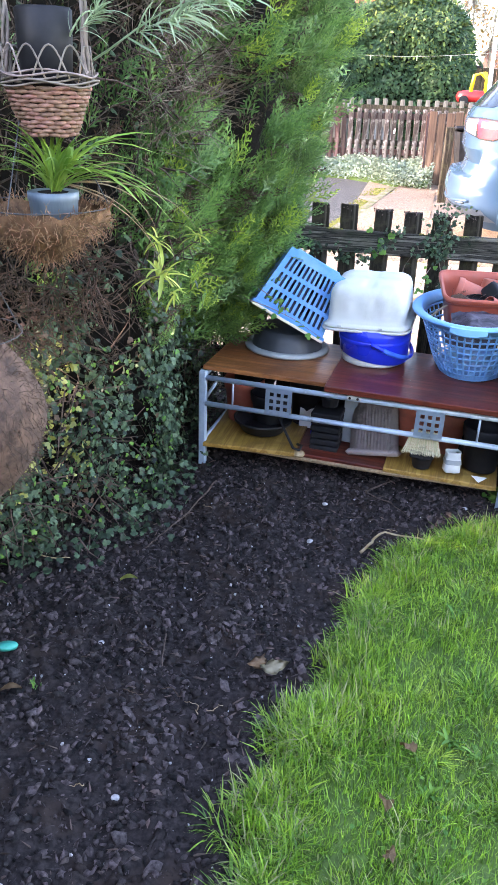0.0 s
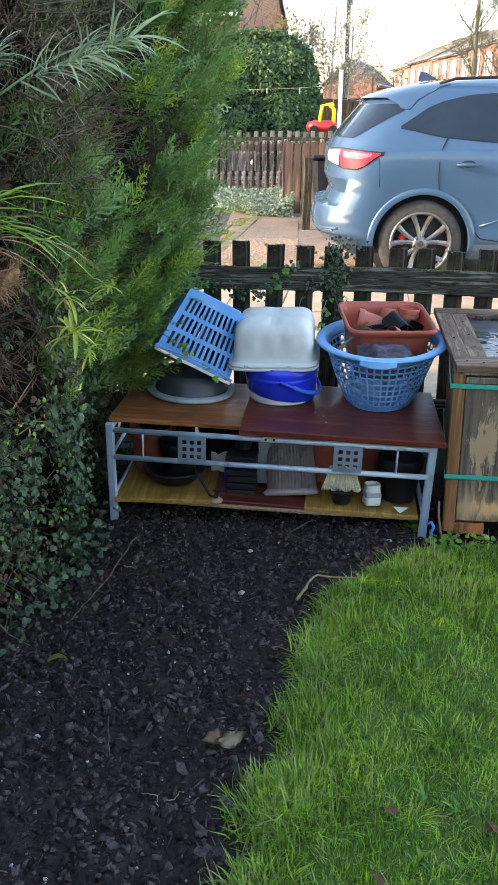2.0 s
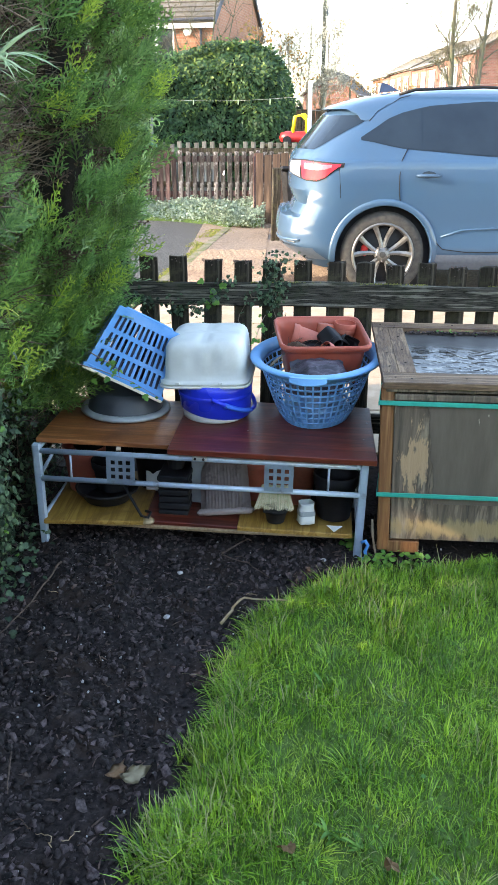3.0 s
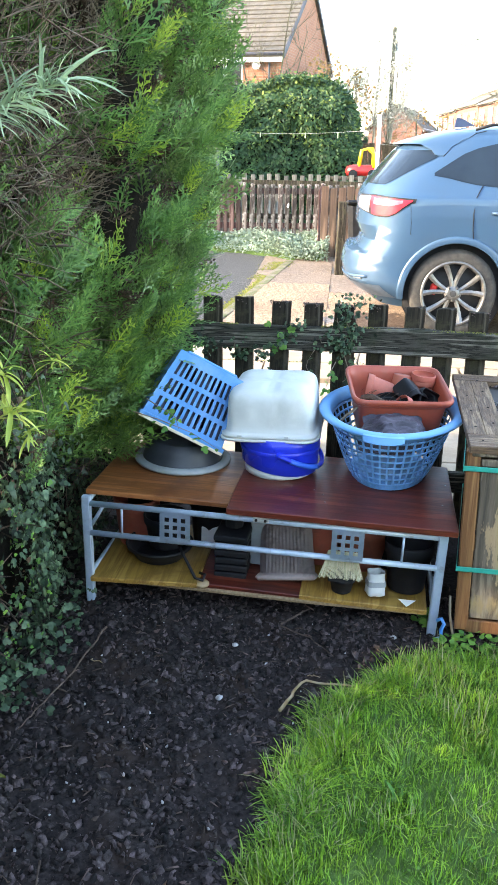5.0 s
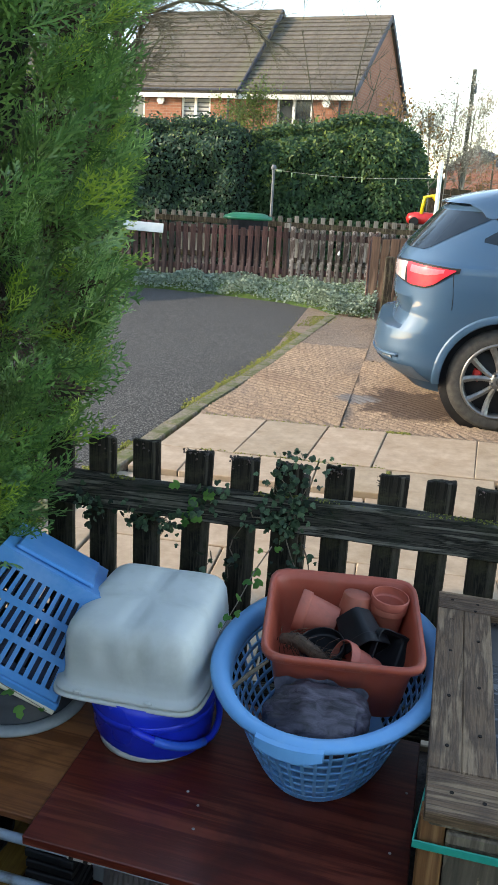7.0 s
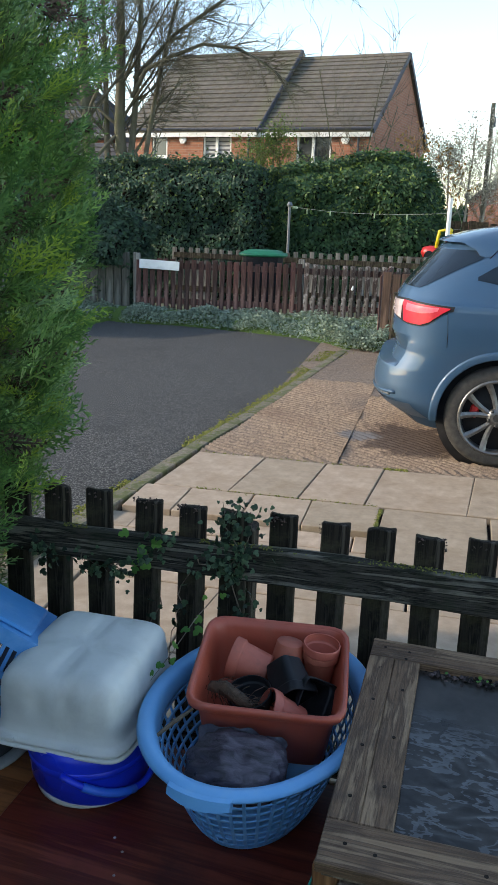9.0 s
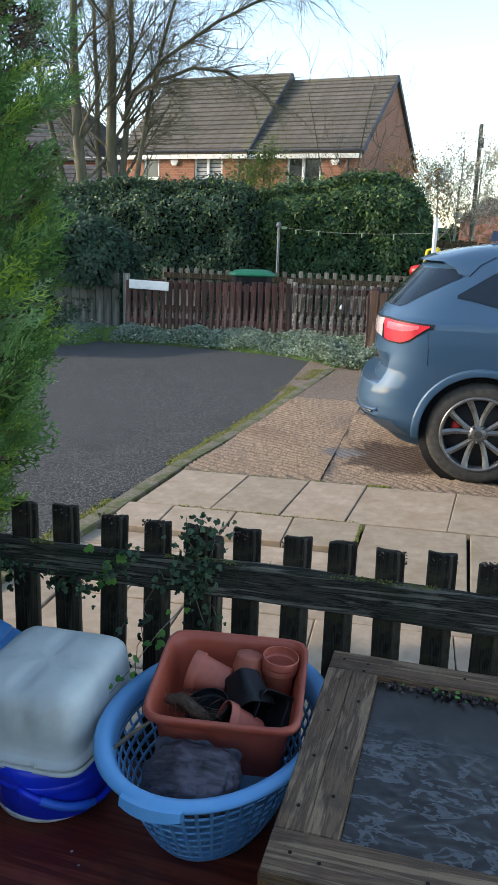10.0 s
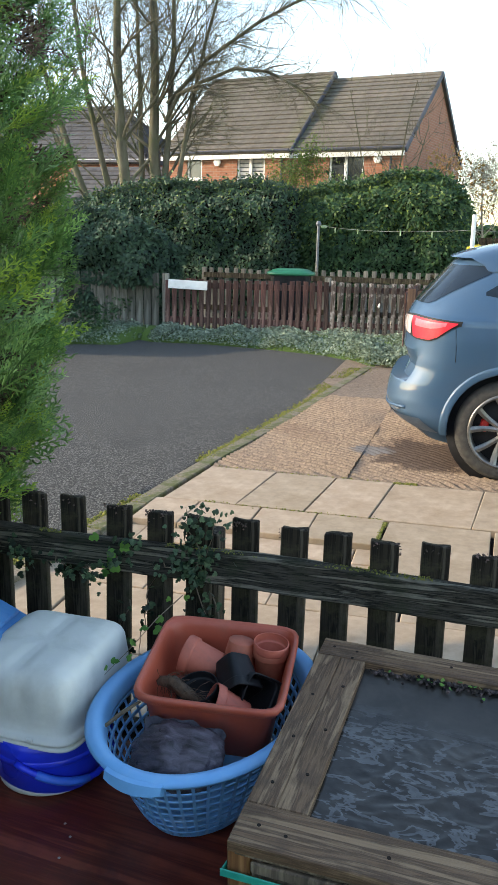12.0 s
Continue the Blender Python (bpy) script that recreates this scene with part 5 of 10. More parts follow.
HEDGE_OUT = [(0.0, 0.02), (0.25, 0.03), (0.6, 0.02), (0.9, 0.03), (1.3, 0.08), (1.8, 0.10), (3.2, 0.0)]
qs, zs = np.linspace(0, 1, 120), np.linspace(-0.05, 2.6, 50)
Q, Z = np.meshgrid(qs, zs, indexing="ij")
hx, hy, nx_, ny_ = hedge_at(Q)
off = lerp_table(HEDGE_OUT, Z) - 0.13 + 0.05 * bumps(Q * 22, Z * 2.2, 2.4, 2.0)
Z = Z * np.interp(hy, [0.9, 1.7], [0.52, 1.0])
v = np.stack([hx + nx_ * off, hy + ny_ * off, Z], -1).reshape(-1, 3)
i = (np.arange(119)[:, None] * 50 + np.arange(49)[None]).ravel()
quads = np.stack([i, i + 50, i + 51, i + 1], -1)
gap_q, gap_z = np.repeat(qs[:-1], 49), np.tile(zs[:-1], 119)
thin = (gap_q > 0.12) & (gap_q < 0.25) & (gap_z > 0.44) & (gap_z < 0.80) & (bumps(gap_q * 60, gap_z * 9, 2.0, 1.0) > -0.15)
# dark sheet behind the leaves paints the shade within the hedge
raw_mesh("inner_shade", v, quads[~thin], hedge, M_CORE, "", True)
# unseen bulk added beside the camera, keeps the low sun off the bed
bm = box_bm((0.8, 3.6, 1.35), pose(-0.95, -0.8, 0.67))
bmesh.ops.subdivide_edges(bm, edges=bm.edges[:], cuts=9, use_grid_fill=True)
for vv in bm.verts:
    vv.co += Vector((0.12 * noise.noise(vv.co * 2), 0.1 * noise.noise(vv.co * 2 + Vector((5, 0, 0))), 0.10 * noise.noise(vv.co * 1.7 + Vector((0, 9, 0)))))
part("hedge_sun_block", bm, M_CORE, hedge)


def hedge_points(n, zlo, zhi, q0=0.0, q1=0.62, inset=0.0):
    q, z = q0 + (q1 - q0) * rng.random(n), zlo + (zhi - zlo) * rng.random(n)
    x, y, a, b = hedge_at(q)
    o = lerp_table(HEDGE_OUT, z) - inset + 0.05 * bumps(q * 22, z * 2.2, 2.4, 2.0) + rng.normal(0, 0.03, n)
    return np.stack([x + a * o, y + b * o, z], -1), np.stack([a, b, 0.25 + 0 * a], -1)


p, nn = hedge_points(9500, 0.02, 0.95, 0.0, 0.28)
keep = (bumps(p[:, 0] * 1.3 + p[:, 1], p[:, 2], 13, 2.0) > -0.1) & (rng.random(len(p)) < np.interp(p[:, 2], [0, 0.5, 0.75, 0.95], [1, 1, 0.6, 0.15]))
leaves("ivy_leaves", p[keep], nn[keep], 0.010 + 0.022 * rng.random(keep.sum()) ** 1.6, hedge, M_IVY)
p, nn = hedge_points(1100, 0.02, 0.6, 0.08, 0.28)
leaves("low_ivy_leaves", p, nn, 0.009 + 0.022 * rng.random(len(p)) ** 1.6, hedge, M_IVY)
p, nn = hedge_points(500, 0.3, 1.5, 0.0, 0.32)
leaves("upper_ivy_leaves", p, nn, rng.uniform(0.012, 0.03, len(p)), hedge, M_IVY)
# sunshine through the hedge, put in as yellower leaf colour
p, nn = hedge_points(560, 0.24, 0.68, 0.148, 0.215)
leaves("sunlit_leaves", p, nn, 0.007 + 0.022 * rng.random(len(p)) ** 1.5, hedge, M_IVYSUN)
p, nn = hedge_points(900, 0.06, 0.85, 0.10, 0.25)
p = p[bumps(p[:, 1] * 3, p[:, 2], 7, 4.0) > 0.05]
leaves("bronzed_leaves", p, np.tile([0.9, -0.4, 0.2], (len(p), 1)), 0.007 + 0.018 * rng.random(len(p)) ** 1.5, hedge, M_IVYRED)
p, nn = hedge_points(420, 0.05, 0.60, 0.08, 0.26)
leaves("young_ivy_leaves", p, nn, 0.007 + 0.015 * rng.random(len(p)), hedge, M_WEED)
p, nn = hedge_points(260, 0.0, 0.10, 0.03, 0.20)
p[:, :2] += nn[:, :2] * rng.uniform(0, 0.12, len(p))[:, None]
leaves("ground_ivy_leaves", p, np.tile([0, -0.3, 1.0], (len(p), 1)), rng.uniform(0.012, 0.034, len(p)), hedge, M_IVY, droop=0.1)
lines = []
p, nn = hedge_points(4200, 0.05, 2.0, 0.0, 0.34, 0.02)
for a, b in zip(p, nn):
    d = b * rng.uniform(0.1, 0.6) + rng.normal(0, 0.6, 3)
    d /= np.linalg.norm(d)
    if a[0] > 0.36 and a[2] < 0.75:
        continue
    L = rng.uniform(0.06, 0.22)
    lines.append(([a, a + d * L * 0.5 + rng.normal(0, 0.01, 3), a + d * L + np.array([0, 0, -0.15 * L])], rng.uniform(0.0012, 0.0035)))
stems("bare_twigs", lines, hedge, M_DEADTWIG)
v, f = spray_shape(55)
p, nn = hedge_points(500, 0.85, 2.3, 0.0, 0.30)
ahead = nn * 0.5 + np.array([0, 0, 0.9]) + rng.normal(0, 0.35, p.shape)
scatter("hedge_sprays", v, f, frames(p, ahead, np.cross(ahead, rng.normal(0, 1, p.shape)), rng.uniform(0.07, 0.15, len(p))), hedge, M_CONIFER)
p, nn = hedge_points(420, 0.50, 2.2, 0.0, 0.32, 0.02)
ahead = nn * 0.5 + np.array([0, 0, 0.5]) + rng.normal(0, 0.5, p.shape)
scatter("dead_sprays", v, f, frames(p, ahead, np.cross(ahead, rng.normal(0, 1, p.shape)), rng.uniform(0.06, 0.12, len(p))), hedge, M_ROOT)

# conifer growth mixed into the hedge's upper face, and a tangle of red-brown dead twigs
p, nn = hedge_points(85, 0.58, 1.25, 0.0, 0.10)
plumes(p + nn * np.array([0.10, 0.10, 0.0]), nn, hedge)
lines = []
p, nn = hedge_points(700, 0.66, 0.95, 0.13, 0.26)
for a, b in zip(p, nn):
    d = rng.normal(0, 0.7, 3) + b * 0.4 + np.array([0, 0, -0.2])
    d /= np.linalg.norm(d)
    L = rng.uniform(0.05, 0.16)
    lines.append(([a + b * 0.03, a + b * 0.03 + d * L * 0.5 + rng.normal(0, 0.012, 3), a + b * 0.03 + d * L + rng.normal(0, 0.015, 3)], rng.uniform(0.001, 0.0022)))
stems("tangled_twigs", lines, hedge, M_ROOT)

# bare brown twigs standing out of the face beside the conifer
lines = []
p, nn = hedge_points(1100, 1.15, 1.95, 0.0, 0.12, -0.04)
for a, b in zip(p, nn):
    d = b * rng.uniform(0.1, 0.8) + rng.normal(0, 0.55, 3) + np.array([0, 0, 0.25])
    d /= np.linalg.norm(d)
    L = rng.uniform(0.05, 0.20)
    lines.append(([a, a + d * L * 0.5 + rng.normal(0, 0.012, 3), a + d * L + rng.normal(0, 0.015, 3)], rng.uniform(0.0010, 0.0026)))
stems("brown_twigs", lines, hedge, M_TWIG, 3)

# ivy on the hedge's back and top, coarse growth round the conifer's far side, and the thicket at the fence's end
n = 2600
face = rng.integers(0, 3, n)
x = np.where(face == 0, rng.uniform(-1.4, -0.35, n), np.where(face == 1, -1.38, -0.52)) + rng.normal(0, 0.05, n)
z = np.where(face == 0, 1.38, rng.uniform(0.05, 1.4, n)) + rng.normal(0, 0.05, n)
leaves("back_ivy_leaves", np.stack([x, rng.uniform(-2.6, 1.05, n), z], -1), np.stack([np.where(face == 1, -1.0, np.where(face == 2, 1.0, 0)), 0 * x, np.where(face == 0, 1.0, 0.2)], -1), rng.uniform(0.05, 0.10, n), hedge, M_IVY)
p, nn = hedge_points(2000, 0.1, 2.45, 0.0, 1.0, 0.20)
p[:, 2] *= np.interp(p[:, 1], [0.9, 1.7], [0.52, 1.0])
leaves("far_side_leaves", p, -nn, rng.uniform(0.04, 0.09, len(p)), hedge, M_IVY)
v, f = spray_shape(104)
n = 620
z, a = 0.3 + 2.6 * rng.random(n), rng.uniform(0.4 * np.pi, 1.4 * np.pi, n)
out = np.stack([np.cos(a), np.sin(a), 0 * a], -1)
pos = np.stack([CON_C[0] + 0.85 * lerp_table(CON_RX, z) * out[:, 0], CON_C[1] + 0.85 * lerp_table(CON_RY, z) * out[:, 1], z], -1)
ahead = out + np.array([0, 0, 0.9]) + rng.normal(0, 0.25, (n, 3))
under(scatter("far_side_foliage", v, f, frames(pos, ahead, np.cross(ahead, rng.normal(0, 1, (n, 3))), rng.uniform(0.28, 0.45, n)), conifer, M_CONIFER), conifer)
n = 260
r_ = np.sqrt(rng.random(n))
a = rng.uniform(0, 2 * np.pi, n)
pos = np.stack([CON_C[0] + 0.6 * r_ * np.cos(a), CON_C[1] + 0.55 * r_ * np.sin(a), 3.25 - 0.65 * r_ ** 2], -1)
ahead = np.stack([0.4 * np.cos(a), 0.4 * np.sin(a), 0 * a + 1], -1) + rng.normal(0, 0.2, (n, 3))
under(scatter("leader_foliage", v, f, frames(pos, ahead, np.cross(ahead, rng.normal(0, 1, (n, 3))), rng.uniform(0.25, 0.40, n)), conifer, M_CONIFER), conifer)
# near-black lump paints the thicket's inner shade
bm = box_bm((0.16, 0.56, 0.62), pose(0.27, 3.36, 0.29))
bmesh.ops.subdivide_edges(bm, edges=bm.edges[:], cuts=6, use_grid_fill=True)
for vv in bm.verts:
    vv.co += Vector((0.08 * noise.noise(vv.co * 7), 0.05 * noise.noise(vv.co * 6), 0.06 * noise.noise(vv.co * 5)))
part("thicket_shade", bm, M_CORE, hedge)
n = 1500
pos = np.stack([rng.normal(0.40, 0.05, n), rng.uniform(3.02, 3.60, n), rng.uniform(0.02, 0.72, n)], -1)
leaves("thicket_leaves", pos, np.tile([1.0, -0.5, 0.2], (n, 1)), rng.uniform(0.012, 0.03, n), hedge, M_IVY)
lines = []
for a in pos[:500]:
    d = rng.normal(0, 0.6, 3) + np.array([0.3, -0.2, 0.3])
    d /= np.linalg.norm(d)
    lines.append(([a, a + d * 0.06 + rng.normal(0, 0.01, 3), a + d * 0.12], 0.0018))
stems("thicket_twigs", lines, hedge, M_DEADTWIG)

# ---- low steel-framed bench with loose boards ----
BENCH = pose(0.52, 2.875, 0, 0, 1.25, -4.0)
bench = thing("bench", BENCH, "low grey-blue steel frame bench with loose wooden boards", "bench")


def bench_part(name, bm, material, label="", smooth=False, parent=None):
    return part(name, bm, material, parent or bench, label, smooth)


for u, v, top in ((0.0, 0.0, 0.376), (1.10, 0.0, 0.372), (0.0, 0.42, 0.365), (1.10, 0.42, 0.365)):
    bm = box_bm((0.028, 0.022, top + 0.02), pose(u, v, top / 2 - 0.01, 3.5 if v == 0 else 0, 0, 0), 0.004)
    bench_part("leg", bm, M_STEEL)
for w, n in ((0.350, "front_rail"), (0.249, "front_rail")):
    bench_part(n, add_tube(bmesh.new(), [(0.012, -0.012, w), (1.09, -0.012, w)], 0.0095, 12), M_STEEL, smooth=True)
bench_part("back_rail", add_tube(bmesh.new(), [(0, 0.42, 0.35), (1.1, 0.42, 0.35)], 0.0095, 10), M_STEEL, smooth=True)
for u in (0.0, 1.10):
    for w in (0.352, 0.09):
        bench_part("side_rail", add_tube(bmesh.new(), [(u, 0.0, w), (u, 0.42, w)], 0.009, 10), M_STEEL, smooth=True)
bench_part("brace", add_tube(bmesh.new(), [(0.055, -0.004, 0.345), (0.006, 0.0, 0.26)], 0.006, 8), M_STEEL, smooth=True)
for u in (0.115, 0.985):
    bench_part("upright_rod", add_tube(bmesh.new(), [(u, -0.012, 0.249), (u, -0.012, 0.350)], 0.004, 8), M_STEEL, smooth=True)
bench_part("clip", box_bm((0.05, 0.012, 0.016), pose(0.555, -0.022, 0.356), 0.003), M_CLIP, "pale metal clip screwed on the rail")
for u in (0.541, 0.569):
    bench_part("screw", lathe_bm([(0.0045, -0.003), (0.0045, 0.002), (0.002, 0.004)], 10, pose(u, -0.029, 0.356, 90)), M_SCREW)
bench_part("clip", box_bm((0.022, 0.02, 0.010), pose(1.085, -0.014, 0.370), 0.002), M_CLIP, "pale metal clip screwed on the rail")


def perforated(u0):
    """A small square steel plate with nine square holes."""
    s, hole = 0.097, 0.014
    bm = bmesh.new()
    cut = [0.0]
    for k in range(3):
        c = s * (k + 1) / 4 + (k - 1) * 0.0015
        cut += [c - hole / 2, c + hole / 2]
    cut.append(s)
    vs = {}
    for i in range(8):
        for j in range(8):
            vs[i, j] = bm.verts.new((cut[i], 0, cut[j]))
    for i in range(7):
        for j in range(7):
            if not (i % 2 and j % 2):
                bm.faces.new((vs[i, j], vs[i + 1, j], vs[i + 1, j + 1], vs[i, j + 1]))
    bmesh.ops.solidify(bm, geom=bm.faces[:], thickness=0.003)
    for vv in bm.verts:
        vv.co += Vector((u0, -0.025, 0.252))
    bench_part("perforated_plate", bm, M_STEEL, "small square steel plate with nine square holes")


perforated(0.240)
perforated(0.772)


def board(name, u0, u1, v0, v1, w, material, h=0.016, rx=0.0, ry=0.0, rz=0.0):
    bm = box_bm((u1 - u0, v1 - v0, h), None, 0.002)
    bmesh.ops.subdivide_edges(bm, edges=[e for e in bm.edges if e.calc_length() > 0.1], cuts=6, use_grid_fill=True)
    for vv in bm.verts:
        vv.co.z += 0.004 * math.sin(vv.co.x * 5 + u0 * 7) * math.cos(vv.co.y * 4)
    ob = bench_part(name, bm, material)
    ob.matrix_local = pose((u0 + u1) / 2, (v0 + v1) / 2, w - h / 2, rx, ry, rz)
    return ob


board("top_board", -0.006, 0.470, 0.010, 0.46, 0.388, M_TEAK, 0.016, 0.6, 0.6, -0.9)
board("top_board", 0.452, 1.138, -0.045, 0.475, 0.393, M_MAHOG, 0.020, 0.4, -0.2, -0.3)
board("bottom_board", 0.004, 0.355, -0.014, 0.40, 0.104, M_OAK, 0.016, 1.5, -1.6, 1.0)
board("bottom_board", 0.330, 0.700, 0.006, 0.40, 0.096, M_MAHOG, 0.014, 0.0, 0.6, 0)
board("bottom_board", 0.685, 1.080, -0.006, 0.40, 0.104, M_OAK, 0.016, 0.5, 0.5, -0.6)
bench_part("board_edge", add_tube(bmesh.new(), [(0.06, 0.008, 0.080), (0.7, 0.002, 0.080), (1.07, 0.002, 0.086)], 0.008, 6), M_BOARDEDGE)
for u, v in ((0.70, 0.16), (0.73, 0.13), (0.74, 0.07), (1.10, 0.13), (1.12, 0.30)):
    bench_part("chip", lathe_bm([(0.0032, 0), (0.0025, 0.001), (0, 0.0014)], 8, pose(u, v, 0.394)), M_PEBBLE, "pale bird dropping fleck")


def on_bench(u, v, w, rz=0.0, rx=0.0, ry=0.0):
    return BENCH @ pose(u, v, w, rx, ry, rz)


def hollow(name, outer, thick, material, parent, segs=40, sx=1.0, sy=1.0, power=2.0, label=""):
    """An open vessel: an outer profile from the base up to the lip, then back down inside."""
    inner = [(max(r - thick, 0.001), z + (thick if i == 0 else 0)) for i, (r, z) in enumerate(outer)]
    prof = [(0.0005, outer[0][1])] + outer + inner[::-1] + [(0.0005, inner[0][1])]
    return part(name, lathe_bm(prof, segs, None, sx, sy, power, False), material, parent, label, True)


# upturned grey trug under the crate
trug = thing("rubber_trug", pose(0.780, 3.195, 0.386, 0, 2, 0), "upturned dark grey round tub with a pale grey rim", "tub")
part("body", lathe_bm([(0.142, 0.006), (0.138, 0.012), (0.130, 0.05), (0.117, 0.082), (0.108, 0.086), (0.0, 0.088)], 44), M_GREYTUB, trug, smooth=True)
part("rim", lathe_bm([(0.132, 0.0), (0.160, 0.0), (0.165, 0.006), (0.162, 0.014), (0.146, 0.020), (0.136, 0.014)], 44), M_GREYRIM, trug, "pale grey rolled rim", True)


# blue slotted crate, upside down and leaning on the trug
def slotted_crate(m, W, D, H, taper, cols_n=12):
    crate = thing("plastic_crate", m, "mid-blue slotted plastic crate lying upside down and tilted" if cols_n == 12 else "nested slotted crate coloured dark navy for the shade behind the slots", "crate", "nested crates")

    # the nested crate's dark navy stands in for shade inside the outer one
    paint = M_BLUE if cols_n == 12 else M_NAVY

    def wall(w0, w1, place, rows, cols, name):
        """One sloping side with rows of upright slots cut through it."""
        us, ws = [0.0], [0.0]
        for c in range(cols):
            a = 0.10 + 0.80 * c / (cols - 1)
            us += [a - 0.019, a + 0.019]
        us.append(1.0)
        for r in range(rows):
            a = 0.22 + 0.55 * r / max(rows - 1, 1)
            ws += [a - 0.105, a + 0.105]
        ws.append(1.0)
        bm = bmesh.new()
        g = {}
        for i, u in enumerate(us):
            for j, q in enumerate(ws):
                half = w0 + (w1 - w0) * q
                g[i, j] = bm.verts.new(place((u * 2 - 1) * half, q))
        for i in range(len(us) - 1):
            for j in range(len(ws) - 1):
                if not (i % 2 and j % 2):
                    bm.faces.new((g[i, j], g[i + 1, j], g[i + 1, j + 1], g[i, j + 1]))
        bmesh.ops.recalc_face_normals(bm, faces=bm.faces)
        bmesh.ops.solidify(bm, geom=bm.faces[:], thickness=0.004)
        part(name, bm, paint, crate)
    w, d = W / 2, D / 2
    wall(w, w - taper, lambda s, q: (s, -d + taper * q, H * q), 3, cols_n, "slotted_side")
    wall(w, w - taper, lambda s, q: (s, d - taper * q, H * q), 3, cols_n, "slotted_side")
    wall(d, d - taper, lambda s, q: (w - taper * q, s, H * q), 3, cols_n - 2, "slotted_side")
    wall(d, d - taper, lambda s, q: (-w + taper * q, s, H * q), 3, cols_n - 2, "slotted_side")
    bm = box_bm((W - 2 * taper, D - 2 * taper, 0.004), pose(0, 0, H), 0.001)
    add_box(bm, (W - 2 * taper - 0.05, D - 2 * taper - 0.05, 0.012), pose(0, 0, H + 0.006), 0.005)
    part("base", bm, paint, crate, "plain raised base of the crate")
    bm = bmesh.new()
    for s in (-1, 1):
        add_box(bm, (W + 0.014, 0.010, 0.016), pose(0, s * (d + 0.003), 0.004), 0.003)
        add_box(bm, (0.010, D + 0.0, 0.016), pose(s * (w + 0.003), 0, 0.004), 0.003)
    part("rim", bm, paint, crate)
    if cols_n == 12:
        part("lip", box_bm((W + 0.010, 0.006, 0.010), pose(0, -d - 0.008, -0.006), 0.002), M_CREAM, crate, "dirty cream edge strip")
    return crate


ex = Vector((0.87, 0.13, -0.475)).normalized()
ez = Vector((0.41, 0.34, 0.84))
ez = (ez - ex * ez.dot(ex)).normalized()
ey = ez.cross(ex)
mid = Vector((0.802, 3.036, 0.536)) + ey * 0.168
turned = Matrix((ex, ey, ez)).transposed().to_4x4()
slotted_crate(Matrix.Translation(mid + ez * 0.012 + ex * 0.004 + ey * 0.006) @ turned, 0.262, 0.300, 0.218, 0.022, 9)
slotted_crate(Matrix.Translation(mid) @ Matrix((ex, ey, ez)).transposed().to_4x4(), 0.290, 0.332, 0.240, 0.027)

# royal blue bucket with a pale foot, and a cloudy tub upside down on it
bucket = thing("bucket", pose(1.118, 3.150, 0.383, 0, 0, 84), "royal blue plastic bucket with a pale base ring on the bench", "bucket")
sleeve = hollow("body", [(0.120, 0.034), (0.127, 0.039), (0.134, 0.11), (0.137, 0.141)], 0.003, M_ROYAL, bucket, 40)
def foot_line(y):
    """The blue sleeve hangs lower on one side of the pale foot."""
    return max(0.007, 0.022 + 0.13 * y)


ring_bm = lathe_bm([(0.0, 0.0), (0.110, 0.0), (0.116, 0.004), (0.120, 0.034), (0.0, 0.036)], 40)
for vv in ring_bm.verts:
    if vv.co.z > 0.01:
        vv.co.z = foot_line(vv.co.y)
part("base_ring", ring_bm, M_CLOUDY, bucket, "dirty white base of the bucket", True)
for vv in sleeve.data.vertices:
    if vv.co.z < 0.05:
        vv.co.z += foot_line(vv.co.y) - 0.034
part("band", lathe_bm([(0.128, 0.080), (0.133, 0.083), (0.135, 0.098), (0.130, 0.101)], 40), M_ROYAL, bucket, smooth=True)
hp = [(0.143 * math.cos(a), 0.143 * math.sin(a), 0.112 - 0.075 * max(0, math.sin(-a - 0.15)) ** 1.2) for a in np.linspace(-math.pi * 0.98, 0.35, 22)]
part("handle", add_tube(bmesh.new(), hp, 0.0075, 8), M_ROYAL, bucket, smooth=True)
part("handle_grip", add_tube(bmesh.new(), hp[2:8], 0.0095, 8), M_GRIP, bucket, smooth=True)

tub = thing("storage_tub", pose(1.095, 3.205, 0.538, 1.5, -1.5, -4), "cloudy white rectangular plastic tub turned upside down on a bucket", "tub")
prof = [(0.166, -0.008), (0.172, -0.004), (0.172, 0.003), (0.160, 0.006), (0.157, 0.012), (0.154, 0.03), (0.152, 0.06), (0.150, 0.085), (0.148, 0.108), (0.144, 0.122), (0.137, 0.131), (0.128, 0.136), (0.118, 0.138), (0.108, 0.139), (0.098, 0.1395), (0.086, 0.140), (0.074, 0.140), (0.060, 0.140), (0.045, 0.140), (0.030, 0.140), (0.015, 0.140), (0.0, 0.140)]
bm = lathe_bm(prof, 120, None, 0.93, 1.06, 7.5, False)
for vv in bm.verts:
    x, y, z = vv.co
    if z > 0.120:
        for cx in (-0.064, 0.064):
            for cy in (-0.080, 0.075):
                q = max(abs((x - cx) / 0.052), abs((y - cy) / 0.066)) ** 2 + 0.25 * math.hypot((x - cx) / 0.052, (y - cy) / 0.066) ** 2
                vv.co.z += 0.0048 * min(1.0, max(0.0, 1.3 - q) * 1.2)
    elif 0.03 < z < 0.120 and y < -0.1:
        vv.co.y -= 0.0035 * math.cos(x * 46) ** 2 * min(1, (z - 0.03) * 40)
    elif 0.03 < z < 0.128 and abs(x) > 0.11:
        vv.co.x += math.copysign(0.003, x) * math.cos(y * 40) ** 2 * min(1, (z - 0.03) * 40)
part("body", bm, M_CLOUDY, tub, smooth=True)
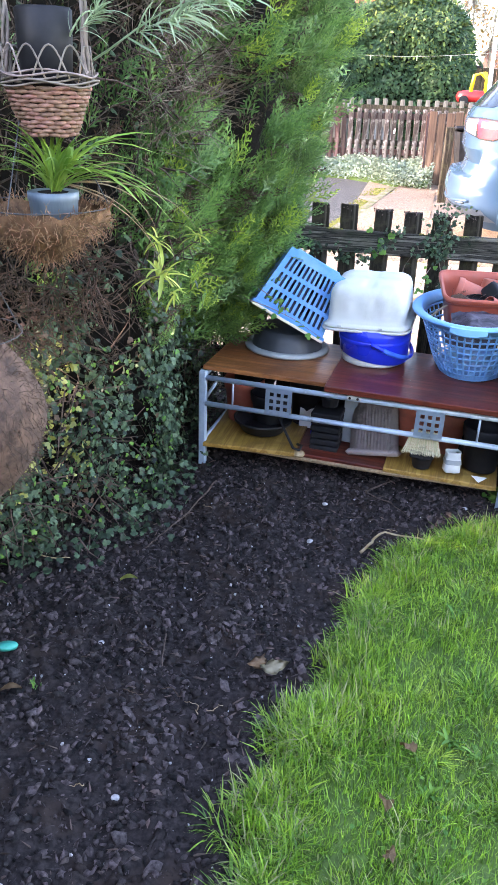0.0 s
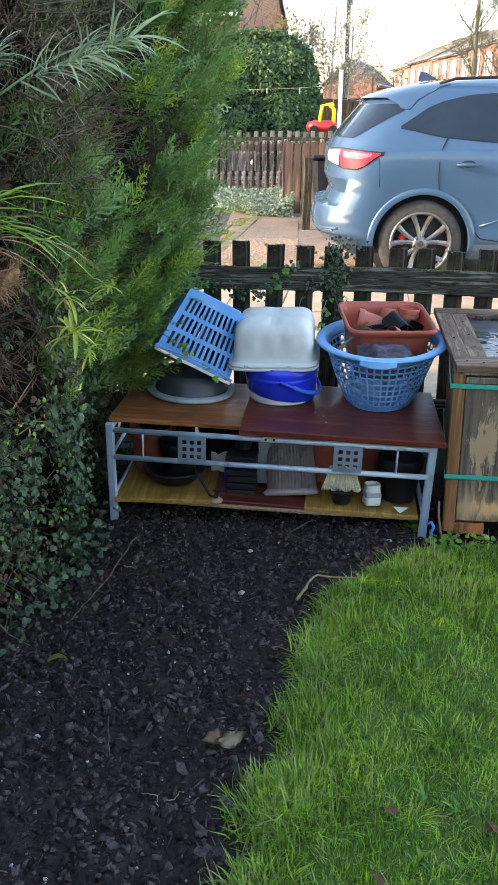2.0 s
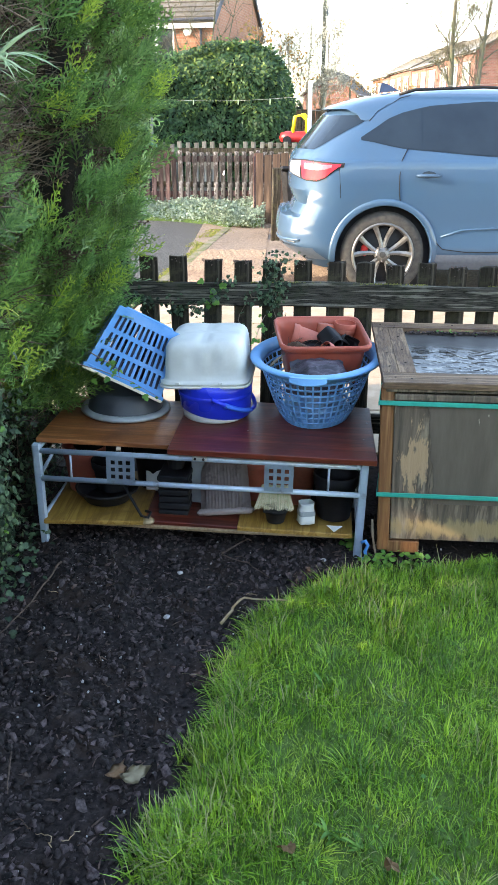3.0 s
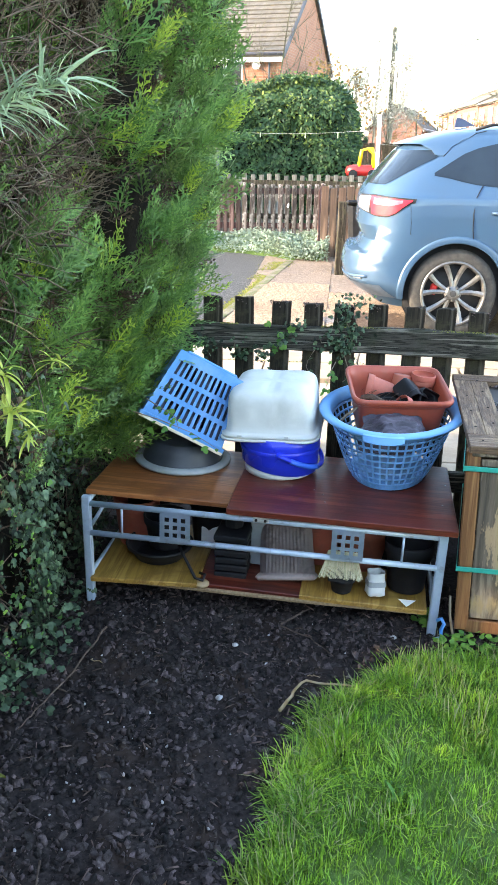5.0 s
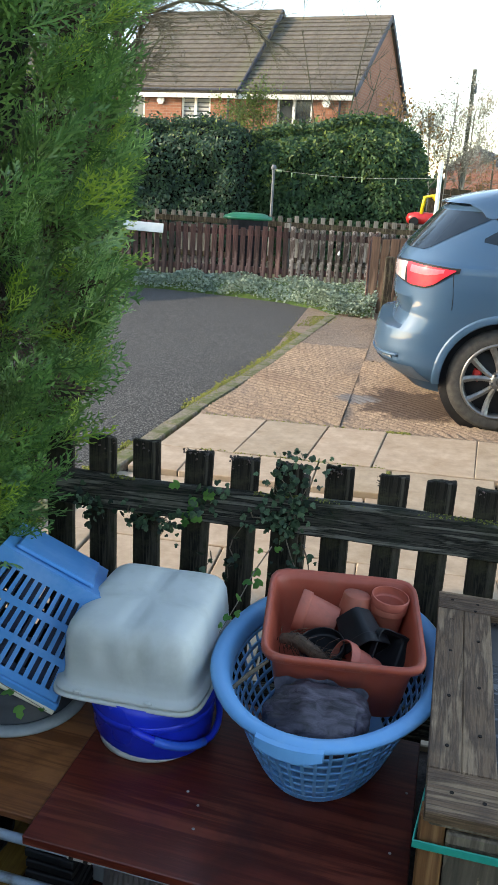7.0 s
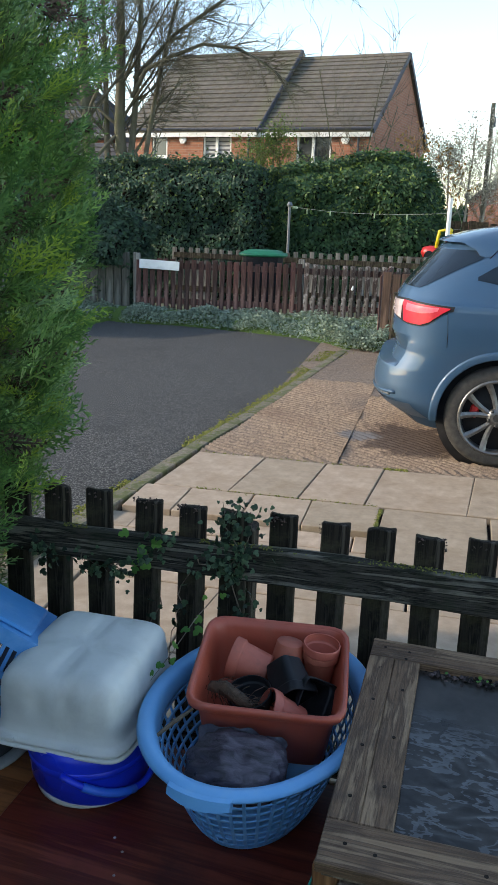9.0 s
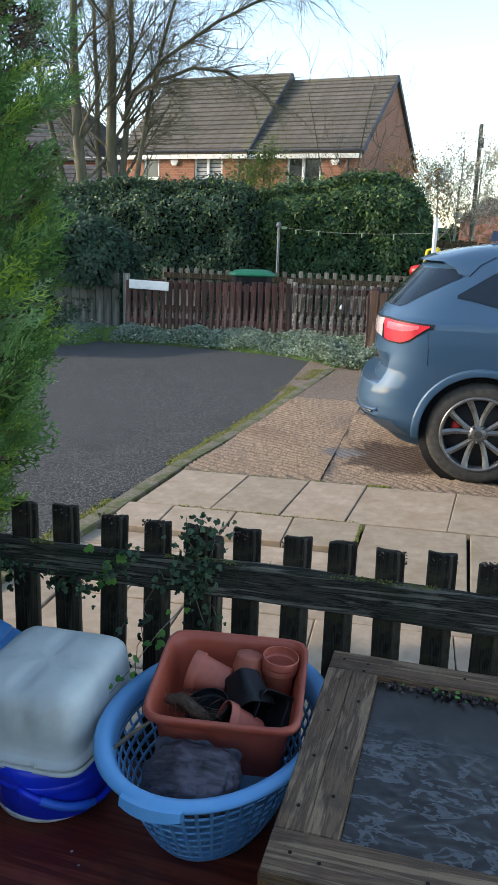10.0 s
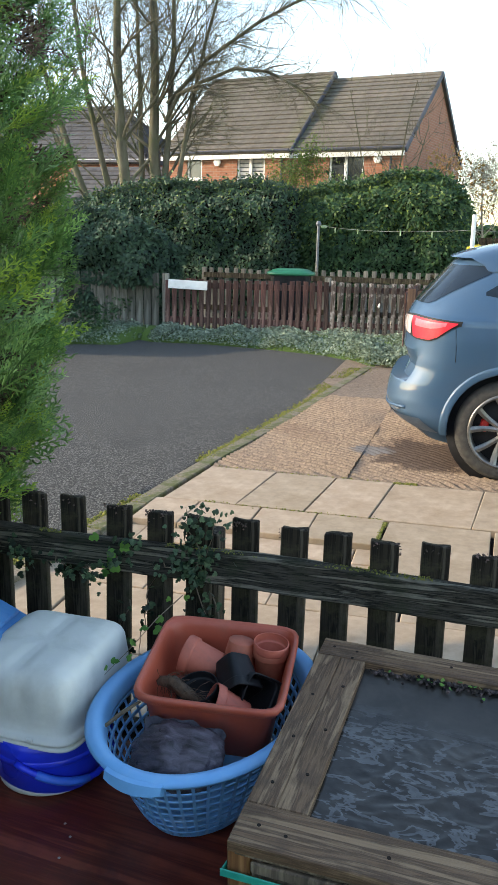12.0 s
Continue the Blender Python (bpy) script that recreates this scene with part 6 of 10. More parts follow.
part("rim", lathe_bm([(0.164, -0.017), (0.172, -0.0165), (0.176, -0.013), (0.1755, -0.008), (0.166, -0.0075)], 120, None, 0.93, 1.06, 7.5), M_CLOUDY, tub, "thin double lip of the tub", True)
for sx_ in (-0.09, 0.06):
    part("rim_tab", box_bm((0.016, 0.007, 0.010), pose(sx_, -0.183, 0.004), 0.002), M_CLOUDY, tub)

# ---- laundry basket ----
basket = thing("laundry_basket", pose(1.487, 3.203, 0.373, 0, 0, -9), "oval light blue lattice laundry basket filled with plant pots", "laundry basket")
BH, SEG = 0.226, 54


def basket_radii(q):
    return 0.124 + 0.088 * q ** 0.8, 0.182 + 0.118 * q ** 0.8


def ring_at(q, grow=0.0, n=SEG):
    a, b = basket_radii(q)
    return [Vector(((a + grow) * math.cos(2 * math.pi * k / n), (b + grow) * math.sin(2 * math.pi * k / n), BH * q)) for k in range(n)]


for q in np.linspace(0.115, 0.84, 8):
    bm = bmesh.new()
    lo, hi = ring_at(q - 0.015), ring_at(q + 0.015)
    cols = [[bm.verts.new(p) for p in (lo[k], hi[k], hi[k] * 0.985 + Vector((0, 0, hi[k].z * 0.015)), lo[k] * 0.985 + Vector((0, 0, lo[k].z * 0.015)))] for k in range(SEG)]
    for k in range(SEG):
        c0, c1 = cols[k], cols[(k + 1) % SEG]
        for j in range(4):
            bm.faces.new((c0[j], c1[j], c1[(j + 1) % 4], c0[(j + 1) % 4]))
    part("hoop", bm, M_LBLUE, basket, smooth=True)
for k in range(46):
    bm = bmesh.new()
    an = 2 * math.pi * k / 46
    pts = []
    for q in np.linspace(0.0, 0.95, 7):
        a, b = basket_radii(q)
        pts.append(Vector((a * math.cos(an), b * math.sin(an), BH * q)))
    t = Vector((-math.sin(an), math.cos(an), 0)) * 0.0032
    rows_ = [[bm.verts.new(p + t), bm.verts.new(p - t), bm.verts.new((p - t) * 0.985 + Vector((0, 0, p.z * 0.015))), bm.verts.new((p + t) * 0.985 + Vector((0, 0, p.z * 0.015)))] for p in pts]
    for r0, r1 in zip(rows_, rows_[1:]):
        for j in range(4):
            bm.faces.new((r0[j], r0[(j + 1) % 4], r1[(j + 1) % 4], r1[j]))
    part("rib", bm, M_LBLUE, basket)
bm = lathe_bm([(0.99, 0.0), (1.0, 0.004), (1.03, 0.020), (1.0, 0.024), (0.0005, 0.006)], SEG, None, 0.126, 0.184, 2.0, False)
part("base", bm, M_LBLUE, basket, smooth=True)
bm = bmesh.new()
prof = [(-0.004, 0.86), (0.0, 0.90), (0.006, 0.955), (0.020, 0.955), (0.029, 0.975), (0.030, 1.0), (0.024, 1.025), (0.010, 1.038), (-0.003, 1.025), (-0.008, 0.99), (-0.008, 0.9)]
loops = []
for g_, q in prof:
    a, b = basket_radii(min(q, 1.0))
    loops.append([bm.verts.new(((a + g_) * math.cos(2 * math.pi * k / SEG), (b + g_) * math.sin(2 * math.pi * k / SEG), BH * q)) for k in range(SEG)])
for i in range(len(loops)):
    r0, r1 = loops[i], loops[(i + 1) % len(loops)]
    for k in range(SEG):
        bm.faces.new((r0[k], r0[(k + 1) % SEG], r1[(k + 1) % SEG], r1[k]))
part("rim", bm, M_LBLUE, basket, "rolled light blue rim", True)
for s in (-1, 1):
    b = basket_radii(1.0)[1]
    bm = bmesh.new()
    pts = []
    for x in np.linspace(-0.062, 0.062, 9):
        yy = s * (b + 0.020) * math.sqrt(max(0, 1 - (x / 0.235) ** 2))
        pts.append((x, yy))
    rows_ = []
    for x, yy in pts:
        rows_.append([bm.verts.new((x, yy - s * 0.012, BH * 1.03)), bm.verts.new((x, yy + s * 0.016, BH * 1.012)), bm.verts.new((x, yy + s * 0.020, BH * (0.91 + 0.9 * x * x / 0.0062 * 0.06))), bm.verts.new((x, yy + s * 0.006, BH * 0.90))])
    for r0, r1 in zip(rows_, rows_[1:]):
        for j in range(4):
            bm.faces.new((r0[j], r0[(j + 1) % 4], r1[(j + 1) % 4], r1[j]))
    bm.faces.new(rows_[0]), bm.faces.new(rows_[-1][::-1])
    bmesh.ops.recalc_face_normals(bm, faces=bm.faces)
    part("handle", bm, M_LBLUE, basket, "broad moulded handle lip")


# ---- terracotta trough and the pots in it ----
TROUGH = pose(1.499, 3.257, 0.518, 7.0, 0.5, 4.5)
trough = thing("plant_trough", TROUGH, "square terracotta plastic planter full of empty pots, set in the basket", "planter")
prof = [(0.132, 0.0), (0.138, 0.004), (0.155, 0.12), (0.158, 0.128), (0.166, 0.132), (0.172, 0.136), (0.174, 0.150), (0.170, 0.156), (0.163, 0.152), (0.158, 0.136), (0.150, 0.11), (0.136, 0.010), (0.0005, 0.010)]
bm = lathe_bm([(0.0005, 0.0)] + prof, 64, None, 0.93, 0.90, 9.0, False)
for vv in bm.verts:
    if 0.02 < vv.co.z < 0.12 and vv.co.y < -0.12:
        vv.co.y -= 0.0025 * math.cos(vv.co.x * 90)
part("shell", bm, M_TERRA, trough, smooth=True)
bm = lathe_bm([(0.164, 0.141), (0.174, 0.1415), (0.177, 0.144), (0.1775, 0.153), (0.173, 0.1585), (0.166, 0.156), (0.1645, 0.150)], 64, None, 0.93, 0.90, 9.0, False)
part("rim", bm, M_TERRA, trough, "thick rolled terracotta rim", True)


def pot(m, r, h, material, label, name="plant_pot", square=2.0, group="pots in the planter"):
    p = thing(name, m, label, "plant pot", group)
    o = [(r * 0.70, 0.0), (r * 0.72, 0.002), (r * 0.90, h * 0.72), (r * 0.91, h * 0.74), (r * 0.99, h * 0.75), (r, h * 0.78), (r * 1.02, h * 0.98), (r, h)]
    hollow("shell", o, r * 0.05, material, p, 30, power=square)
    return p


def in_trough(x, y, z, rx=0, ry=0, rz=0):
    return TROUGH @ pose(x, y, z, rx, ry, rz)


pot(in_trough(-0.010, 0.045, 0.100, 0, -80, -10), 0.047, 0.090, M_POT, "small terracotta-coloured pot lying on its side in the planter")
pot(in_trough(0.098, 0.082, 0.078, -4, 4, 0), 0.041, 0.080, M_POT, "small terracotta-coloured pot standing upright in the planter")
pot(in_trough(0.099, 0.081, 0.062, -4, 4, 20), 0.041, 0.078, M_POT, "small terracotta-coloured pot nested under another")
pot(in_trough(0.032, 0.092, 0.150, 168, 8, 6), 0.042, 0.085, M_POT, "tipped terracotta-coloured pot at the back of the planter")
pot(in_trough(0.070, -0.072, 0.066, 0, -62, 12), 0.045, 0.085, M_POT, "upturned terracotta-coloured pot leaning in the planter")
pot(in_trough(0.022, 0.028, 0.140, 122, 30, 42), 0.042, 0.085, M_BLACKP, "square black plastic pot turned upside down", square=7.0)
pot(in_trough(0.062, 0.015, 0.075, 62, 30, 20), 0.042, 0.080, M_BLACKP, "square black plastic pot tipped on its side", square=7.0)
pot(in_trough(-0.030, -0.045, 0.050, 8, -10, 0), 0.048, 0.07, M_BLACKP, "round black plastic pot with a blue-grey rim")
bm = bmesh.new()
add_tube(bm, [(-0.05, 0, 0), (-0.02, 0.006, 0.010), (0.025, -0.004, 0.006), (0.06, 0.004, -0.005)], [0.006, 0.012, 0.013, 0.006], 9)
for vv in bm.verts:
    vv.co += Vector((0.3, 1, 1)) * 0.008 * noise.noise(vv.co * 130)
for k in range(90):
    u = rng.uniform(-0.05, 0.055)
    d = Vector(rng.normal(0, 1, 3)) * 0.012
    p0 = Vector((u, 0, 0.005))
    add_tube(bm, [p0, p0 + d + Vector((0.008, 0, 0)), p0 + d * 1.7 + Vector((0.02, 0, -0.004))], 0.0007, 3)
rt = part("root_piece", bm, M_ROOT, None, smooth=True)
rt.matrix_world = in_trough(-0.080, -0.070, 0.115, 0, 10, -18)
tagged(rt, "dry brown root clump lying in the planter", "root")

# crumpled slate-coloured polythene sack in the basket
bm = bmesh.new()
bmesh.ops.create_icosphere(bm, subdivisions=4, radius=1.0)
for vv in bm.verts:
    d = vv.co.normalized()
    k_ = (abs(d.x) ** 3 + abs(d.y) ** 3 + abs(d.z) ** 3) ** (-1 / 3)
    vv.co = Vector((d.x * 0.096 * k_, d.y * 0.056 * k_, d.z * 0.040 * k_))
    vv.co *= 1 + 0.16 * noise.noise(d * 1.9)
    fold = abs(noise.noise(Vector((d.x * 3, d.y * 7, d.z * 7)))) + 0.5 * abs(noise.noise(Vector((d.x * 8, d.y * 16, d.z * 16))))
    vv.co += d * (0.010 - 0.022 * fold)
    vv.co.z *= 0.55 if d.z < 0 else 1.0
    vv.co.z += 0.022 * (d.y + 0.2) - 0.03 * max(0, -d.x - 0.3)
sk = part("polythene_sack", bm, M_BAG, None, smooth=True)
sk.matrix_world = pose(1.472, 3.028, 0.552, 14, -2, -6)
bm = bmesh.new()
prev = None
for k in range(26):
    u = k / 25 * 2 - 1
    w = 0.010 * noise.noise((u * 3, 1, 0))
    row_ = [bm.verts.new((u * 0.088, 0.036 + w * 0.4 + 0.012 * (1 - u * u), 0.022 + 0.010 * (1 - u * u))), bm.verts.new((u * 0.094, 0.056 + w, 0.034 + 0.012 * (1 - u * u))), bm.verts.new((u * 0.092, 0.058 + w * 1.2, 0.040 + 0.012 * (1 - u * u) + 0.004 * noise.noise((u * 5, 7, 0))))]
    if prev:
        bm.faces.new((prev[0], prev[1], row_[1], row_[0])), bm.faces.new((prev[1], prev[2], row_[2], row_[1]))
    prev = row_
bmesh.ops.solidify(bm, geom=bm.faces[:], thickness=0.0012)
part("crinkled_edge", bm, M_BAGEDGE, sk, "pale crinkled clear edge of the sack", True)
tagged(sk, "crumpled slate-purple polythene sack lying in the basket", "sack")
st = part("stick", add_tube(bmesh.new(), [(0, 0, 0), (0.03, 0.02, 0.025), (0.06, 0.05, 0.04)], [0.004, 0.005, 0.003], 6), M_TWIG, None)
st.matrix_world = pose(1.305, 3.05, 0.585)
tagged(st, "short dark stick caught on the basket rim", "stick")
# an ivy shoot reaching over the basket and one over the crate
shoot = thing("ivy_shoot", pose(0, 0, 0), "thin ivy shoot trailing over the plastic crate and basket", "ivy", kind="stuff")
lines, lp = [], []
for pts in ([(1.30, 3.56, 0.66), (1.28, 3.42, 0.655), (1.265, 3.28, 0.64), (1.25, 3.17, 0.63)], [(0.62, 2.98, 0.63), (0.74, 2.97, 0.60), (0.84, 3.00, 0.55), (0.93, 3.02, 0.485)], [(0.70, 2.99, 0.66), (0.79, 3.00, 0.60), (0.80, 3.0, 0.56)]):
    lines.append((pts, 0.002))
    for q in np.linspace(0, 1, 9):
        i = min(int(q * (len(pts) - 1)), len(pts) - 2)
        a = np.array(pts[i]) + (np.array(pts[i + 1]) - np.array(pts[i])) * (q * (len(pts) - 1) - i)
        lp.append(a + rng.normal(0, 0.012, 3))
stems("ivy_stem", lines, shoot, M_TWIG)
leaves("shoot_leaves", lp, [(0, -0.8, 0.6)] * len(lp), rng.uniform(0.014, 0.03, len(lp)), shoot, M_WEED)


# ---- things stored on the lower shelf ----
def under_pot(u, v, r, h, w, material, label, category="plant pot", rx=0, ry=0):
    p = thing("plant_pot", on_bench(u, v, w, 0, rx, ry), label, category, "pots under the bench")
    o = [(r * 0.72, 0.0), (r * 0.74, 0.003), (r * 0.92, h * 0.74), (r * 0.99, h * 0.76), (r * 1.02, h * 0.98), (r, h)]
    hollow("shell", o, r * 0.05, material, p, 34)
    return p


under_pot(0.11, 0.33, 0.085, 0.19, 0.104, M_BLACKP, "black plastic pot in the shelf's shade")
under_pot(0.72, 0.27, 0.085, 0.17, 0.101, M_POT, "terracotta-coloured pot behind the shelf's brush")
under_pot(0.86, 0.27, 0.10, 0.165, 0.101, M_POT, "large terracotta-coloured pot on the lower shelf", ry=6)
under_pot(0.812, 0.055, 0.042, 0.050, 0.105, M_BLACKP, "small black plastic pot under the brush")
under_pot(0.555, 0.31, 0.075, 0.20, 0.093, M_BLACKP, "tall black plastic pot at the back of the shelf")
under_pot(0.34, 0.30, 0.08, 0.20, 0.101, M_BLACKP, "black plastic pot in the shelf's shade")
under_pot(0.98, 0.29, 0.09, 0.21, 0.101, M_BLACKP, "tall black plastic pot at the back of the shelf")
under_pot(1.015, 0.12, 0.078, 0.165, 0.107, M_BLACKP, "tall black plastic pot on the lower shelf")
under_pot(0.195, 0.15, 0.112, 0.05, 0.112, M_BLACKP, "shallow black plastic saucer pot on the lower shelf")
under_pot(0.215, 0.16, 0.075, 0.11, 0.150, M_BLACKP, "black plastic pot stacked in a saucer")
under_pot(0.085, 0.26, 0.080, 0.17, 0.101, M_POT, "terracotta-coloured pot standing in the shelf's shade")
under_pot(0.44, 0.33, 0.085, 0.21, 0.093, M_BLACKP, "black plastic pot in the shelf's shade")
backbox = thing("plant_trough", on_bench(0.80, 0.36, 0.100, 2), "long terracotta plastic trough at the back of the lower shelf", "planter")
hollow("shell", [(0.150, 0.0), (0.153, 0.003), (0.170, 0.13), (0.178, 0.135), (0.180, 0.165), (0.176, 0.17)], 0.004, M_TERRA, backbox, 48, 1.0, 0.32, 8.0)
crates = thing("black_tray_stack", on_bench(0.45, 0.13, 0.092), "stack of black ribbed plastic seed trays on the lower shelf", "seed trays")
for k in range(6):
    bm = box_bm((0.105 + 0.004 * (k % 2), 0.13, 0.020), pose(0, 0, 0.012 + 0.026 * k, 0, 0, 2 * math.sin(k)), 0.003)
    part("tray", bm, M_BLACKP, crates)
bm = lathe_bm([(0.03, 0.165), (0.035, 0.20), (0.028, 0.215), (0.0, 0.218)], 14)
part("lump", bm, M_BLACKP, crates)

# taupe ribbed trough leaning on the shelf
lean = thing("ribbed_trough", on_bench(0.634, 0.066, 0.112, 0, -24, -7), "taupe ribbed plastic window box leaning upright on the lower shelf", "window box")
bm = bmesh.new()
g = []
for i in range(31):
    row_ = []
    for j in range(9):
        u = (i / 30 * 2 - 1)
        w = j / 8
        rib = 0.0016 * (1 if i % 2 else -1) if 2 < i < 28 and 0 < j < 8 else 0
        row_.append(bm.verts.new((u * (0.091 - 0.009 * w - 0.010 * max(0.0, w - 0.8) / 0.2 * abs(u)), 0.035 * (abs(u) ** 4) + 0.012 * max(0.0, w - 0.85) / 0.15 + rib, 0.012 + 0.205 * w)))
    g.append(row_)
for a, b in zip(g, g[1:]):
    for j in range(8):
        bm.faces.new((a[j], b[j], b[j + 1], a[j + 1]))
bmesh.ops.solidify(bm, geom=bm.faces[:], thickness=-0.05)
part("body", bm, M_TAUPE, lean)
part("rim", box_bm((0.200, 0.066, 0.024), pose(0, 0.025, 0.010), 0.010), M_TAUPE, lean, smooth=True)

# wire-handled white tin, brush, wooden label, blue and white boxes
brush = thing("scrubbing_brush", on_bench(0.808, 0.010, 0.168, 0, -12, 0), "old brush with splayed cream bristles and a black back", "brush")
part("back", box_bm((0.080, 0.030, 0.024), pose(0, 0.022, -0.004), 0.004), M_BLACKP, brush)
part("handle", add_tube(bmesh.new(), [(0, 0.030, 0.0), (0.0, 0.10, 0.02), (0.01, 0.25, 0.02)], 0.011, 8), M_BLACKP, brush, smooth=True)
bm = bmesh.new()
for row in range(2):
    for k in range(9):
        u = (k + 0.5 * row) / 8.5 * 2 - 1
        for s in range(7):
            a, w = s * 0.9, 0.0022 if s else 0.0
            dx, dy = w * math.cos(a), w * math.sin(a)
            tip = 0.004 * math.sin(k * 2.3 + row + s)
            add_tube(bm, [(0.043 * u + dx, 0.006 * row + dy, 0.086), (0.052 * u + dx * 1.3, -0.006 + 0.006 * row + dy, 0.045), (0.064 * u + dx * 2.2, -0.012 + 0.006 * row + dy * 2.2, 0.004 + tip)], [0.0012, 0.0012, 0.0009], 4)
part("bristles", bm, M_BRISTLE, brush)
tin = thing("white_pot", on_bench(0.918, 0.050, 0.108, 14, -6), "small battered white pot on the lower shelf", "pot")
shell = hollow("shell", [(0.027, 0.0), (0.029, 0.003), (0.0285, 0.02), (0.027, 0.045), (0.024, 0.064), (0.026, 0.074)], 0.002, M_CLOUDY, tin, 32, power=5.0)
for vv in shell.data.vertices:
    vv.co += Vector((1, 1, 0)) * 0.004 * noise.noise(vv.co * 60)
part("label_band", lathe_bm([(0.0285, 0.030), (0.0300, 0.032), (0.0285, 0.046)], 32, power=5.0), M_GREYRIM, tin, "worn grey label")
bm = bmesh.new()
vs = [bm.verts.new(p) for p in ((-0.028, 0, 0.022), (0.028, 0, 0.022), (0.0, 0, 0.0))]
bm.faces.new(vs)
bmesh.ops.solidify(bm, geom=bm.faces[:], thickness=0.003)
lb = part("plant_label", bm, M_WHITE, None)
lb.matrix_world = on_bench(1.015, -0.010, 0.106, 0, -30, 0)
tagged(lb, "pointed white plastic plant label on the board's edge", "plant label")
for u, v, s, mt, lab, rz in ((0.355, 0.26, (0.075, 0.05, 0.085), M_WHITE, "white cardboard box at the back of the lower shelf", 6), (0.552, 0.18, (0.10, 0.05, 0.175), M_GREYRIM, "pale plastic box at the back of the lower shelf", -5), (0.40, 0.20, (0.05, 0.04, 0.06), M_ROYAL, "small royal blue tub at the back of the lower shelf", 10)):
    ob = part("storage_box", box_bm(s, pose(0, 0, s[2] / 2), 0.004), mt, None)
    ob.matrix_world = on_bench(u, v, 0.106, rz)
    tagged(ob, lab, "box")
ob = part("curved_handle", add_tube(bmesh.new(), [(0.0, 0, 0.12), (0.05, -0.06, 0.07), (0.10, -0.11, 0.02), (0.125, -0.115, 0.018), (0.13, -0.10, 0.03), (0.11, -0.09, 0.03)], 0.005, 8), M_BLACKP, None, smooth=True)
ob.matrix_world = on_bench(0.25, 0.11, 0.10)
tagged(ob, "bent black plastic handle resting on the lower shelf", "handle")
ob = part("peat_lump", lathe_bm([(0.0, 0), (0.022, 0.001), (0.026, 0.008), (0.014, 0.018), (0.0, 0.02)], 12), M_LEAFDRY, None, smooth=True)
ob.matrix_world = on_bench(0.37, 0.01, 0.091)
tagged(ob, "broken pale brown lump at the board's edge", "debris")
# blue cord end by the leg
ob = part("cord", add_tube(bmesh.new(), [(0, 0, 0.06), (0.012, -0.006, 0.07), (0.02, -0.01, 0.055), (0.012, -0.012, 0.035), (0.016, -0.012, 0.01), (0.0, -0.015, 0.004)], 0.006, 8), M_BLUE, None, smooth=True)
ob.matrix_world = pose(1.625, 2.765, 0.0)
tagged(ob, "short loop of blue cord lying by the bench leg", "cord")
ob = part("bent_stalk", add_tube(bmesh.new(), [(0, 0, 0.12), (0.004, -0.005, 0.06), (0.016, -0.012, 0.0), (0.035, -0.03, -0.02)], 0.004, 6), M_TWIG, None, smooth=True)
ob.matrix_world = pose(1.655, 2.76, 0.03)
tagged(ob, "dry bent stalk standing beside the wooden box", "stalk")

# ---- wooden cold frame box ----
BX = pose(1.675, 2.755, 0.0, 0, 0, -4.0)
box = thing("cold_frame", BX, "weathered wooden box with a glazed plank lid and two green straps", "cold frame")
BL, BD = 1.05, 0.66


def box_part(name, bm, material, label="", smooth=False, parent=None):
    if name != "lid":
        for vv in bm.verts:
            w = 1 - vv.co.x / BL
            vv.co.x += w * (0.075 * vv.co.y / BD - 0.016 * (vv.co.z - 0.04) / 0.5)
    return part(name, bm, material, parent or box, label, smooth)


for u, v in ((0.02, 0.02), (BL - 0.02, 0.02), (0.02, BD - 0.02), (BL - 0.02, BD - 0.02)):
    box_part("corner_post", box_bm((0.040, 0.038, 0.575), pose(u, v, 0.325), 0.004), M_POST)
for k, (z, h) in enumerate(((0.322, 0.487),)):
    bm = box_bm((BL - 0.085, 0.014, h - 0.004), pose(BL / 2, 0.012, z), 0.002)
    box_part("front_panel", bm, M_PANEL, "peeling grey plywood panel")
    box_part("back_panel", box_bm((BL - 0.085, 0.014, h - 0.004), pose(BL / 2, BD - 0.012, z), 0.002), M_PANEL)
    for u in (0.010, BL - 0.010):
        box_part("side_panel", box_bm((0.014, BD - 0.085, h - 0.004), pose(u, BD / 2, z), 0.002), M_PANEL)
box_part("panel_batten", box_bm((BL - 0.085, 0.012, 0.022), pose(BL / 2, 0.004, 0.580), 0.003), M_PANEL)
bm = box_bm((BL - 0.24, 0.003, 0.34), pose(BL / 2 + 0.07, 0.0032, 0.385), 0.0008)
bmesh.ops.subdivide_edges(bm, edges=[e for e in bm.edges if abs(e.verts[0].co.z - e.verts[1].co.z) > 0.2], cuts=14)
for vv in bm.verts:
    if vv.co.x < BL / 2:
        vv.co.x += 0.10 * (0.42 - vv.co.z) + 0.016 * noise.noise((0, 3, vv.co.z * 22)) - 0.03
box_part("plywood_skin", bm, M_PLY, "smooth grey outer layer of the plywood")
box_part("foot", box_bm((0.11, 0.05, 0.045), pose(0.085, 0.04, 0.045), 0.004), M_POST)
box_part("foot", box_bm((0.11, 0.05, 0.045), pose(BL - 0.085, 0.04, 0.045), 0.004), M_POST)
box_part("foot", box_bm((0.11, 0.05, 0.045), pose(0.085, BD - 0.05, 0.045), 0.004), M_POST)
box_part("foot", box_bm((0.11, 0.05, 0.045), pose(BL - 0.085, BD - 0.05, 0.045), 0.004), M_POST)
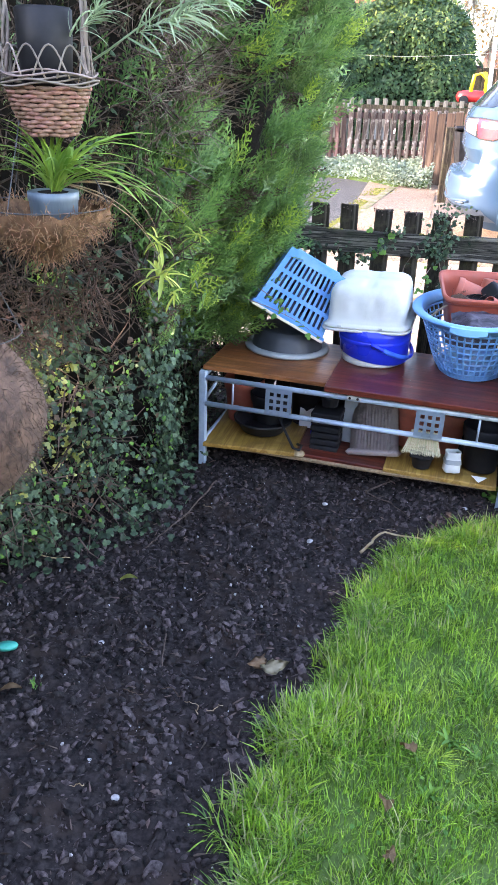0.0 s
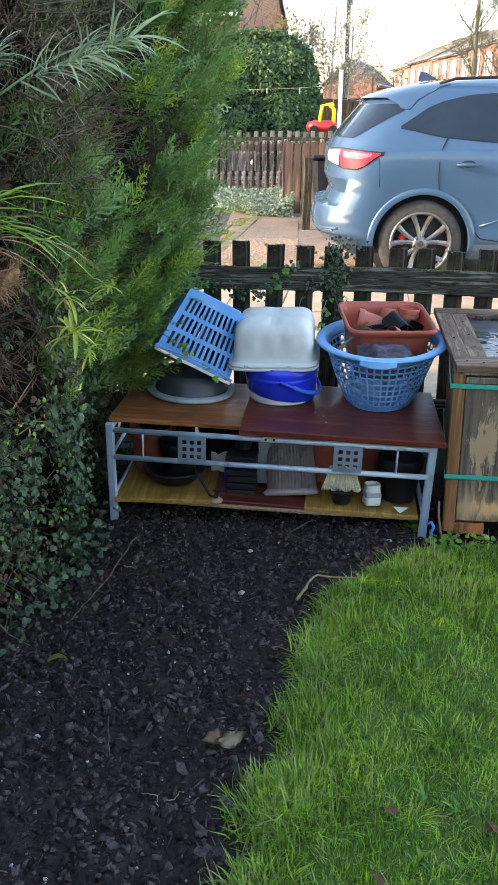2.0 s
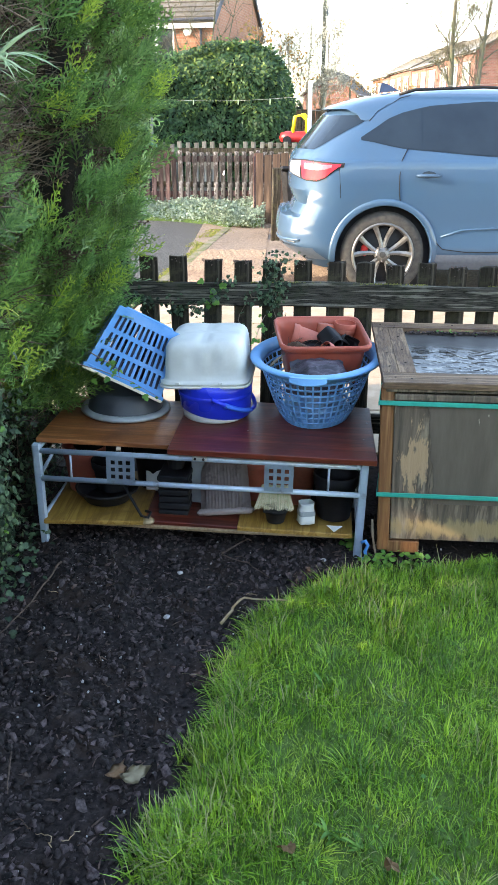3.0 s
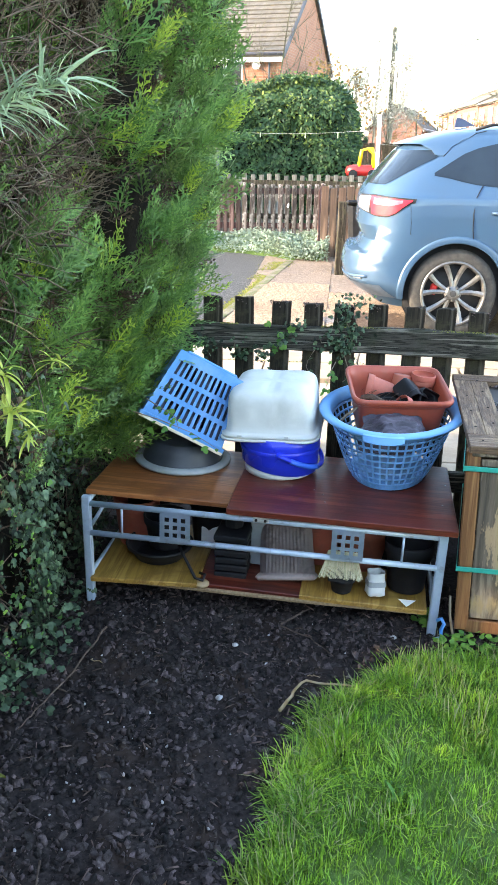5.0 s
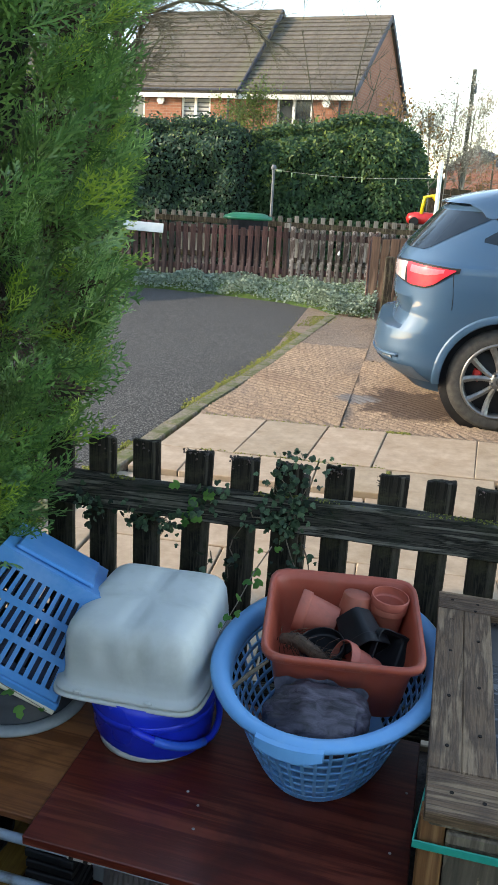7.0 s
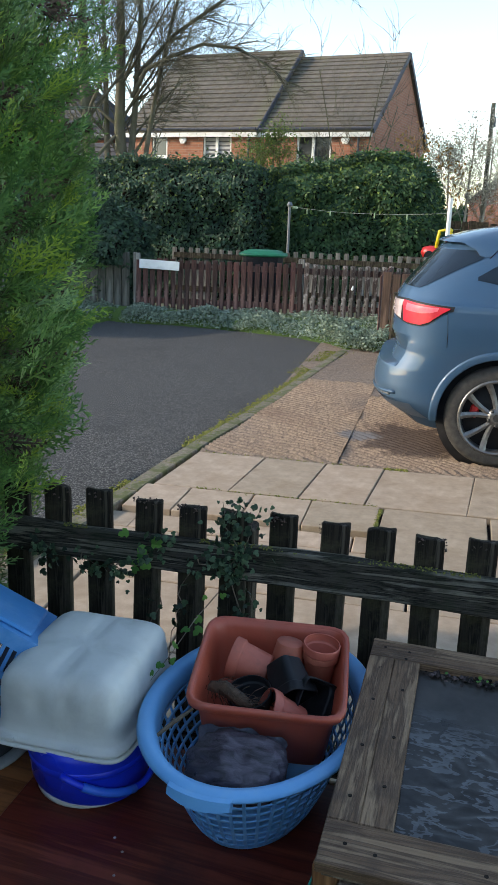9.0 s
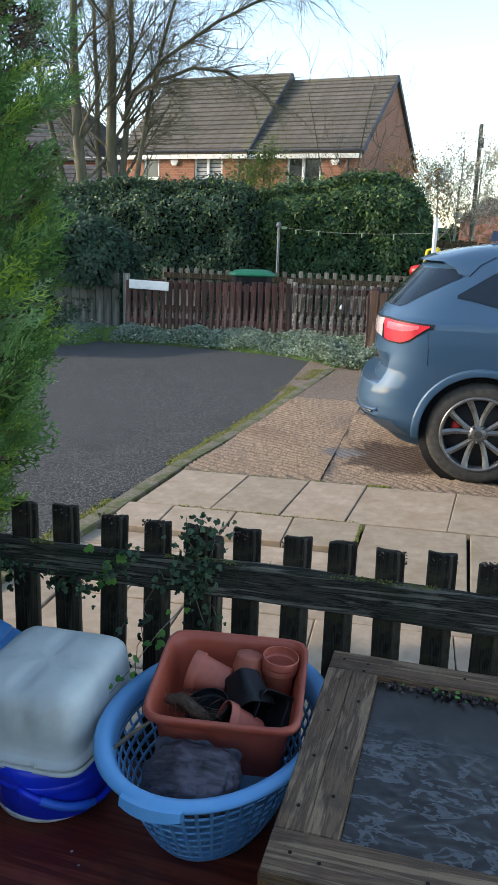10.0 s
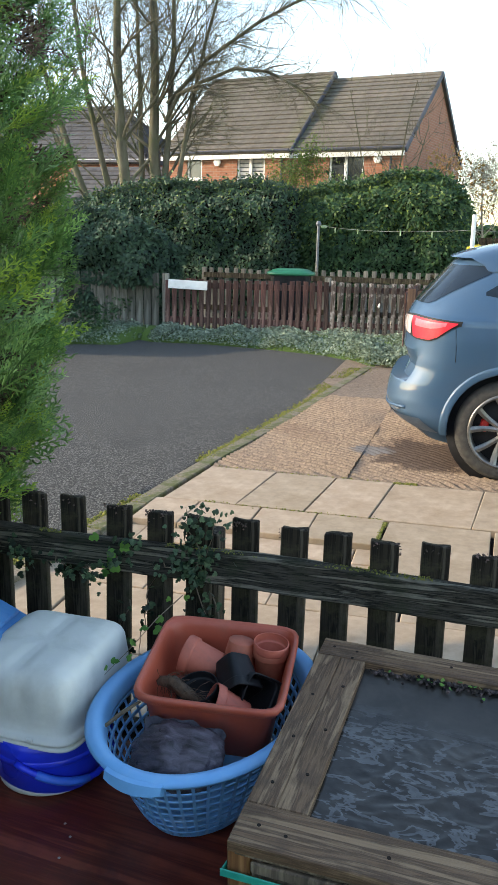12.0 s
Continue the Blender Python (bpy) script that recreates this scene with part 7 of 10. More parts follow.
for z in (0.560, 0.245):
    bm = bmesh.new()
    add_box(bm, (BL + 0.012, 0.003, 0.015), pose(BL / 2, -0.009, z, 0, 0.4), 0.001)
    add_box(bm, (0.003, BD + 0.012, 0.015), pose(-0.005, BD / 2, z), 0.001)
    add_box(bm, (0.003, BD + 0.012, 0.015), pose(BL + 0.005, BD / 2, z), 0.001)
    add_box(bm, (BL + 0.012, 0.003, 0.015), pose(BL / 2, BD + 0.009, z), 0.001)
    box_part("strap", bm, M_GREEN, "green plastic strapping band")
# the lid slopes up to the back
LID = pose(-0.012, -0.012, 0.610, 2.7, 0, 0)
LL, LD, FW = BL + 0.03, 0.690, 0.100
lid = box_part("lid", box_bm((LL - 0.02, LD - 0.02, 0.010), LID @ pose(LL / 2, LD / 2, -0.008), 0.002), M_PANEL, "glazed lid of weathered planks")


def plank(x0, x1, y0, y1, z, material, parent=lid):
    bm = box_bm((x1 - x0 - 0.0006, y1 - y0 - 0.0015, 0.022), LID @ pose((x0 + x1) / 2, (y0 + y1) / 2, z, rng.normal(0, 0.1), rng.normal(0, 0.1), 0), 0.0018)
    return part("plank", bm, material, parent)


plank(0, LL, 0.0, FW, 0.011, M_LIDWOODX)
plank(0, LL, LD - FW * 0.75, LD, 0.011, M_LIDWOODX)
plank(0.0, 0.055, FW, LD - FW * 0.75, 0.011, M_LIDWOOD)
plank(0.055, 0.112, FW, LD - FW * 0.75, 0.0105, M_LIDWOOD)
plank(LL - 0.055, LL, FW, LD - FW * 0.75, 0.012, M_LIDWOOD)
plank(LL - 0.112, LL - 0.055, FW, LD - FW * 0.75, 0.010, M_LIDWOOD)
for x, y in ((0.03, 0.16), (0.085, 0.2), (0.03, 0.3), (0.085, 0.34), (0.03, 0.45), (0.085, 0.5), (0.03, 0.57), (0.04, 0.05), (0.09, 0.04), (0.26, 0.05), (0.45, 0.06), (0.03, LD - 0.035), (0.085, LD - 0.04), (0.3, LD - 0.035), (0.08, 0.62)):
    part("screw", lathe_bm([(0.0036, -0.001), (0.0036, 0.0004), (0.001, 0.0002)], 10, LID @ pose(x, y, 0.0225)), M_SCREW, lid)
# crumpled wet film over the pane
nx, ny = 140, 90
gx, gy = np.meshgrid(np.linspace(0.112, LL - 0.112, nx), np.linspace(FW, LD - FW * 0.75, ny), indexing="ij")
wx, wy = gx + 0.06 * bumps(gx, gy, 9) + 0.02 * bumps(gx, gy, 30, 2), gy + 0.04 * bumps(gx, gy, 11, 3) + 0.02 * bumps(gx, gy, 33, 5)
crease = np.minimum(np.abs(bumps(wx * 0.7, wy * 1.6, 38, 1.0)), np.abs(bumps(wx, wy, 60, 6.0)) + 0.08)
fade = np.clip((LD - 0.20 - gy) / 0.12, 0.05, 1) * np.clip((gx - 0.10) / 0.1, 0.3, 1)
gz = 0.004 + 0.0030 * fade * np.clip(0.30 - crease, 0, 1) * 3 + 0.0004 * bumps(gx, gy, 40)
v = np.stack([gx, gy, gz], -1).reshape(-1, 3)
mt4 = np.array(LID)
v = v @ mt4[:3, :3].T + mt4[:3, 3]
i = (np.arange(nx - 1)[:, None] * ny + np.arange(ny - 1)[None]).ravel()
raw_mesh("film", v, np.stack([i, i + ny, i + ny + 1, i + 1], -1), lid, M_FILM, "crumpled wet polythene stretched over the pane", True)
# rotted leaf litter and seedlings along the pane's top edge
lt = thing("leaf_litter", pose(0, 0, 0), "dark leaf litter and tiny seedlings along the lid's edge", "litter", kind="stuff")
n = 420
x = rng.uniform(0.12, 0.9, n)
y = LD - FW * 0.75 - np.abs(rng.normal(0, 0.016, n)) - 0.004
m4 = np.array(BX @ LID)
w = np.stack([x, y, 0.010 + 0 * x], -1) @ m4[:3, :3].T + m4[:3, 3]
vv_, ff_ = chip_shape(5)
scatter("litter", vv_, ff_, tilt_frames(w[:, 0], w[:, 1], w[:, 2], rng.uniform(0.003, 0.009, n), 0.6), lt, M_CHIP)
k = rng.random(n) < 0.1
vv_, ff_ = leaf_disc()
scatter("seedlings", vv_, ff_, tilt_frames(w[k, 0], w[k, 1], w[k, 2] + 0.008, rng.uniform(0.006, 0.014, k.sum()), 0.5), lt, M_WEED)

# ---- hanging baskets and trailing plants on the hedge ----
def strap_leaf(bend, n=7, w=0.06):
    """A long channelled leaf, unit length along y, arching down by bend."""
    v, f = [], []
    for i in range(n):
        t = i / (n - 1)
        ww = w * (0.5 + 0.9 * t) * (1 - t) ** 0.6 + 0.002
        y, z = t * (1 - 0.25 * bend * t), 0.35 * t - bend * t * t
        v += [(-ww, y, z + ww * 0.5), (0, y, z), (ww, y, z + ww * 0.5)]
    for i in range(n - 1):
        k = 3 * i
        f += [(k, k + 1, k + 4, k + 3), (k + 1, k + 2, k + 5, k + 4)]
    return np.array(v), np.array(f)


def rosette(name, parent, centre, n, lo, hi, bend, lift, material, width=0.05, arc=(0, 2 * math.pi)):
    """Leaves springing all round from one crown."""
    a = rng.uniform(arc[0], arc[1], n)
    e = rng.uniform(lift[0], lift[1], n)
    ahead = np.stack([np.cos(a) * np.cos(e), np.sin(a) * np.cos(e), np.sin(e)], -1)
    pos = np.tile(np.asarray(centre, float), (n, 1)) + rng.normal(0, 0.006, (n, 3))
    v, f = strap_leaf(bend, 7, width)
    ob = scatter(name, v, f, frames(pos, ahead, np.tile([0, 0, 1.0], (n, 1)) + rng.normal(0, 0.15, (n, 3)), rng.uniform(lo, hi, n)), parent, material)
    ob.matrix_parent_inverse = parent.matrix_world.inverted()
    return ob


# wicker basket
WX, WY, WZ = 0.468, 1.800, 1.225
wick = thing("wicker_basket", pose(WX + 0.010, WY, WZ + 0.004) @ Matrix.Scale(0.90, 4), "brown woven wicker hanging basket with a looped grey willow rim", "hanging basket")


def wick_r(t):
    return 0.056 + 0.038 * t


bm = bmesh.new()
rows_n, around = 12, 15
for j in range(rows_n):
    z = 0.005 + 0.0087 * j
    for k in range(around):
        a0 = 2 * math.pi * (k + 0.5 * (j % 2)) / around
        da = 2 * math.pi / around * 1.12
        pts = []
        for q in np.linspace(0, 1, 6):
            r = wick_r(z / 0.11) - 0.004 + 0.0065 * math.sin(math.pi * q)
            pts.append((r * math.cos(a0 + da * q), r * math.sin(a0 + da * q), z + 0.0012 * math.sin(k * 2.7 + j + 3 * q)))
        add_tube(bm, pts, [0.0036, 0.0045, 0.0049, 0.0049, 0.0045, 0.0036], 6, cap=False)
part("weave", bm, M_WICKER, wick, smooth=True)
part("lining", lathe_bm([(0.0, 0.0), (0.055, 0.0), (0.093, 0.108), (0.0, 0.09)], 26), M_CORE, wick)
bm = bmesh.new()
for j in range(6):
    r = 0.106 + 0.006 * math.sin(j * 2.1)
    ring = [((r + 0.004 * math.sin(5 * a + j)) * math.cos(a), (r + 0.004 * math.sin(5 * a + j)) * math.sin(a), 0.108 + 0.005 * j + 0.005 * math.sin(4 * a + 1.3 * j)) for a in np.linspace(0, 2 * math.pi, 40, endpoint=False)]
    add_tube(bm, ring, 0.0024, 5, closed=True)
part("twig_rim", bm, M_WILLOW, wick, "grey willow twig rim", True)
bm = bmesh.new()
for k in range(13):
    a0 = 2 * math.pi * k / 13
    pts = [((0.106 - 0.01 * math.sin(math.pi * t)) * math.cos(a0 + 0.75 * t), (0.106 - 0.01 * math.sin(math.pi * t)) * math.sin(a0 + 0.75 * t), 0.12 + 0.065 * math.sin(math.pi * t)) for t in np.linspace(0, 1, 11)]
    add_tube(bm, pts, 0.0021, 5)
part("looped_edge", bm, M_WILLOW, wick, "looped grey willow edging", True)
for s in (-1, 1):
    bm = bmesh.new()
    for k in range(3):
        add_tube(bm, [(s * (0.092 + 0.006 * math.sin(k * 2 + 8 * t)), 0.006 * math.cos(k * 2 + 9 * t), 0.10 + 0.34 * t) for t in np.linspace(0, 1, 14)], 0.0042, 5)
    part("twisted_handle", bm, M_WILLOW, wick, "twisted willow handle", True)
part("inner_pot", lathe_bm([(0.0, 0.07), (0.054, 0.07), (0.062, 0.255), (0.057, 0.260), (0.0, 0.24)], 26), M_BLACKP, wick, smooth=True)

# coir-lined basket with a spider plant in a blue-grey pot
CX, CY, CZ = 0.440, 1.800, 1.055
coir = thing("coir_basket", pose(CX + 0.012, CY, CZ + 0.030), "shaggy brown coir-lined hanging basket", "hanging basket")


def coir_bowl(parent, r, depth, seed, n_fibre, belly=0.0, mats=(M_COIR, M_FIBRE)):
    def width(t):
        return r * (math.sin(math.pi * (0.12 + 0.84 * t)) if belly else math.sin(math.pi / 2 * (1 - t)) ** 0.8)
    bm = bmesh.new()
    rings = []
    for j in range(12):
        t = j / 11
        rr = width(t)
        ring = []
        for k in range(34):
            a = 2 * math.pi * k / 34
            q = 1 + 0.10 * noise.noise((math.cos(a) * 2 + seed, math.sin(a) * 2, t * 3))
            dz = 0.014 * noise.noise((math.cos(a) * 3 + seed, math.sin(a) * 3, 5))
            ring.append(bm.verts.new((rr * q * math.cos(a), rr * q * math.sin(a), -depth * t + dz)))
        rings.append(ring)
    for r0, r1 in zip(rings, rings[1:]):
        for k in range(34):
            bm.faces.new((r0[k], r0[(k + 1) % 34], r1[(k + 1) % 34], r1[k]))
    if belly:
        bm.faces.new(rings[0])
    else:
        floor_ring = [bm.verts.new((0.8 * v.co.x, 0.8 * v.co.y, -0.45 * depth)) for v in rings[0]]
        bm.faces.new(floor_ring)
    bm.faces.new(rings[-1][::-1])
    part("coir_liner", bm, mats[0], parent, smooth=True)
    lines = []
    for _ in range(n_fibre):
        a, t = rng.uniform(0, 2 * math.pi), rng.random() ** 1.6
        rr = width(t)
        p = np.array([rr * math.cos(a), rr * math.sin(a), -depth * t])
        d = np.array([math.cos(a), math.sin(a), rng.normal(0.1, 0.8)]) + rng.normal(0, 0.7, 3)
        d /= np.linalg.norm(d)
        L = rng.uniform(0.010, 0.034)
        if t < 0.12:
            d = d * 0.5 + np.array([0, 0, 0.9])
        lines.append(([p * 0.98, p + d * L * 0.5 + rng.normal(0, 0.004, 3), p + d * L + np.array([0, 0, -0.3 * L])], 0.0009))
    tagged(stems("coir_fibre", lines, parent, mats[1], 3), "loose pale coir fibres", kind="stuff")


coir_bowl(coir, 0.135, 0.115, 0.0, 1500)
bm = bmesh.new()
add_tube(bm, [(0.138 * math.cos(a), 0.138 * math.sin(a), 0.006) for a in np.linspace(0, 2 * math.pi, 36, endpoint=False)], 0.0014, 6, closed=True)
part("wire_rim", bm, M_DARKMETAL, coir)
CX, CZ = CX + 0.034, CZ + 0.022
spider = thing("spider_plant", pose(CX + 0.005, CY - 0.01, CZ - 0.022), "variegated green spider plant in a blue-grey pot with hanging plantlets", "potted plant")
part("pot", lathe_bm([(0.0, 0.0), (0.047, 0.0), (0.051, 0.048), (0.053, 0.050), (0.053, 0.066), (0.049, 0.067), (0.0, 0.060)], 30), M_BLUEPOT, spider, smooth=True)
part("soil", lathe_bm([(0.048, 0.060), (0.047, 0.064), (0.0, 0.066)], 20), M_SOIL, spider, "dark potting soil")
rosette("arching_leaves", spider, (CX + 0.005, CY - 0.01, CZ + 0.05), 60, 0.10, 0.21, 0.55, (0.5, 1.35), M_SPIDER, 0.032)
rosette("long_leaves", spider, (CX + 0.02, CY - 0.01, CZ + 0.05), 16, 0.20, 0.30, 0.75, (0.2, 0.9), M_SPIDER, 0.022, (-0.9, 0.5))
lines = []
for k, (ex, ey, ez) in enumerate(((0.636, 2.03, 0.905), (0.630, 2.03, 0.985), (0.60, 1.96, 1.115), (0.70, 2.12, 0.99), (0.655, 2.05, 0.86))):
    p0 = np.array([CX + 0.02, CY, CZ + 0.06])
    p2 = np.array([ex, ey, ez + 0.015])
    pm = (p0 + p2) / 2 + np.array([0.06, 0.02, 0.08])
    lines.append(([(1 - t) ** 2 * p0 + 2 * t * (1 - t) * pm + t * t * p2 - np.array(spider.matrix_world.translation) for t in np.linspace(0, 1, 10)], 0.0016))
    rosette("plantlet", spider, (ex, ey, ez), (16, 12, 9, 9, 10)[k], 0.035, (0.10, 0.08, 0.06, 0.06, 0.075)[k], 0.35, (-0.9, 0.5), M_PLANTLET if k != 2 else M_SPIDER, 0.085)
tagged(stems("runner", lines, spider, M_LEAFDRY), kind="stuff")

# a second coir basket, nearer the path
low = thing("coir_basket", pose(0.330, 1.62, 0.845), "large shaggy brown coir-lined hanging basket", "hanging basket")
coir_bowl(low, 0.158, 0.40, 3.0, 3000, 1.0, (M_COIROLD, M_ROOT))
bm = bmesh.new()
add_tube(bm, [(0.125 * math.cos(a), 0.125 * math.sin(a), 0.006) for a in np.linspace(0, 2 * math.pi, 36, endpoint=False)], 0.0012, 6, closed=True)
part("wire_rim", bm, M_DARKMETAL, low)
for th in (wick, coir, low):
    p = th.matrix_world.translation
    bm = bmesh.new()
    top = 0.45 if th is wick else 0.30
    for k in range(3):
        a = 2 * math.pi * k / 3 + 0.4
        r = 0.10 if th is wick else (0.138 if th is coir else 0.125)
        z0 = 0.40 if th is wick else 0.0
        add_tube(bm, [(r * math.cos(a) * (0.2 if th is wick else 1), r * math.sin(a) * (0.2 if th is wick else 1), z0), (-0.02, 0.02, z0 + top)], 0.0012, 4)
    add_tube(bm, [(-0.02, 0.02, z0 + top), (-0.16, 0.10, z0 + top + 0.02), (-0.45, 0.25, z0 + top)], 0.006, 6)
    part("hanging_wire", bm, M_DARKMETAL, th)

# silvery narrow-leaved shoots leaning out above the baskets
silver = thing("silver_shrub", pose(0.50, 1.90, 1.36), "silver-green narrow-leaved shoots leaning out of the hedge", "shrub")
lines = []
for p0, p1, n, L in (((0.545, 2.06, 1.418), (0.815, 1.90, 1.490), 95, 0.135), ((0.525, 1.80, 1.405), (0.60, 1.78, 1.455), 34, 0.085)):
    p0, p1 = np.array(p0), np.array(p1)
    ax = p1 - p0
    lines.append(([p0 + ax * t + np.array([0, 0, 0.02 * math.sin(math.pi * t)]) - np.array((0.50, 1.90, 1.36)) for t in np.linspace(-0.35, 1, 8)], 0.0028))
    t = rng.random(n) ** 0.6
    pos = p0 + ax * t[:, None]
    d = rng.normal(0, 1, (n, 3))
    d -= ax * ((d @ ax) / (ax @ ax))[:, None]
    d /= np.linalg.norm(d, axis=1, keepdims=True)
    ahead = d * rng.uniform(0.35, 1.0, n)[:, None] + ax / np.linalg.norm(ax) * 0.9 + rng.normal(0, 0.18, (n, 3))
    v, f = strap_leaf(0.42, 6, 0.028)
    ob = scatter("narrow_leaves", v, f, frames(pos, ahead, np.tile([0, 0, 1.0], (n, 1)) + rng.normal(0, 0.5, (n, 3)), L * rng.uniform(0.45, 1.0, n)), silver, M_SILVER)
    ob.matrix_parent_inverse = silver.matrix_world.inverted()
tagged(stems("stalk", lines, silver, M_SILVER, 6), kind="stuff")
lines = []
for k in range(2):
    p = np.array([0.03 + 0.012 * k, -0.06 + 0.02 * rng.normal(), 0.02])
    lines.append(([p, p + np.array([0.01 * rng.normal(), 0.0, -0.06]), p + np.array([0.02 * rng.normal(), 0.0, -0.12 - 0.05 * rng.random()])], 0.0014))
stems("dead_leaves", lines, silver, M_LEAFDRY, 4)

# green plastic scraps on the soil by the hedge
ob = part("plastic_scrap", lathe_bm([(0.03, 0), (0.034, 0.012), (0.03, 0.02), (0.0, 0.022)], 14, None, 1.4, 0.8), M_GREEN, None, smooth=True)
ob.matrix_world = pose(0.334, 1.655, 0.02, 0, 6, 30) @ Matrix.Scale(0.6, 4)
tagged(ob, "green plastic scrap half buried in the soil", "scrap")
ob = part("plastic_tie", add_tube(bmesh.new(), [(0.03 * math.cos(a), 0.035 * math.sin(a), 0.02 * math.cos(a)) for a in np.linspace(0, 5.2, 16)], 0.008, 7), M_GREEN, None, smooth=True)
ob.matrix_world = pose(0.37, 1.18, 0.03, 20, 0, 0)
tagged(ob, "curled green plastic tie lying on the soil", "plant tie")

# small seedlings and yellowed leaves at the hedge's foot
for x, y, n, L in ((0.10, 2.02, 26, 0.075), (0.17, 2.16, 22, 0.06), (0.02, 2.36, 24, 0.07), (0.16, 1.92, 16, 0.05), (0.46, 1.54, 9, 0.03)):
    weed = thing("seedling_weed", pose(x, y, 0.01), "small green weed growing from the dark soil", "weed", "weeds at the hedge's foot")
    rosette("weed_leaves", weed, (x, y, 0.015), n, L * 0.45, L, 0.4, (0.2, 1.2), M_WEED, 0.13)
for x, y, mt, lab in ((0.526, 2.026, M_IVYSUN, "yellow leaf lying on the mulch"), (0.413, 1.52, M_DEADLEAF, "curled brown leaf lying on the mulch")):
    bm = bmesh.new()
    for k in range(6):
        t = k / 5
        w = 0.011 * math.sin(math.pi * (0.08 + 0.9 * t))
        for s in (-1, 0, 1):
            bm.verts.new((0.05 * t - 0.025, s * w, 0.006 * abs(s) + 0.010 * math.sin(3 * t)))
    bm.verts.ensure_lookup_table()
    for k in range(5):
        for s in (0, 1):
            bm.faces.new((bm.verts[3 * k + s], bm.verts[3 * k + s + 1], bm.verts[3 * k + 4 + s], bm.verts[3 * k + 3 + s]))
    bmesh.ops.solidify(bm, geom=bm.faces[:], thickness=0.0008)
    ob = part("fallen_leaf", bm, mt, None, smooth=True)
    ob.matrix_world = pose(x, y, 0.014, 0, 0, 20)
    tagged(ob, lab, "leaf", "leaves on the mulch")

# broad weed rosettes and brown dead leaves in the lawn
for x, y in [(1.429, 1.57), (1.458, 2.032), (1.38, 1.409), (1.484, 1.535)]:
    weed = thing("weed_rosette", pose(x, y, 0.03), "low green broad-leaved weed growing in the lawn", "weed", "weeds in the lawn")
    rosette("weed_leaves", weed, (x, y, 0.022), 18, 0.025, 0.055, 0.35, (0.35, 1.0), M_WEED, 0.14)
for k, (x, y) in enumerate([(1.293, 1.354), (1.334, 1.513), (1.306, 1.232), (1.532, 1.472)]):
    bm = bmesh.new()
    hub = bm.verts.new((0, 0, 0.004))
    ring = []
    for j in range(14):
        a = 2 * math.pi * j / 14
        r = 1 + 0.45 * noise.noise((math.cos(a) * 2 + 5 * k, math.sin(a) * 2, 1)) + (0.4 if j == 0 else 0)
        ring.append(bm.verts.new((0.017 * r * math.cos(a), 0.011 * r * math.sin(a), 0.008 * math.sin(2 * a + k) + 0.004 * math.sin(5 * a))))
    for j in range(14):
        bm.faces.new((hub, ring[j], ring[(j + 1) % 14]))
    bmesh.ops.solidify(bm, geom=bm.faces[:], thickness=0.001)
    ob = part("dead_leaf", bm, M_DEADLEAF, None)
    ob.matrix_world = pose(x, y, 0.058, 12, -8, 140 + 57 * k)
    tagged(ob, "crumpled brown dead leaf lying in the grass", "leaf", "dead leaves in the lawn")

# ---- parked car ----
CAR_Y, HUB, HUB2 = 8.19, (2.31, 0.352), (5.02, 0.352)
X_REAR = [(0.22, 1.70), (0.30, 1.60), (0.36, 1.50), (0.42, 1.445), (0.50, 1.432), (0.58, 1.443), (0.63, 1.458), (0.69, 1.495), (0.74, 1.52), (0.85, 1.54), (0.95, 1.548), (1.05, 1.55), (1.10, 1.562), (1.16, 1.595), (1.20, 1.625), (1.47, 1.86), (1.52, 1.95), (1.58, 2.10), (1.62, 2.35), (1.65, 2.8), (1.665, 3.1)]
X_FRONT = [(0.22, 5.95), (0.40, 6.05), (0.70, 6.05), (0.90, 5.95), (1.00, 5.55), (1.08, 4.95), (1.21, 4.55), (1.40, 4.20), (1.52, 3.95), (1.58, 3.80), (1.62, 3.65), (1.65, 3.45), (1.665, 3.25)]
HALF_W = [(0.22, 0.84), (0.30, 0.895), (0.40, 0.915), (0.55, 0.912), (0.62, 0.915), (0.80, 0.932), (0.95, 0.938), (1.06, 0.930), (1.085, 0.924), (1.105, 0.902), (1.16, 0.872), (1.30, 0.80), (1.47, 0.695), (1.54, 0.64), (1.60, 0.55), (1.64, 0.42), (1.665, 0.20)]


def rear_dent(z, q):
    """How far the panel between tail lamps and bumper is set in; it ends in an upright edge near the corner."""
    up = float(lerp_table([(0.640, 0.0), (0.652, 1.0), (0.74, 0.85), (0.86, 0.0)], z))
    return 0.085 * up * float(lerp_table([(0.50, 1.0), (0.56, 0.0)], q))



def car_w(z):
    return float(lerp_table(HALF_W, z))


def car_point(z, q, eps=0.0):
    """On the near side at height z: q 0 to 1 round the rear corner from the middle, then on along the side in metres; eps: proud of it."""
    xr, W, R, n = float(lerp_table(X_REAR, z)), car_w(z), 0.62, 3.4
    if q <= 1:
        th = q * math.pi / 2
        c, s = max(math.cos(th), 0) ** (2 / n), max(math.sin(th), 0) ** (2 / n)
        x, y = xr + R * (1 - c) + rear_dent(z, q), W * s
        nx, ny = -(c ** (n - 1)) / R, (s ** (n - 1)) / W
    else:
        x, y, nx, ny = xr + R + (q - 1), W, 0.0, 1.0
    ln = math.hypot(nx, ny) or 1
    return Vector((x + eps * nx / ln, CAR_Y - y - eps * ny / ln, z))


def car_side(x, z, eps=0.0):
    """The near side's surface at (x, z)."""
    xr, R, n = float(lerp_table(X_REAR, z)), 0.62, 3.4
    d = min(max((x - xr) / R, 0.0), 1.0)
    w = car_w(z) * max(1 - (1 - d) ** n, 0) ** (1 / n)
    return Vector((x, CAR_Y - w - eps, z))


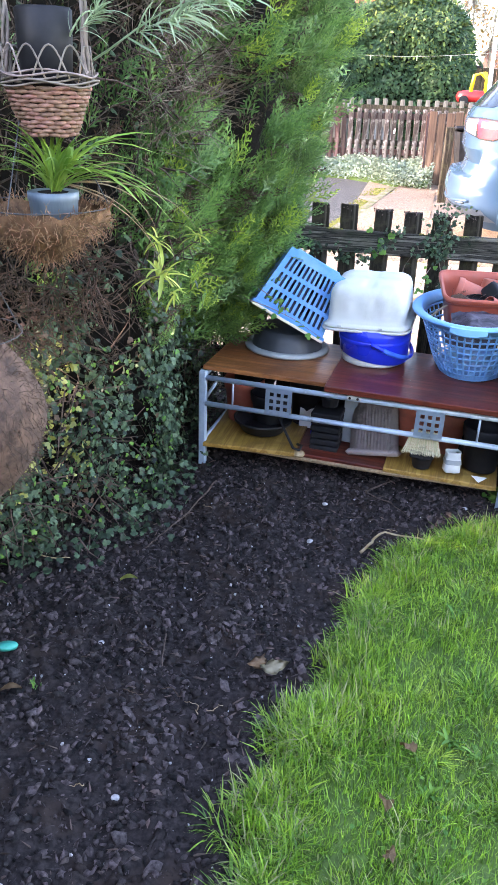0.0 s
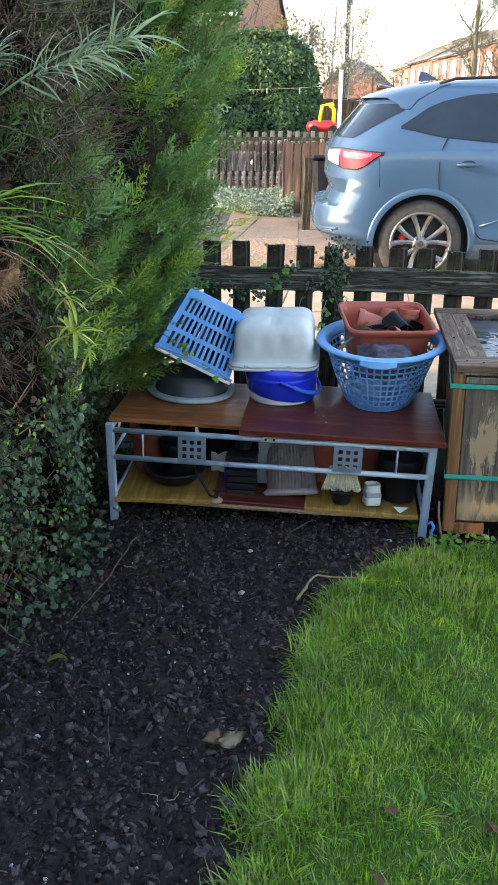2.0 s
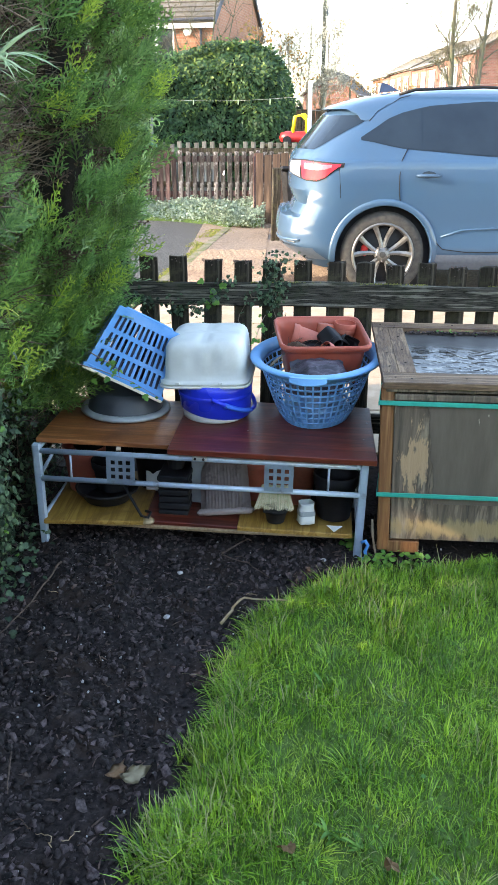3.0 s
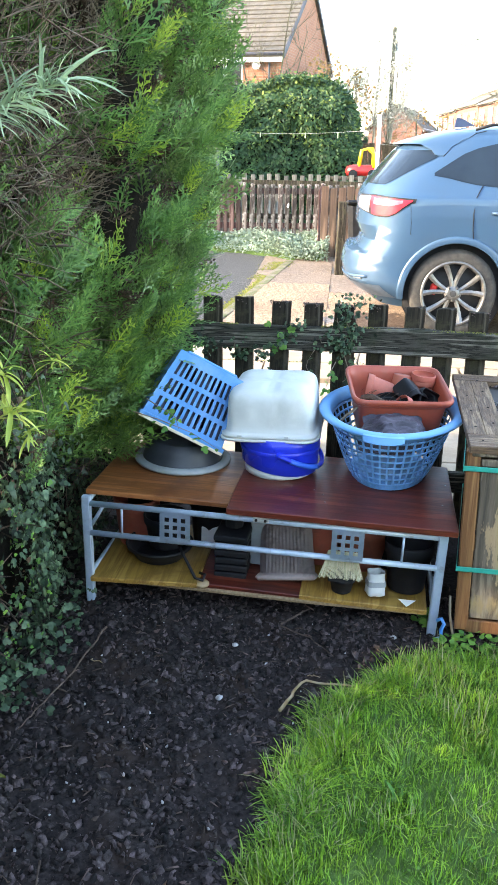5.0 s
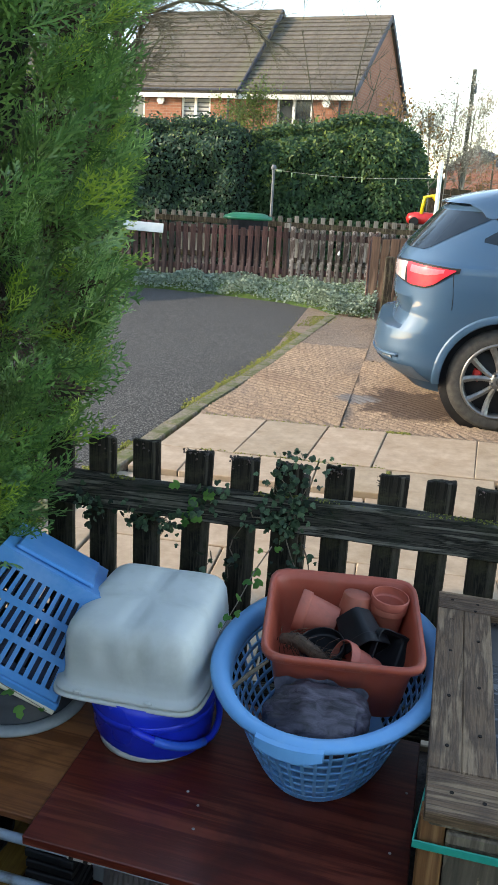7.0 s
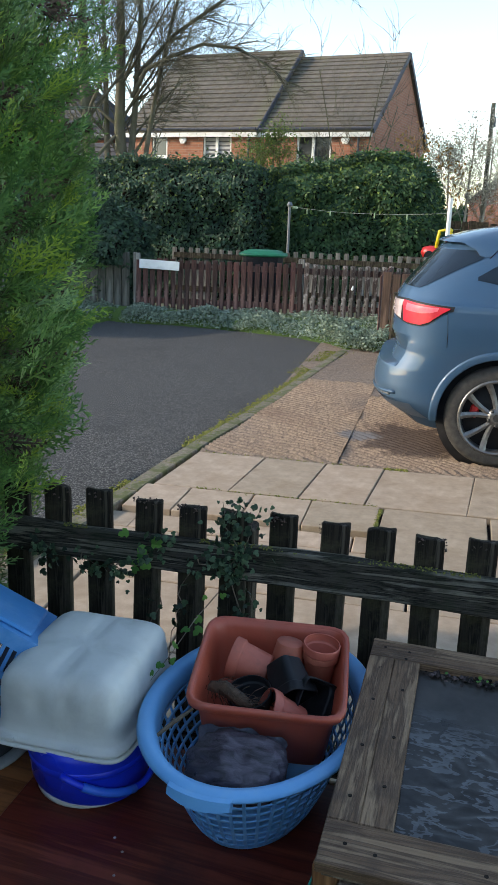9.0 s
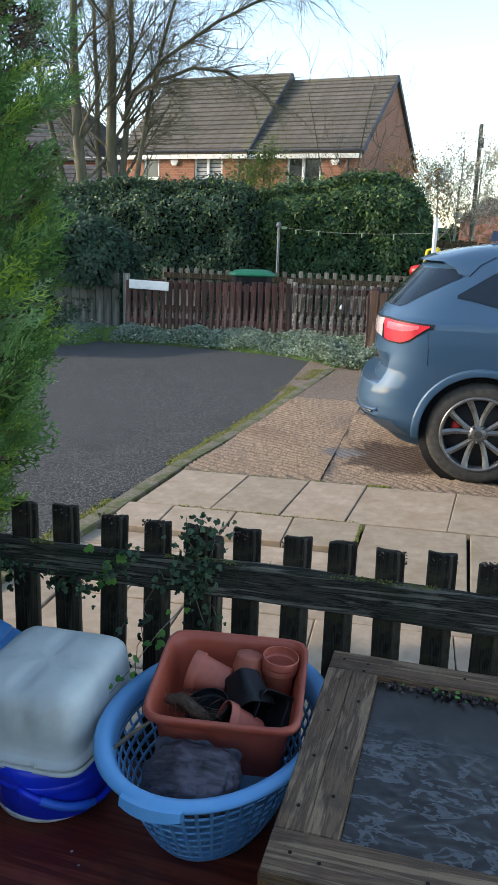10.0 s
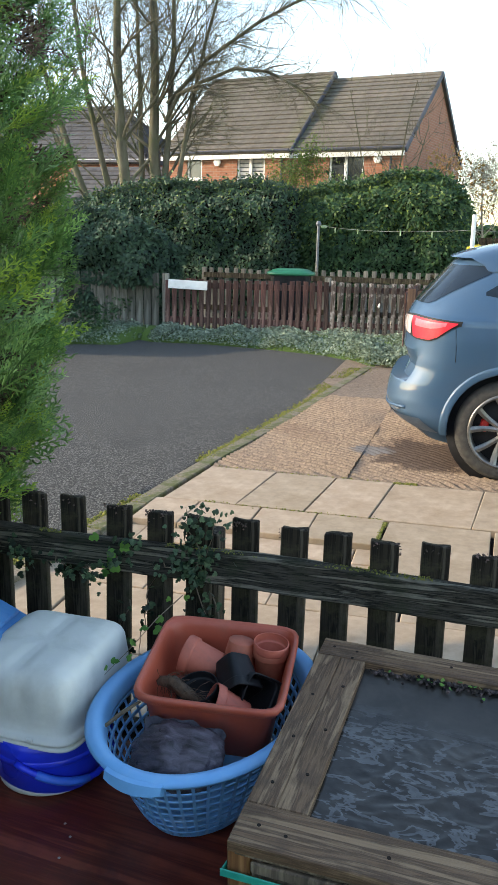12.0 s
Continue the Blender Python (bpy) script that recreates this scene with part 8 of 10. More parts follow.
car = thing("car", pose(3.7, CAR_Y, 0), "metallic blue five-door car parked on the concrete drive", "car")


def car_part(name, bm, material, label="", smooth=True, parent=None):
    ob = part(name, bm, material, parent or car, label, smooth)
    ob.matrix_parent_inverse = (parent or car).matrix_world.inverted() if parent is None else parent.matrix_world.inverted()
    return ob


zs = sorted({*np.round(np.arange(0.22, 1.60, 0.02), 3).tolist(), 0.630, 0.641, 0.653, 1.086, 1.106, 1.59, 1.61, 1.62, 1.63, 1.64, 1.65, 1.658, 1.665})
bm = bmesh.new()
rings = []
for z in zs:
    xr, xf, W = float(lerp_table(X_REAR, z)), float(lerp_table(X_FRONT, z)), car_w(z)
    half = []
    R = min(0.62, (xf - xr) * 0.45)
    for k in range(33):
        th = k / 32 * math.pi / 2
        half.append((xr + R * (1 - max(math.cos(th), 0) ** (2 / 3.4)) + rear_dent(z, k / 32), W * math.sin(th) ** (2 / 3.4)))
    RF = min(1.0, (xf - xr) * 0.45)
    x0, x1 = xr + R, xf - RF
    for k in range(1, 24):
        half.append((x0 + (x1 - x0) * k / 24, W))
    for k in range(13):
        th = (1 - k / 12) * math.pi / 2
        half.append((xf - RF * (1 - max(math.cos(th), 0) ** (2 / 2.6)), W * math.sin(th) ** (2 / 2.6)))
    ring = [bm.verts.new((x, CAR_Y - w, z)) for x, w in half] + [bm.verts.new((x, CAR_Y + w, z)) for x, w in half[-2:0:-1]]
    rings.append(ring)
m = len(rings[0])
for r0, r1 in zip(rings, rings[1:]):
    for k in range(m):
        bm.faces.new((r0[k], r0[(k + 1) % m], r1[(k + 1) % m], r1[k]))
bm.faces.new(rings[0][::-1])
bm.faces.new(rings[-1])
bmesh.ops.recalc_face_normals(bm, faces=bm.faces)
body = part("body", bm, M_CARBLUE, None, smooth=True)
# wheel arches cut out of the body
bm = bmesh.new()
for hx, hz in (HUB, HUB2):
    tmp = bmesh.new()
    bmesh.ops.create_cone(tmp, cap_ends=True, segments=48, radius1=0.405, radius2=0.405, depth=2.4)
    merge(bm, tmp, pose(hx, CAR_Y, hz, 90))
cutter = part("cutter", bm, None, None)
mod = body.modifiers.new("arches", "BOOLEAN")
mod.object, mod.operation, mod.solver = cutter, "DIFFERENCE", "EXACT"
bpy.context.view_layer.update()
cut = bpy.data.meshes.new_from_object(body.evaluated_get(bpy.context.evaluated_depsgraph_get()))
body.modifiers.clear()
body.data = cut
if not cut.materials:
    cut.materials.append(M_CARBLUE)
cut.set_sharp_from_angle(angle=radians(24))
bpy.data.objects.remove(cutter)
body.parent = car
body.matrix_parent_inverse = car.matrix_world.inverted()
for hx, hz in (HUB, HUB2):
    for sgn in (-1, 1):
        bm = lathe_bm([(0.403, -0.30), (0.403, 0.30), (0.0, 0.30)], 40, pose(hx, CAR_Y + sgn * 0.55, hz, 90 if sgn < 0 else -90), cap_end=False)
        car_part("arch_liner", bm, M_BLACKP, "black wheel arch lining")


def patch(rows_, material, name, label="", thick=0.0):
    """A skin through a grid of points."""
    b = bmesh.new()
    g_ = [[b.verts.new(p) for p in r] for r in rows_]
    for a, c in zip(g_, g_[1:]):
        for j in range(len(a) - 1):
            b.faces.new((a[j], a[j + 1], c[j + 1], c[j]))
    bmesh.ops.recalc_face_normals(b, faces=b.faces)
    return car_part(name, b, material, label)


DLO_LOW = [(2.13, 1.262), (2.4, 1.200), (3.1, 1.140), (4.25, 1.100), (4.5, 1.10)]
DLO_TOP = [(2.13, 1.264), (2.22, 1.345), (2.37, 1.435), (2.64, 1.50), (3.1, 1.535), (3.6, 1.53), (3.9, 1.47), (4.5, 1.11)]


def glass(x0, x1, name, eps=0.006, grow=0.0, material=M_CARGLASS, label=""):
    cols = []
    for x in np.linspace(x0, x1, 22):
        lo, hi = float(lerp_table(DLO_LOW, x)) - grow, float(lerp_table(DLO_TOP, x)) + grow
        cols.append([car_side(x, lo + (hi - lo) * t, eps) for t in np.linspace(0, 1, 9)])
    return patch(cols, material, name, label)


glass(2.095, 4.49, "window_surround", 0.003, 0.010, M_CARGLASS, "dark window surround")
glass(2.15, 2.585, "side_window")
glass(2.63, 3.46, "side_window")
glass(3.54, 4.40, "side_window")
# seams of the rear door, sill and shoulder
for pts in ([(2.47, 1.19), (2.42, 1.10), (2.405, 0.98), (2.41, 0.86), (2.43, 0.75)], [(2.70, 0.50), (2.80, 0.40), (3.0, 0.375), (3.45, 0.375)], [(3.48, 1.13), (3.49, 0.7), (3.47, 0.38)]):
    car_part("door_seam", add_tube(bmesh.new(), [car_side(x, z, 0.003) for x, z in pts], 0.0036, 6), M_BLACKP)
hp_ = [car_side(2.545, 0.985, 0.004), car_side(2.56, 0.985, 0.026), car_side(2.62, 0.987, 0.032), car_side(2.70, 0.985, 0.030), car_side(2.735, 0.984, 0.006)]
handle = car_part("door_handle", add_tube(bmesh.new(), hp_, [0.010, 0.013, 0.014, 0.013, 0.009], 10), M_CARBLUE, "blue door handle")
# flat dark disc paints the shaded hollow behind the handle
bm = bmesh.new()
bmesh.ops.create_uvsphere(bm, u_segments=14, v_segments=8, radius=1.0)
bmesh.ops.transform(bm, matrix=Matrix.Translation(car_side(2.64, 0.992, 0.0)) @ Matrix.Diagonal((0.06, 0.006, 0.028, 1)), verts=bm.verts)
car_part("handle_shade", bm, M_CARGLASS)
# lower cladding and sill
rows_ = [[car_side(x, z, 0.012) for z in (0.225, 0.27, 0.31, 0.355)] for x in np.linspace(2.73, 4.6, 20)]
patch(rows_, M_CARTRIM, "sill_cladding", "grey lower sill cladding")
patch([[car_point(z, q, 0.006) for z in (0.30, 0.335, 0.37, 0.40)] for q in np.linspace(0.0, 0.74, 16)], M_CARTRIM, "bumper_cladding", "grey lower bumper cladding")
# arch flares
for hx, hz in (HUB, HUB2):
    b = bmesh.new()
    prev = None
    for a in np.linspace(radians(-8), radians(188), 48):
        ca, sa = math.cos(a), math.sin(a)
        row_ = []
        for r, e in ((0.398, -0.06), (0.398, 0.006), (0.404, 0.013), (0.440, 0.013), (0.447, 0.009), (0.454, -0.001)):
            x, z = hx + r * ca, hz + r * sa
            p = car_side(x, max(z, 0.24), e)
            row_.append(b.verts.new((x, p.y, z)))
        if prev:
            for j in range(5):
                b.faces.new((prev[j], prev[j + 1], row_[j + 1], row_[j]))
        prev = row_
    bmesh.ops.recalc_face_normals(b, faces=b.faces)
    flare = car_part("arch_flare", b, M_CARBLUE, "raised wheel arch lip")
    flare.data.set_sharp_from_angle(angle=radians(35))
# tail lamp wrapping the corner, with its clear inner end
LAMP_LOW = [(0.10, 0.992), (0.36, 0.968), (0.50, 0.948), (0.66, 0.944), (0.74, 0.968), (0.872, 1.060)]
LAMP_HIGH = [(0.10, 1.080), (0.45, 1.092), (0.872, 1.068)]


def tail(q0, q1, material, name, label, eps, grow=0.0, slant=0.0, f0=0.0, f1=1.0):
    rows_ = []
    for t in np.linspace(0, 1, 26):
        row_ = []
        for f in np.linspace(f0, f1, 7):
            q = q0 + (q1 - q0) * t + slant * (f - 0.5) * (1 - t)
            lo, hi = float(lerp_table(LAMP_LOW, q)) - grow, float(lerp_table(LAMP_HIGH, q)) + grow
            row_.append(car_point(lo + (hi - lo) * f, q, eps))
        rows_.append(row_)
    return patch(rows_, material, name, label)


tail(0.09, 0.895, M_BLACKP, "lamp_housing", "dark tail lamp surround", 0.006, 0.012)
tail(0.42, 0.872, M_TAILRED, "tail_lamp", "red tail lamp lens", 0.010, slant=-0.05)
# paler red strip paints the lens's reflection as a second colour
tail(0.47, 0.80, M_TAILSHEEN, "lamp_sheen_band", "paler band painting the reflection on the red lamp's upper half", 0.0125, f0=0.56, f1=0.90)
tail(0.10, 0.40, M_TAILCLEAR, "reversing_lamp", "clear reversing lamp lens", 0.011)
# rear window and spoiler
rows_ = []
for z in np.linspace(1.180, 1.44, 14):
    edge = float(lerp_table([(1.18, 0.50), (1.20, 0.56), (1.39, 0.825), (1.44, 0.84)], z))
    rows_.append([car_point(z, q, 0.005) for q in np.linspace(0.0, edge, 22)])
patch(rows_, M_CARGLASS, "rear_window")
# spoiler: a wedge over the rear window whose cheeks run down beside it
b = bmesh.new()
prev = None
for q in np.linspace(-0.86, 0.86, 45):
    aq, sg = abs(q), (1 if q < 0 else -1)
    low = float(lerp_table([(0.0, 1.492), (0.55, 1.487), (0.70, 1.452), (0.80, 1.400), (0.86, 1.405)], aq))
    over = float(lerp_table([(0.0, 0.075), (0.55, 0.065), (0.72, 0.028), (0.80, 0.010), (0.86, 0.004)], aq))
    row_ = []
    for z, e in ((low - 0.004, 0.003), (low, over), (low + 0.012, over + 0.004), (low + (1.60 - low) * 0.35, over * 0.75 + 0.006), (low + (1.60 - low) * 0.7, over * 0.3 + 0.005), (1.60, 0.003)):
        p = car_point(z, aq, e)
        row_.append(b.verts.new((p.x, CAR_Y + (CAR_Y - p.y) * (1 if sg < 0 else -1), p.z) if sg < 0 else p))
    if prev:
        for j in range(5):
            b.faces.new((prev[j], prev[j + 1], row_[j + 1], row_[j]))
    prev = row_
bmesh.ops.remove_doubles(b, verts=b.verts, dist=1e-4)
bmesh.ops.recalc_face_normals(b, faces=b.faces)
spoiler = car_part("roof_spoiler", b, M_CARBLUE)
spoiler.data.set_sharp_from_angle(angle=radians(30))
car_part("spoiler_seam", add_tube(bmesh.new(), [car_point(z, 0.862, 0.0015) for z in np.linspace(1.395, 1.545, 7)] + [car_point(z, 0.84, 0.001) for z in (1.57, 1.59)], 0.004, 6), M_BLACKP)
plate = car_part("plate", box_bm((0.012, 0.52, 0.11), pose(1.575, CAR_Y, 0.895, 0, 6, 0), 0.003), M_YELLOW, "yellow rear plate", False)
b = bmesh.new()
vs = [b.verts.new(p) for p in ((2.33, CAR_Y - 0.028, 1.63), (2.50, CAR_Y - 0.028, 1.645), (2.50, CAR_Y + 0.028, 1.645), (2.33, CAR_Y + 0.028, 1.63), (2.345, CAR_Y - 0.006, 1.712), (2.40, CAR_Y - 0.008, 1.700), (2.40, CAR_Y + 0.008, 1.700), (2.345, CAR_Y + 0.006, 1.712))]
for f in ((0, 1, 5, 4), (1, 2, 6, 5), (2, 3, 7, 6), (3, 0, 4, 7), (4, 5, 6, 7)):
    b.faces.new([vs[i] for i in f])
car_part("aerial_fin", b, M_NAVY, "dark shark-fin aerial", False)
for s in (-1, 1):
    car_part("roof_rail", add_tube(bmesh.new(), [(2.42, CAR_Y + s * 0.56, 1.60), (2.55, CAR_Y + s * 0.56, 1.635), (3.1, CAR_Y + s * 0.56, 1.655), (3.7, CAR_Y + s * 0.55, 1.63)], 0.012, 8), M_BLACKP)
car_part("door_crease", add_tube(bmesh.new(), [car_side(2.78, 0.50, 0.0), car_side(2.95, 0.555, 0.004), car_side(3.3, 0.575, 0.006), car_side(4.4, 0.60, 0.004)], 0.009, 8), M_CARBLUE)
# shut line between bumper and wing
car_part("bumper_seam", add_tube(bmesh.new(), [car_point(z, q, 0.0) for z, q in ((1.04, 0.862), (0.99, 0.868), (0.90, 0.880), (0.81, 0.892))], 0.0022, 6), M_BLACKP)
car_part("bumper_ledge", add_tube(bmesh.new(), [car_point(0.43 + 0.05 * q, q, 0.0) for q in np.linspace(0.0, 0.62, 14)], 0.012, 8), M_CARBLUE)
car_part("reflector", add_tube(bmesh.new(), [car_point(0.44, q, 0.004) for q in np.linspace(0.42, 0.55, 6)], 0.007, 8), M_ALLOY, "silver rear trim strip")


def wheel(hx, y, side):
    w = part("wheel", lathe_bm([(0.262, -0.10), (0.315, -0.108), (0.343, -0.085), (0.352, -0.04), (0.352, 0.04), (0.343, 0.085), (0.315, 0.108), (0.262, 0.10)], 56, pose(0, 0, 0, 90), cap_end=False), M_TYRE, car, "dusty black tyre on a silver spoked alloy wheel", True)
    w.matrix_parent_inverse = car.matrix_world.inverted()
    w.matrix_basis = pose(hx, y, 0.352, 0, 0, 0 if side < 0 else 180)
    rim = lathe_bm([(0.262, 0.10), (0.255, 0.112), (0.243, 0.110), (0.236, 0.095), (0.225, 0.02), (0.220, -0.08)], 56, pose(0, 0, 0, 90), cap_end=False)
    part("rim", rim, M_ALLOY, w, smooth=True)
    part("brake_disc", lathe_bm([(0.0, 0.0), (0.155, 0.0), (0.155, 0.016), (0.0, 0.016)], 40, pose(0, 0.02, 0, 90)), M_DARKMETAL, w)
    part("inner_drum", lathe_bm([(0.222, -0.02), (0.0, -0.02)], 40, pose(0, 0.03, 0, 90), cap_end=False), M_BLACKP, w)
    part("brake_caliper", box_bm((0.06, 0.05, 0.09), pose(-0.150, -0.040, 0.030, 0, 12, 0), 0.012), M_RED, w, "red brake caliper")
    for k in range(5):
        a0 = 2 * math.pi * k / 5 + math.pi / 2
        for s in (-1, 1):
            bmk = bmesh.new()
            rows2 = []
            for t in np.linspace(0, 1, 6):
                r = 0.045 + (0.243 - 0.045) * t
                an = a0 + s * (0.15 + 0.175 * t)
                wd = 0.0165 + 0.007 * t * t
                c, sn = math.cos(an), math.sin(an)
                yy = -0.085 - 0.018 * t + 0.014 * math.sin(math.pi * t)
                rad, tan = Vector((c, 0, sn)), Vector((-sn, 0, c))
                p = rad * r + Vector((0, yy, 0))
                rows2.append([bmk.verts.new(p - tan * wd), bmk.verts.new(p + Vector((0, -0.007, 0))), bmk.verts.new(p + tan * wd), bmk.verts.new(p + tan * wd * 0.8 + Vector((0, 0.03, 0))), bmk.verts.new(p - tan * wd * 0.8 + Vector((0, 0.03, 0)))])
            for r0, r1 in zip(rows2, rows2[1:]):
                for j in range(5):
                    bmk.faces.new((r0[j], r0[(j + 1) % 5], r1[(j + 1) % 5], r1[j]))
            bmesh.ops.recalc_face_normals(bmk, faces=bmk.faces)
            part("spoke", bmk, M_ALLOY, w)
        part("wheel_nut", lathe_bm([(0.010, 0.0), (0.010, 0.016), (0.006, 0.020), (0, 0.02)], 8, pose(0.055 * math.cos(a0 + 0.63), -0.088, 0.055 * math.sin(a0 + 0.63), 90)), M_DARKMETAL, w)
    part("hub_cap", lathe_bm([(0.066, 0.05), (0.066, 0.086), (0.040, 0.096), (0.032, 0.098), (0.0, 0.100)], 28, pose(0, 0, 0, 90)), M_ALLOY, w, smooth=True)
    part("hub_badge", lathe_bm([(0.026, 0.098), (0.026, 0.103), (0.0, 0.104)], 24, pose(0, 0, 0, 90)), M_DARKMETAL, w)
    return w


for hx, _ in (HUB, HUB2):
    wheel(hx, CAR_Y - 0.80, -1)
    wheel(hx, CAR_Y + 0.80, 1)

# ---- far side of the court ----
def brick_wall(name, c1, c2, mortar, width=0.225, height=0.075):
    mt = bpy.data.materials.new(name)
    mt.use_nodes = True
    nt = mt.node_tree
    bsdf = nt.nodes["Principled BSDF"]
    tc = nt.nodes.new("ShaderNodeTexCoord")
    sep = nt.nodes.new("ShaderNodeSeparateXYZ")
    nt.links.new(tc.outputs["Object"], sep.inputs[0])
    com = nt.nodes.new("ShaderNodeCombineXYZ")
    nt.links.new(math_node(nt, "ADD", sep.outputs["X"], sep.outputs["Y"]), com.inputs["X"])
    nt.links.new(sep.outputs["Z"], com.inputs["Y"])
    br = nt.nodes.new("ShaderNodeTexBrick")
    br.inputs["Color1"].default_value, br.inputs["Color2"].default_value, br.inputs["Mortar"].default_value = (*c1, 1), (*c2, 1), (*mortar, 1)
    br.inputs["Scale"].default_value, br.inputs["Brick Width"].default_value, br.inputs["Row Height"].default_value, br.inputs["Mortar Size"].default_value = 1.0, width, height, 0.006
    nt.links.new(com.outputs[0], br.inputs["Vector"])
    big = noise_node(nt, tc.outputs["Object"], 1.2)
    nt.links.new(mix_col(nt, 0.5, br.outputs["Color"], ramp(nt, big, [(0.3, (0.75, 0.7, 0.68)), (0.7, (1, 1, 1))]), "MULTIPLY"), bsdf.inputs["Base Color"])
    bsdf.inputs["Roughness"].default_value = 0.9
    bp = nt.nodes.new("ShaderNodeBump")
    bp.inputs["Strength"].default_value, bp.inputs["Distance"].default_value = 0.4, 0.01
    nt.links.new(br.outputs["Fac"], bp.inputs["Height"])
    bp.invert = True
    nt.links.new(bp.outputs["Normal"], bsdf.inputs["Normal"])
    return mt


M_HOUSEBRICK = brick_wall("red_orange_brickwork", (0.37, 0.155, 0.09), (0.29, 0.115, 0.068), (0.34, 0.24, 0.18))
M_FARBRICK = brick_wall("distant_red_brickwork", (0.27, 0.115, 0.082), (0.21, 0.085, 0.060), (0.27, 0.19, 0.155))


def picket_row(fence_ob, p0, p1, height, pitch, width, material, slope=0.0, thick=0.02, jitter=0.01, name="picket", z0=0.02):
    """Upright boards from p0 to p1, each its own part on one shared mesh."""
    p0, p1 = Vector((*p0, 0)), Vector((*p1, 0))
    d = p1 - p0
    ang = math.degrees(math.atan2(d.y, d.x))
    me = bpy.data.meshes.new(name)
    bm = box_bm((width, thick, height), None, 0.004)
    bm.to_mesh(me)
    bm.free()
    me.materials.append(material)
    n = int(d.length / pitch)
    for k in range(n + 1):
        p = p0 + d * (k / n)
        ob = part_mesh(name, me, None, fence_ob)
        ob.matrix_world = pose(p.x, p.y, z0 + height / 2 + slope * k / n + rng.normal(0, jitter), rng.normal(0, 0.6), rng.normal(0, 0.8), ang + rng.normal(0, 1.5))


def rail_bar(fence_ob, p0, p1, z, h, material, back=0.03, name="rail"):
    p0, p1 = Vector((*p0, z)), Vector((*p1, z))
    d = p1 - p0
    n = Vector((-d.y, d.x, 0)).normalized() * back
    m = (p0 + p1) / 2 + n
    ob = part(name, box_bm((d.length, 0.035, h), None, 0.004), material, fence_ob)
    ob.matrix_world = pose(m.x, m.y, m.z, 0, 0, math.degrees(math.atan2(d.y, d.x)))


court = thing("board_fence", pose(0, 0, 0), "low red-brown board fence along the car park, paint flaking", "fence")
FA, FB, FC = (-2.58, 13.95), (0.05, 14.25), (2.4, 14.5)
picket_row(court, FA, (-0.10, 14.23), 0.90, 0.104, 0.074, M_REDFENCE, 0.03)
picket_row(court, (0.0, 14.24), FC, 0.92, 0.114, 0.072, M_FADEDFENCE, 0.03, jitter=0.014)
for z in (0.30, 0.84):
    rail_bar(court, FA, FC, z, 0.09, M_REDFENCE, 0.032)
for x, y in (FA, (-0.05, 14.24), FC):
    ob = part("fence_post", box_bm((0.09, 0.09, 1.02), None, 0.006), M_GREYFENCE, court)
    ob.matrix_world = pose(x - 0.05, y + 0.06, 0.50)
sign = part("sign_board", box_bm((0.62, 0.02, 0.135), None, 0.004), M_WHITE, None)
sign.matrix_world = pose(-2.245, 13.945, 0.845, 0, 2, 6.5)
tagged(sign, "blank white painted sign board on the fence", "sign")
ob = part("white_scrap", lathe_bm([(0.0, -0.04), (0.02, -0.02), (0.014, 0.02), (0.0, 0.05)], 8), M_WHITE, None)
ob.matrix_world = pose(0.70, 14.26, 0.62, 0, 10, 0)
tagged(ob, "small white scrap stuck on the fence boards", "scrap")

tan = thing("board_fence", pose(0, 0, 0), "low tan board fence standing behind the parked car", "fence")
picket_row(tan, (1.28, 12.62), (4.6, 12.45), 0.95, 0.118, 0.105, M_TANFENCE, 0.0)
picket_row(tan, (1.20, 12.75), (1.25, 14.3), 0.93, 0.13, 0.10, M_REDFENCE, 0.0)
for z in (0.3, 0.75):
    rail_bar(tan, (1.28, 12.62), (4.6, 12.45), z, 0.08, M_TANFENCE)
gp = part("gate_post", box_bm((0.10, 0.10, 0.90), pose(0, 0, 0.42), 0.01), M_FENCE, None)
gp.matrix_world = pose(1.475, 10.85, 0.0, 0, 0.6, 4)
tagged(gp, "dark weathered square gate post beside the drive", "gate post")
binb = thing("wheelie_bin", pose(1.83, 11.55, 0), "black wheeled refuse bin standing behind the car", "wheelie bin")
part("body", lathe_bm([(0.0, 0.03), (0.20, 0.03), (0.27, 0.80), (0.0, 0.80)], 28, None, 1, 1.1, 8.0, False), M_BLACKP, binb)
part("lid", box_bm((0.56, 0.60, 0.05), pose(0, 0, 0.83, -3), 0.02), M_BLACKP, binb)

rear = thing("picket_fence", pose(0, 0, 0), "grey weathered picket fence along the gardens behind", "fence")
picket_row(rear, (-2.6, 15.9), (3.2, 15.7), 1.02, 0.145, 0.075, M_GREYFENCE, 0.03, jitter=0.012)
for z in (0.35, 0.92):
    rail_bar(rear, (-2.6, 15.9), (3.2, 15.7), z, 0.09, M_FENCE, -0.03)

lidb = thing("wheelie_bin", pose(-0.87, 15.2, 0.0, 0, 0, 8), "dark wheelie bin with a domed green lid behind the fence", "wheelie bin")
part("body", lathe_bm([(0.0, 0.03), (0.26, 0.03), (0.33, 1.00), (0.0, 1.00)], 28, None, 1, 1, 7.0, False), M_BLACKP, lidb)
part("lid", lathe_bm([(0.39, 0.995), (0.40, 1.02), (0.385, 1.045), (0.33, 1.055), (0.31, 1.075), (0.22, 1.095), (0.0, 1.10)], 36, None, 1, 0.9, 3.5), M_BINGREEN, lidb, "domed green lid", True)

# tall silvered fence on the court's flank
flank = thing("board_fence", pose(0, 0, 0), "tall silvered close-board fence beside the car park", "fence")
picket_row(flank, (-5.5, 11.3), (-4.16, 13.4), 1.58, 0.125, 0.118, M_GREYFENCE, -0.05, jitter=0.006)
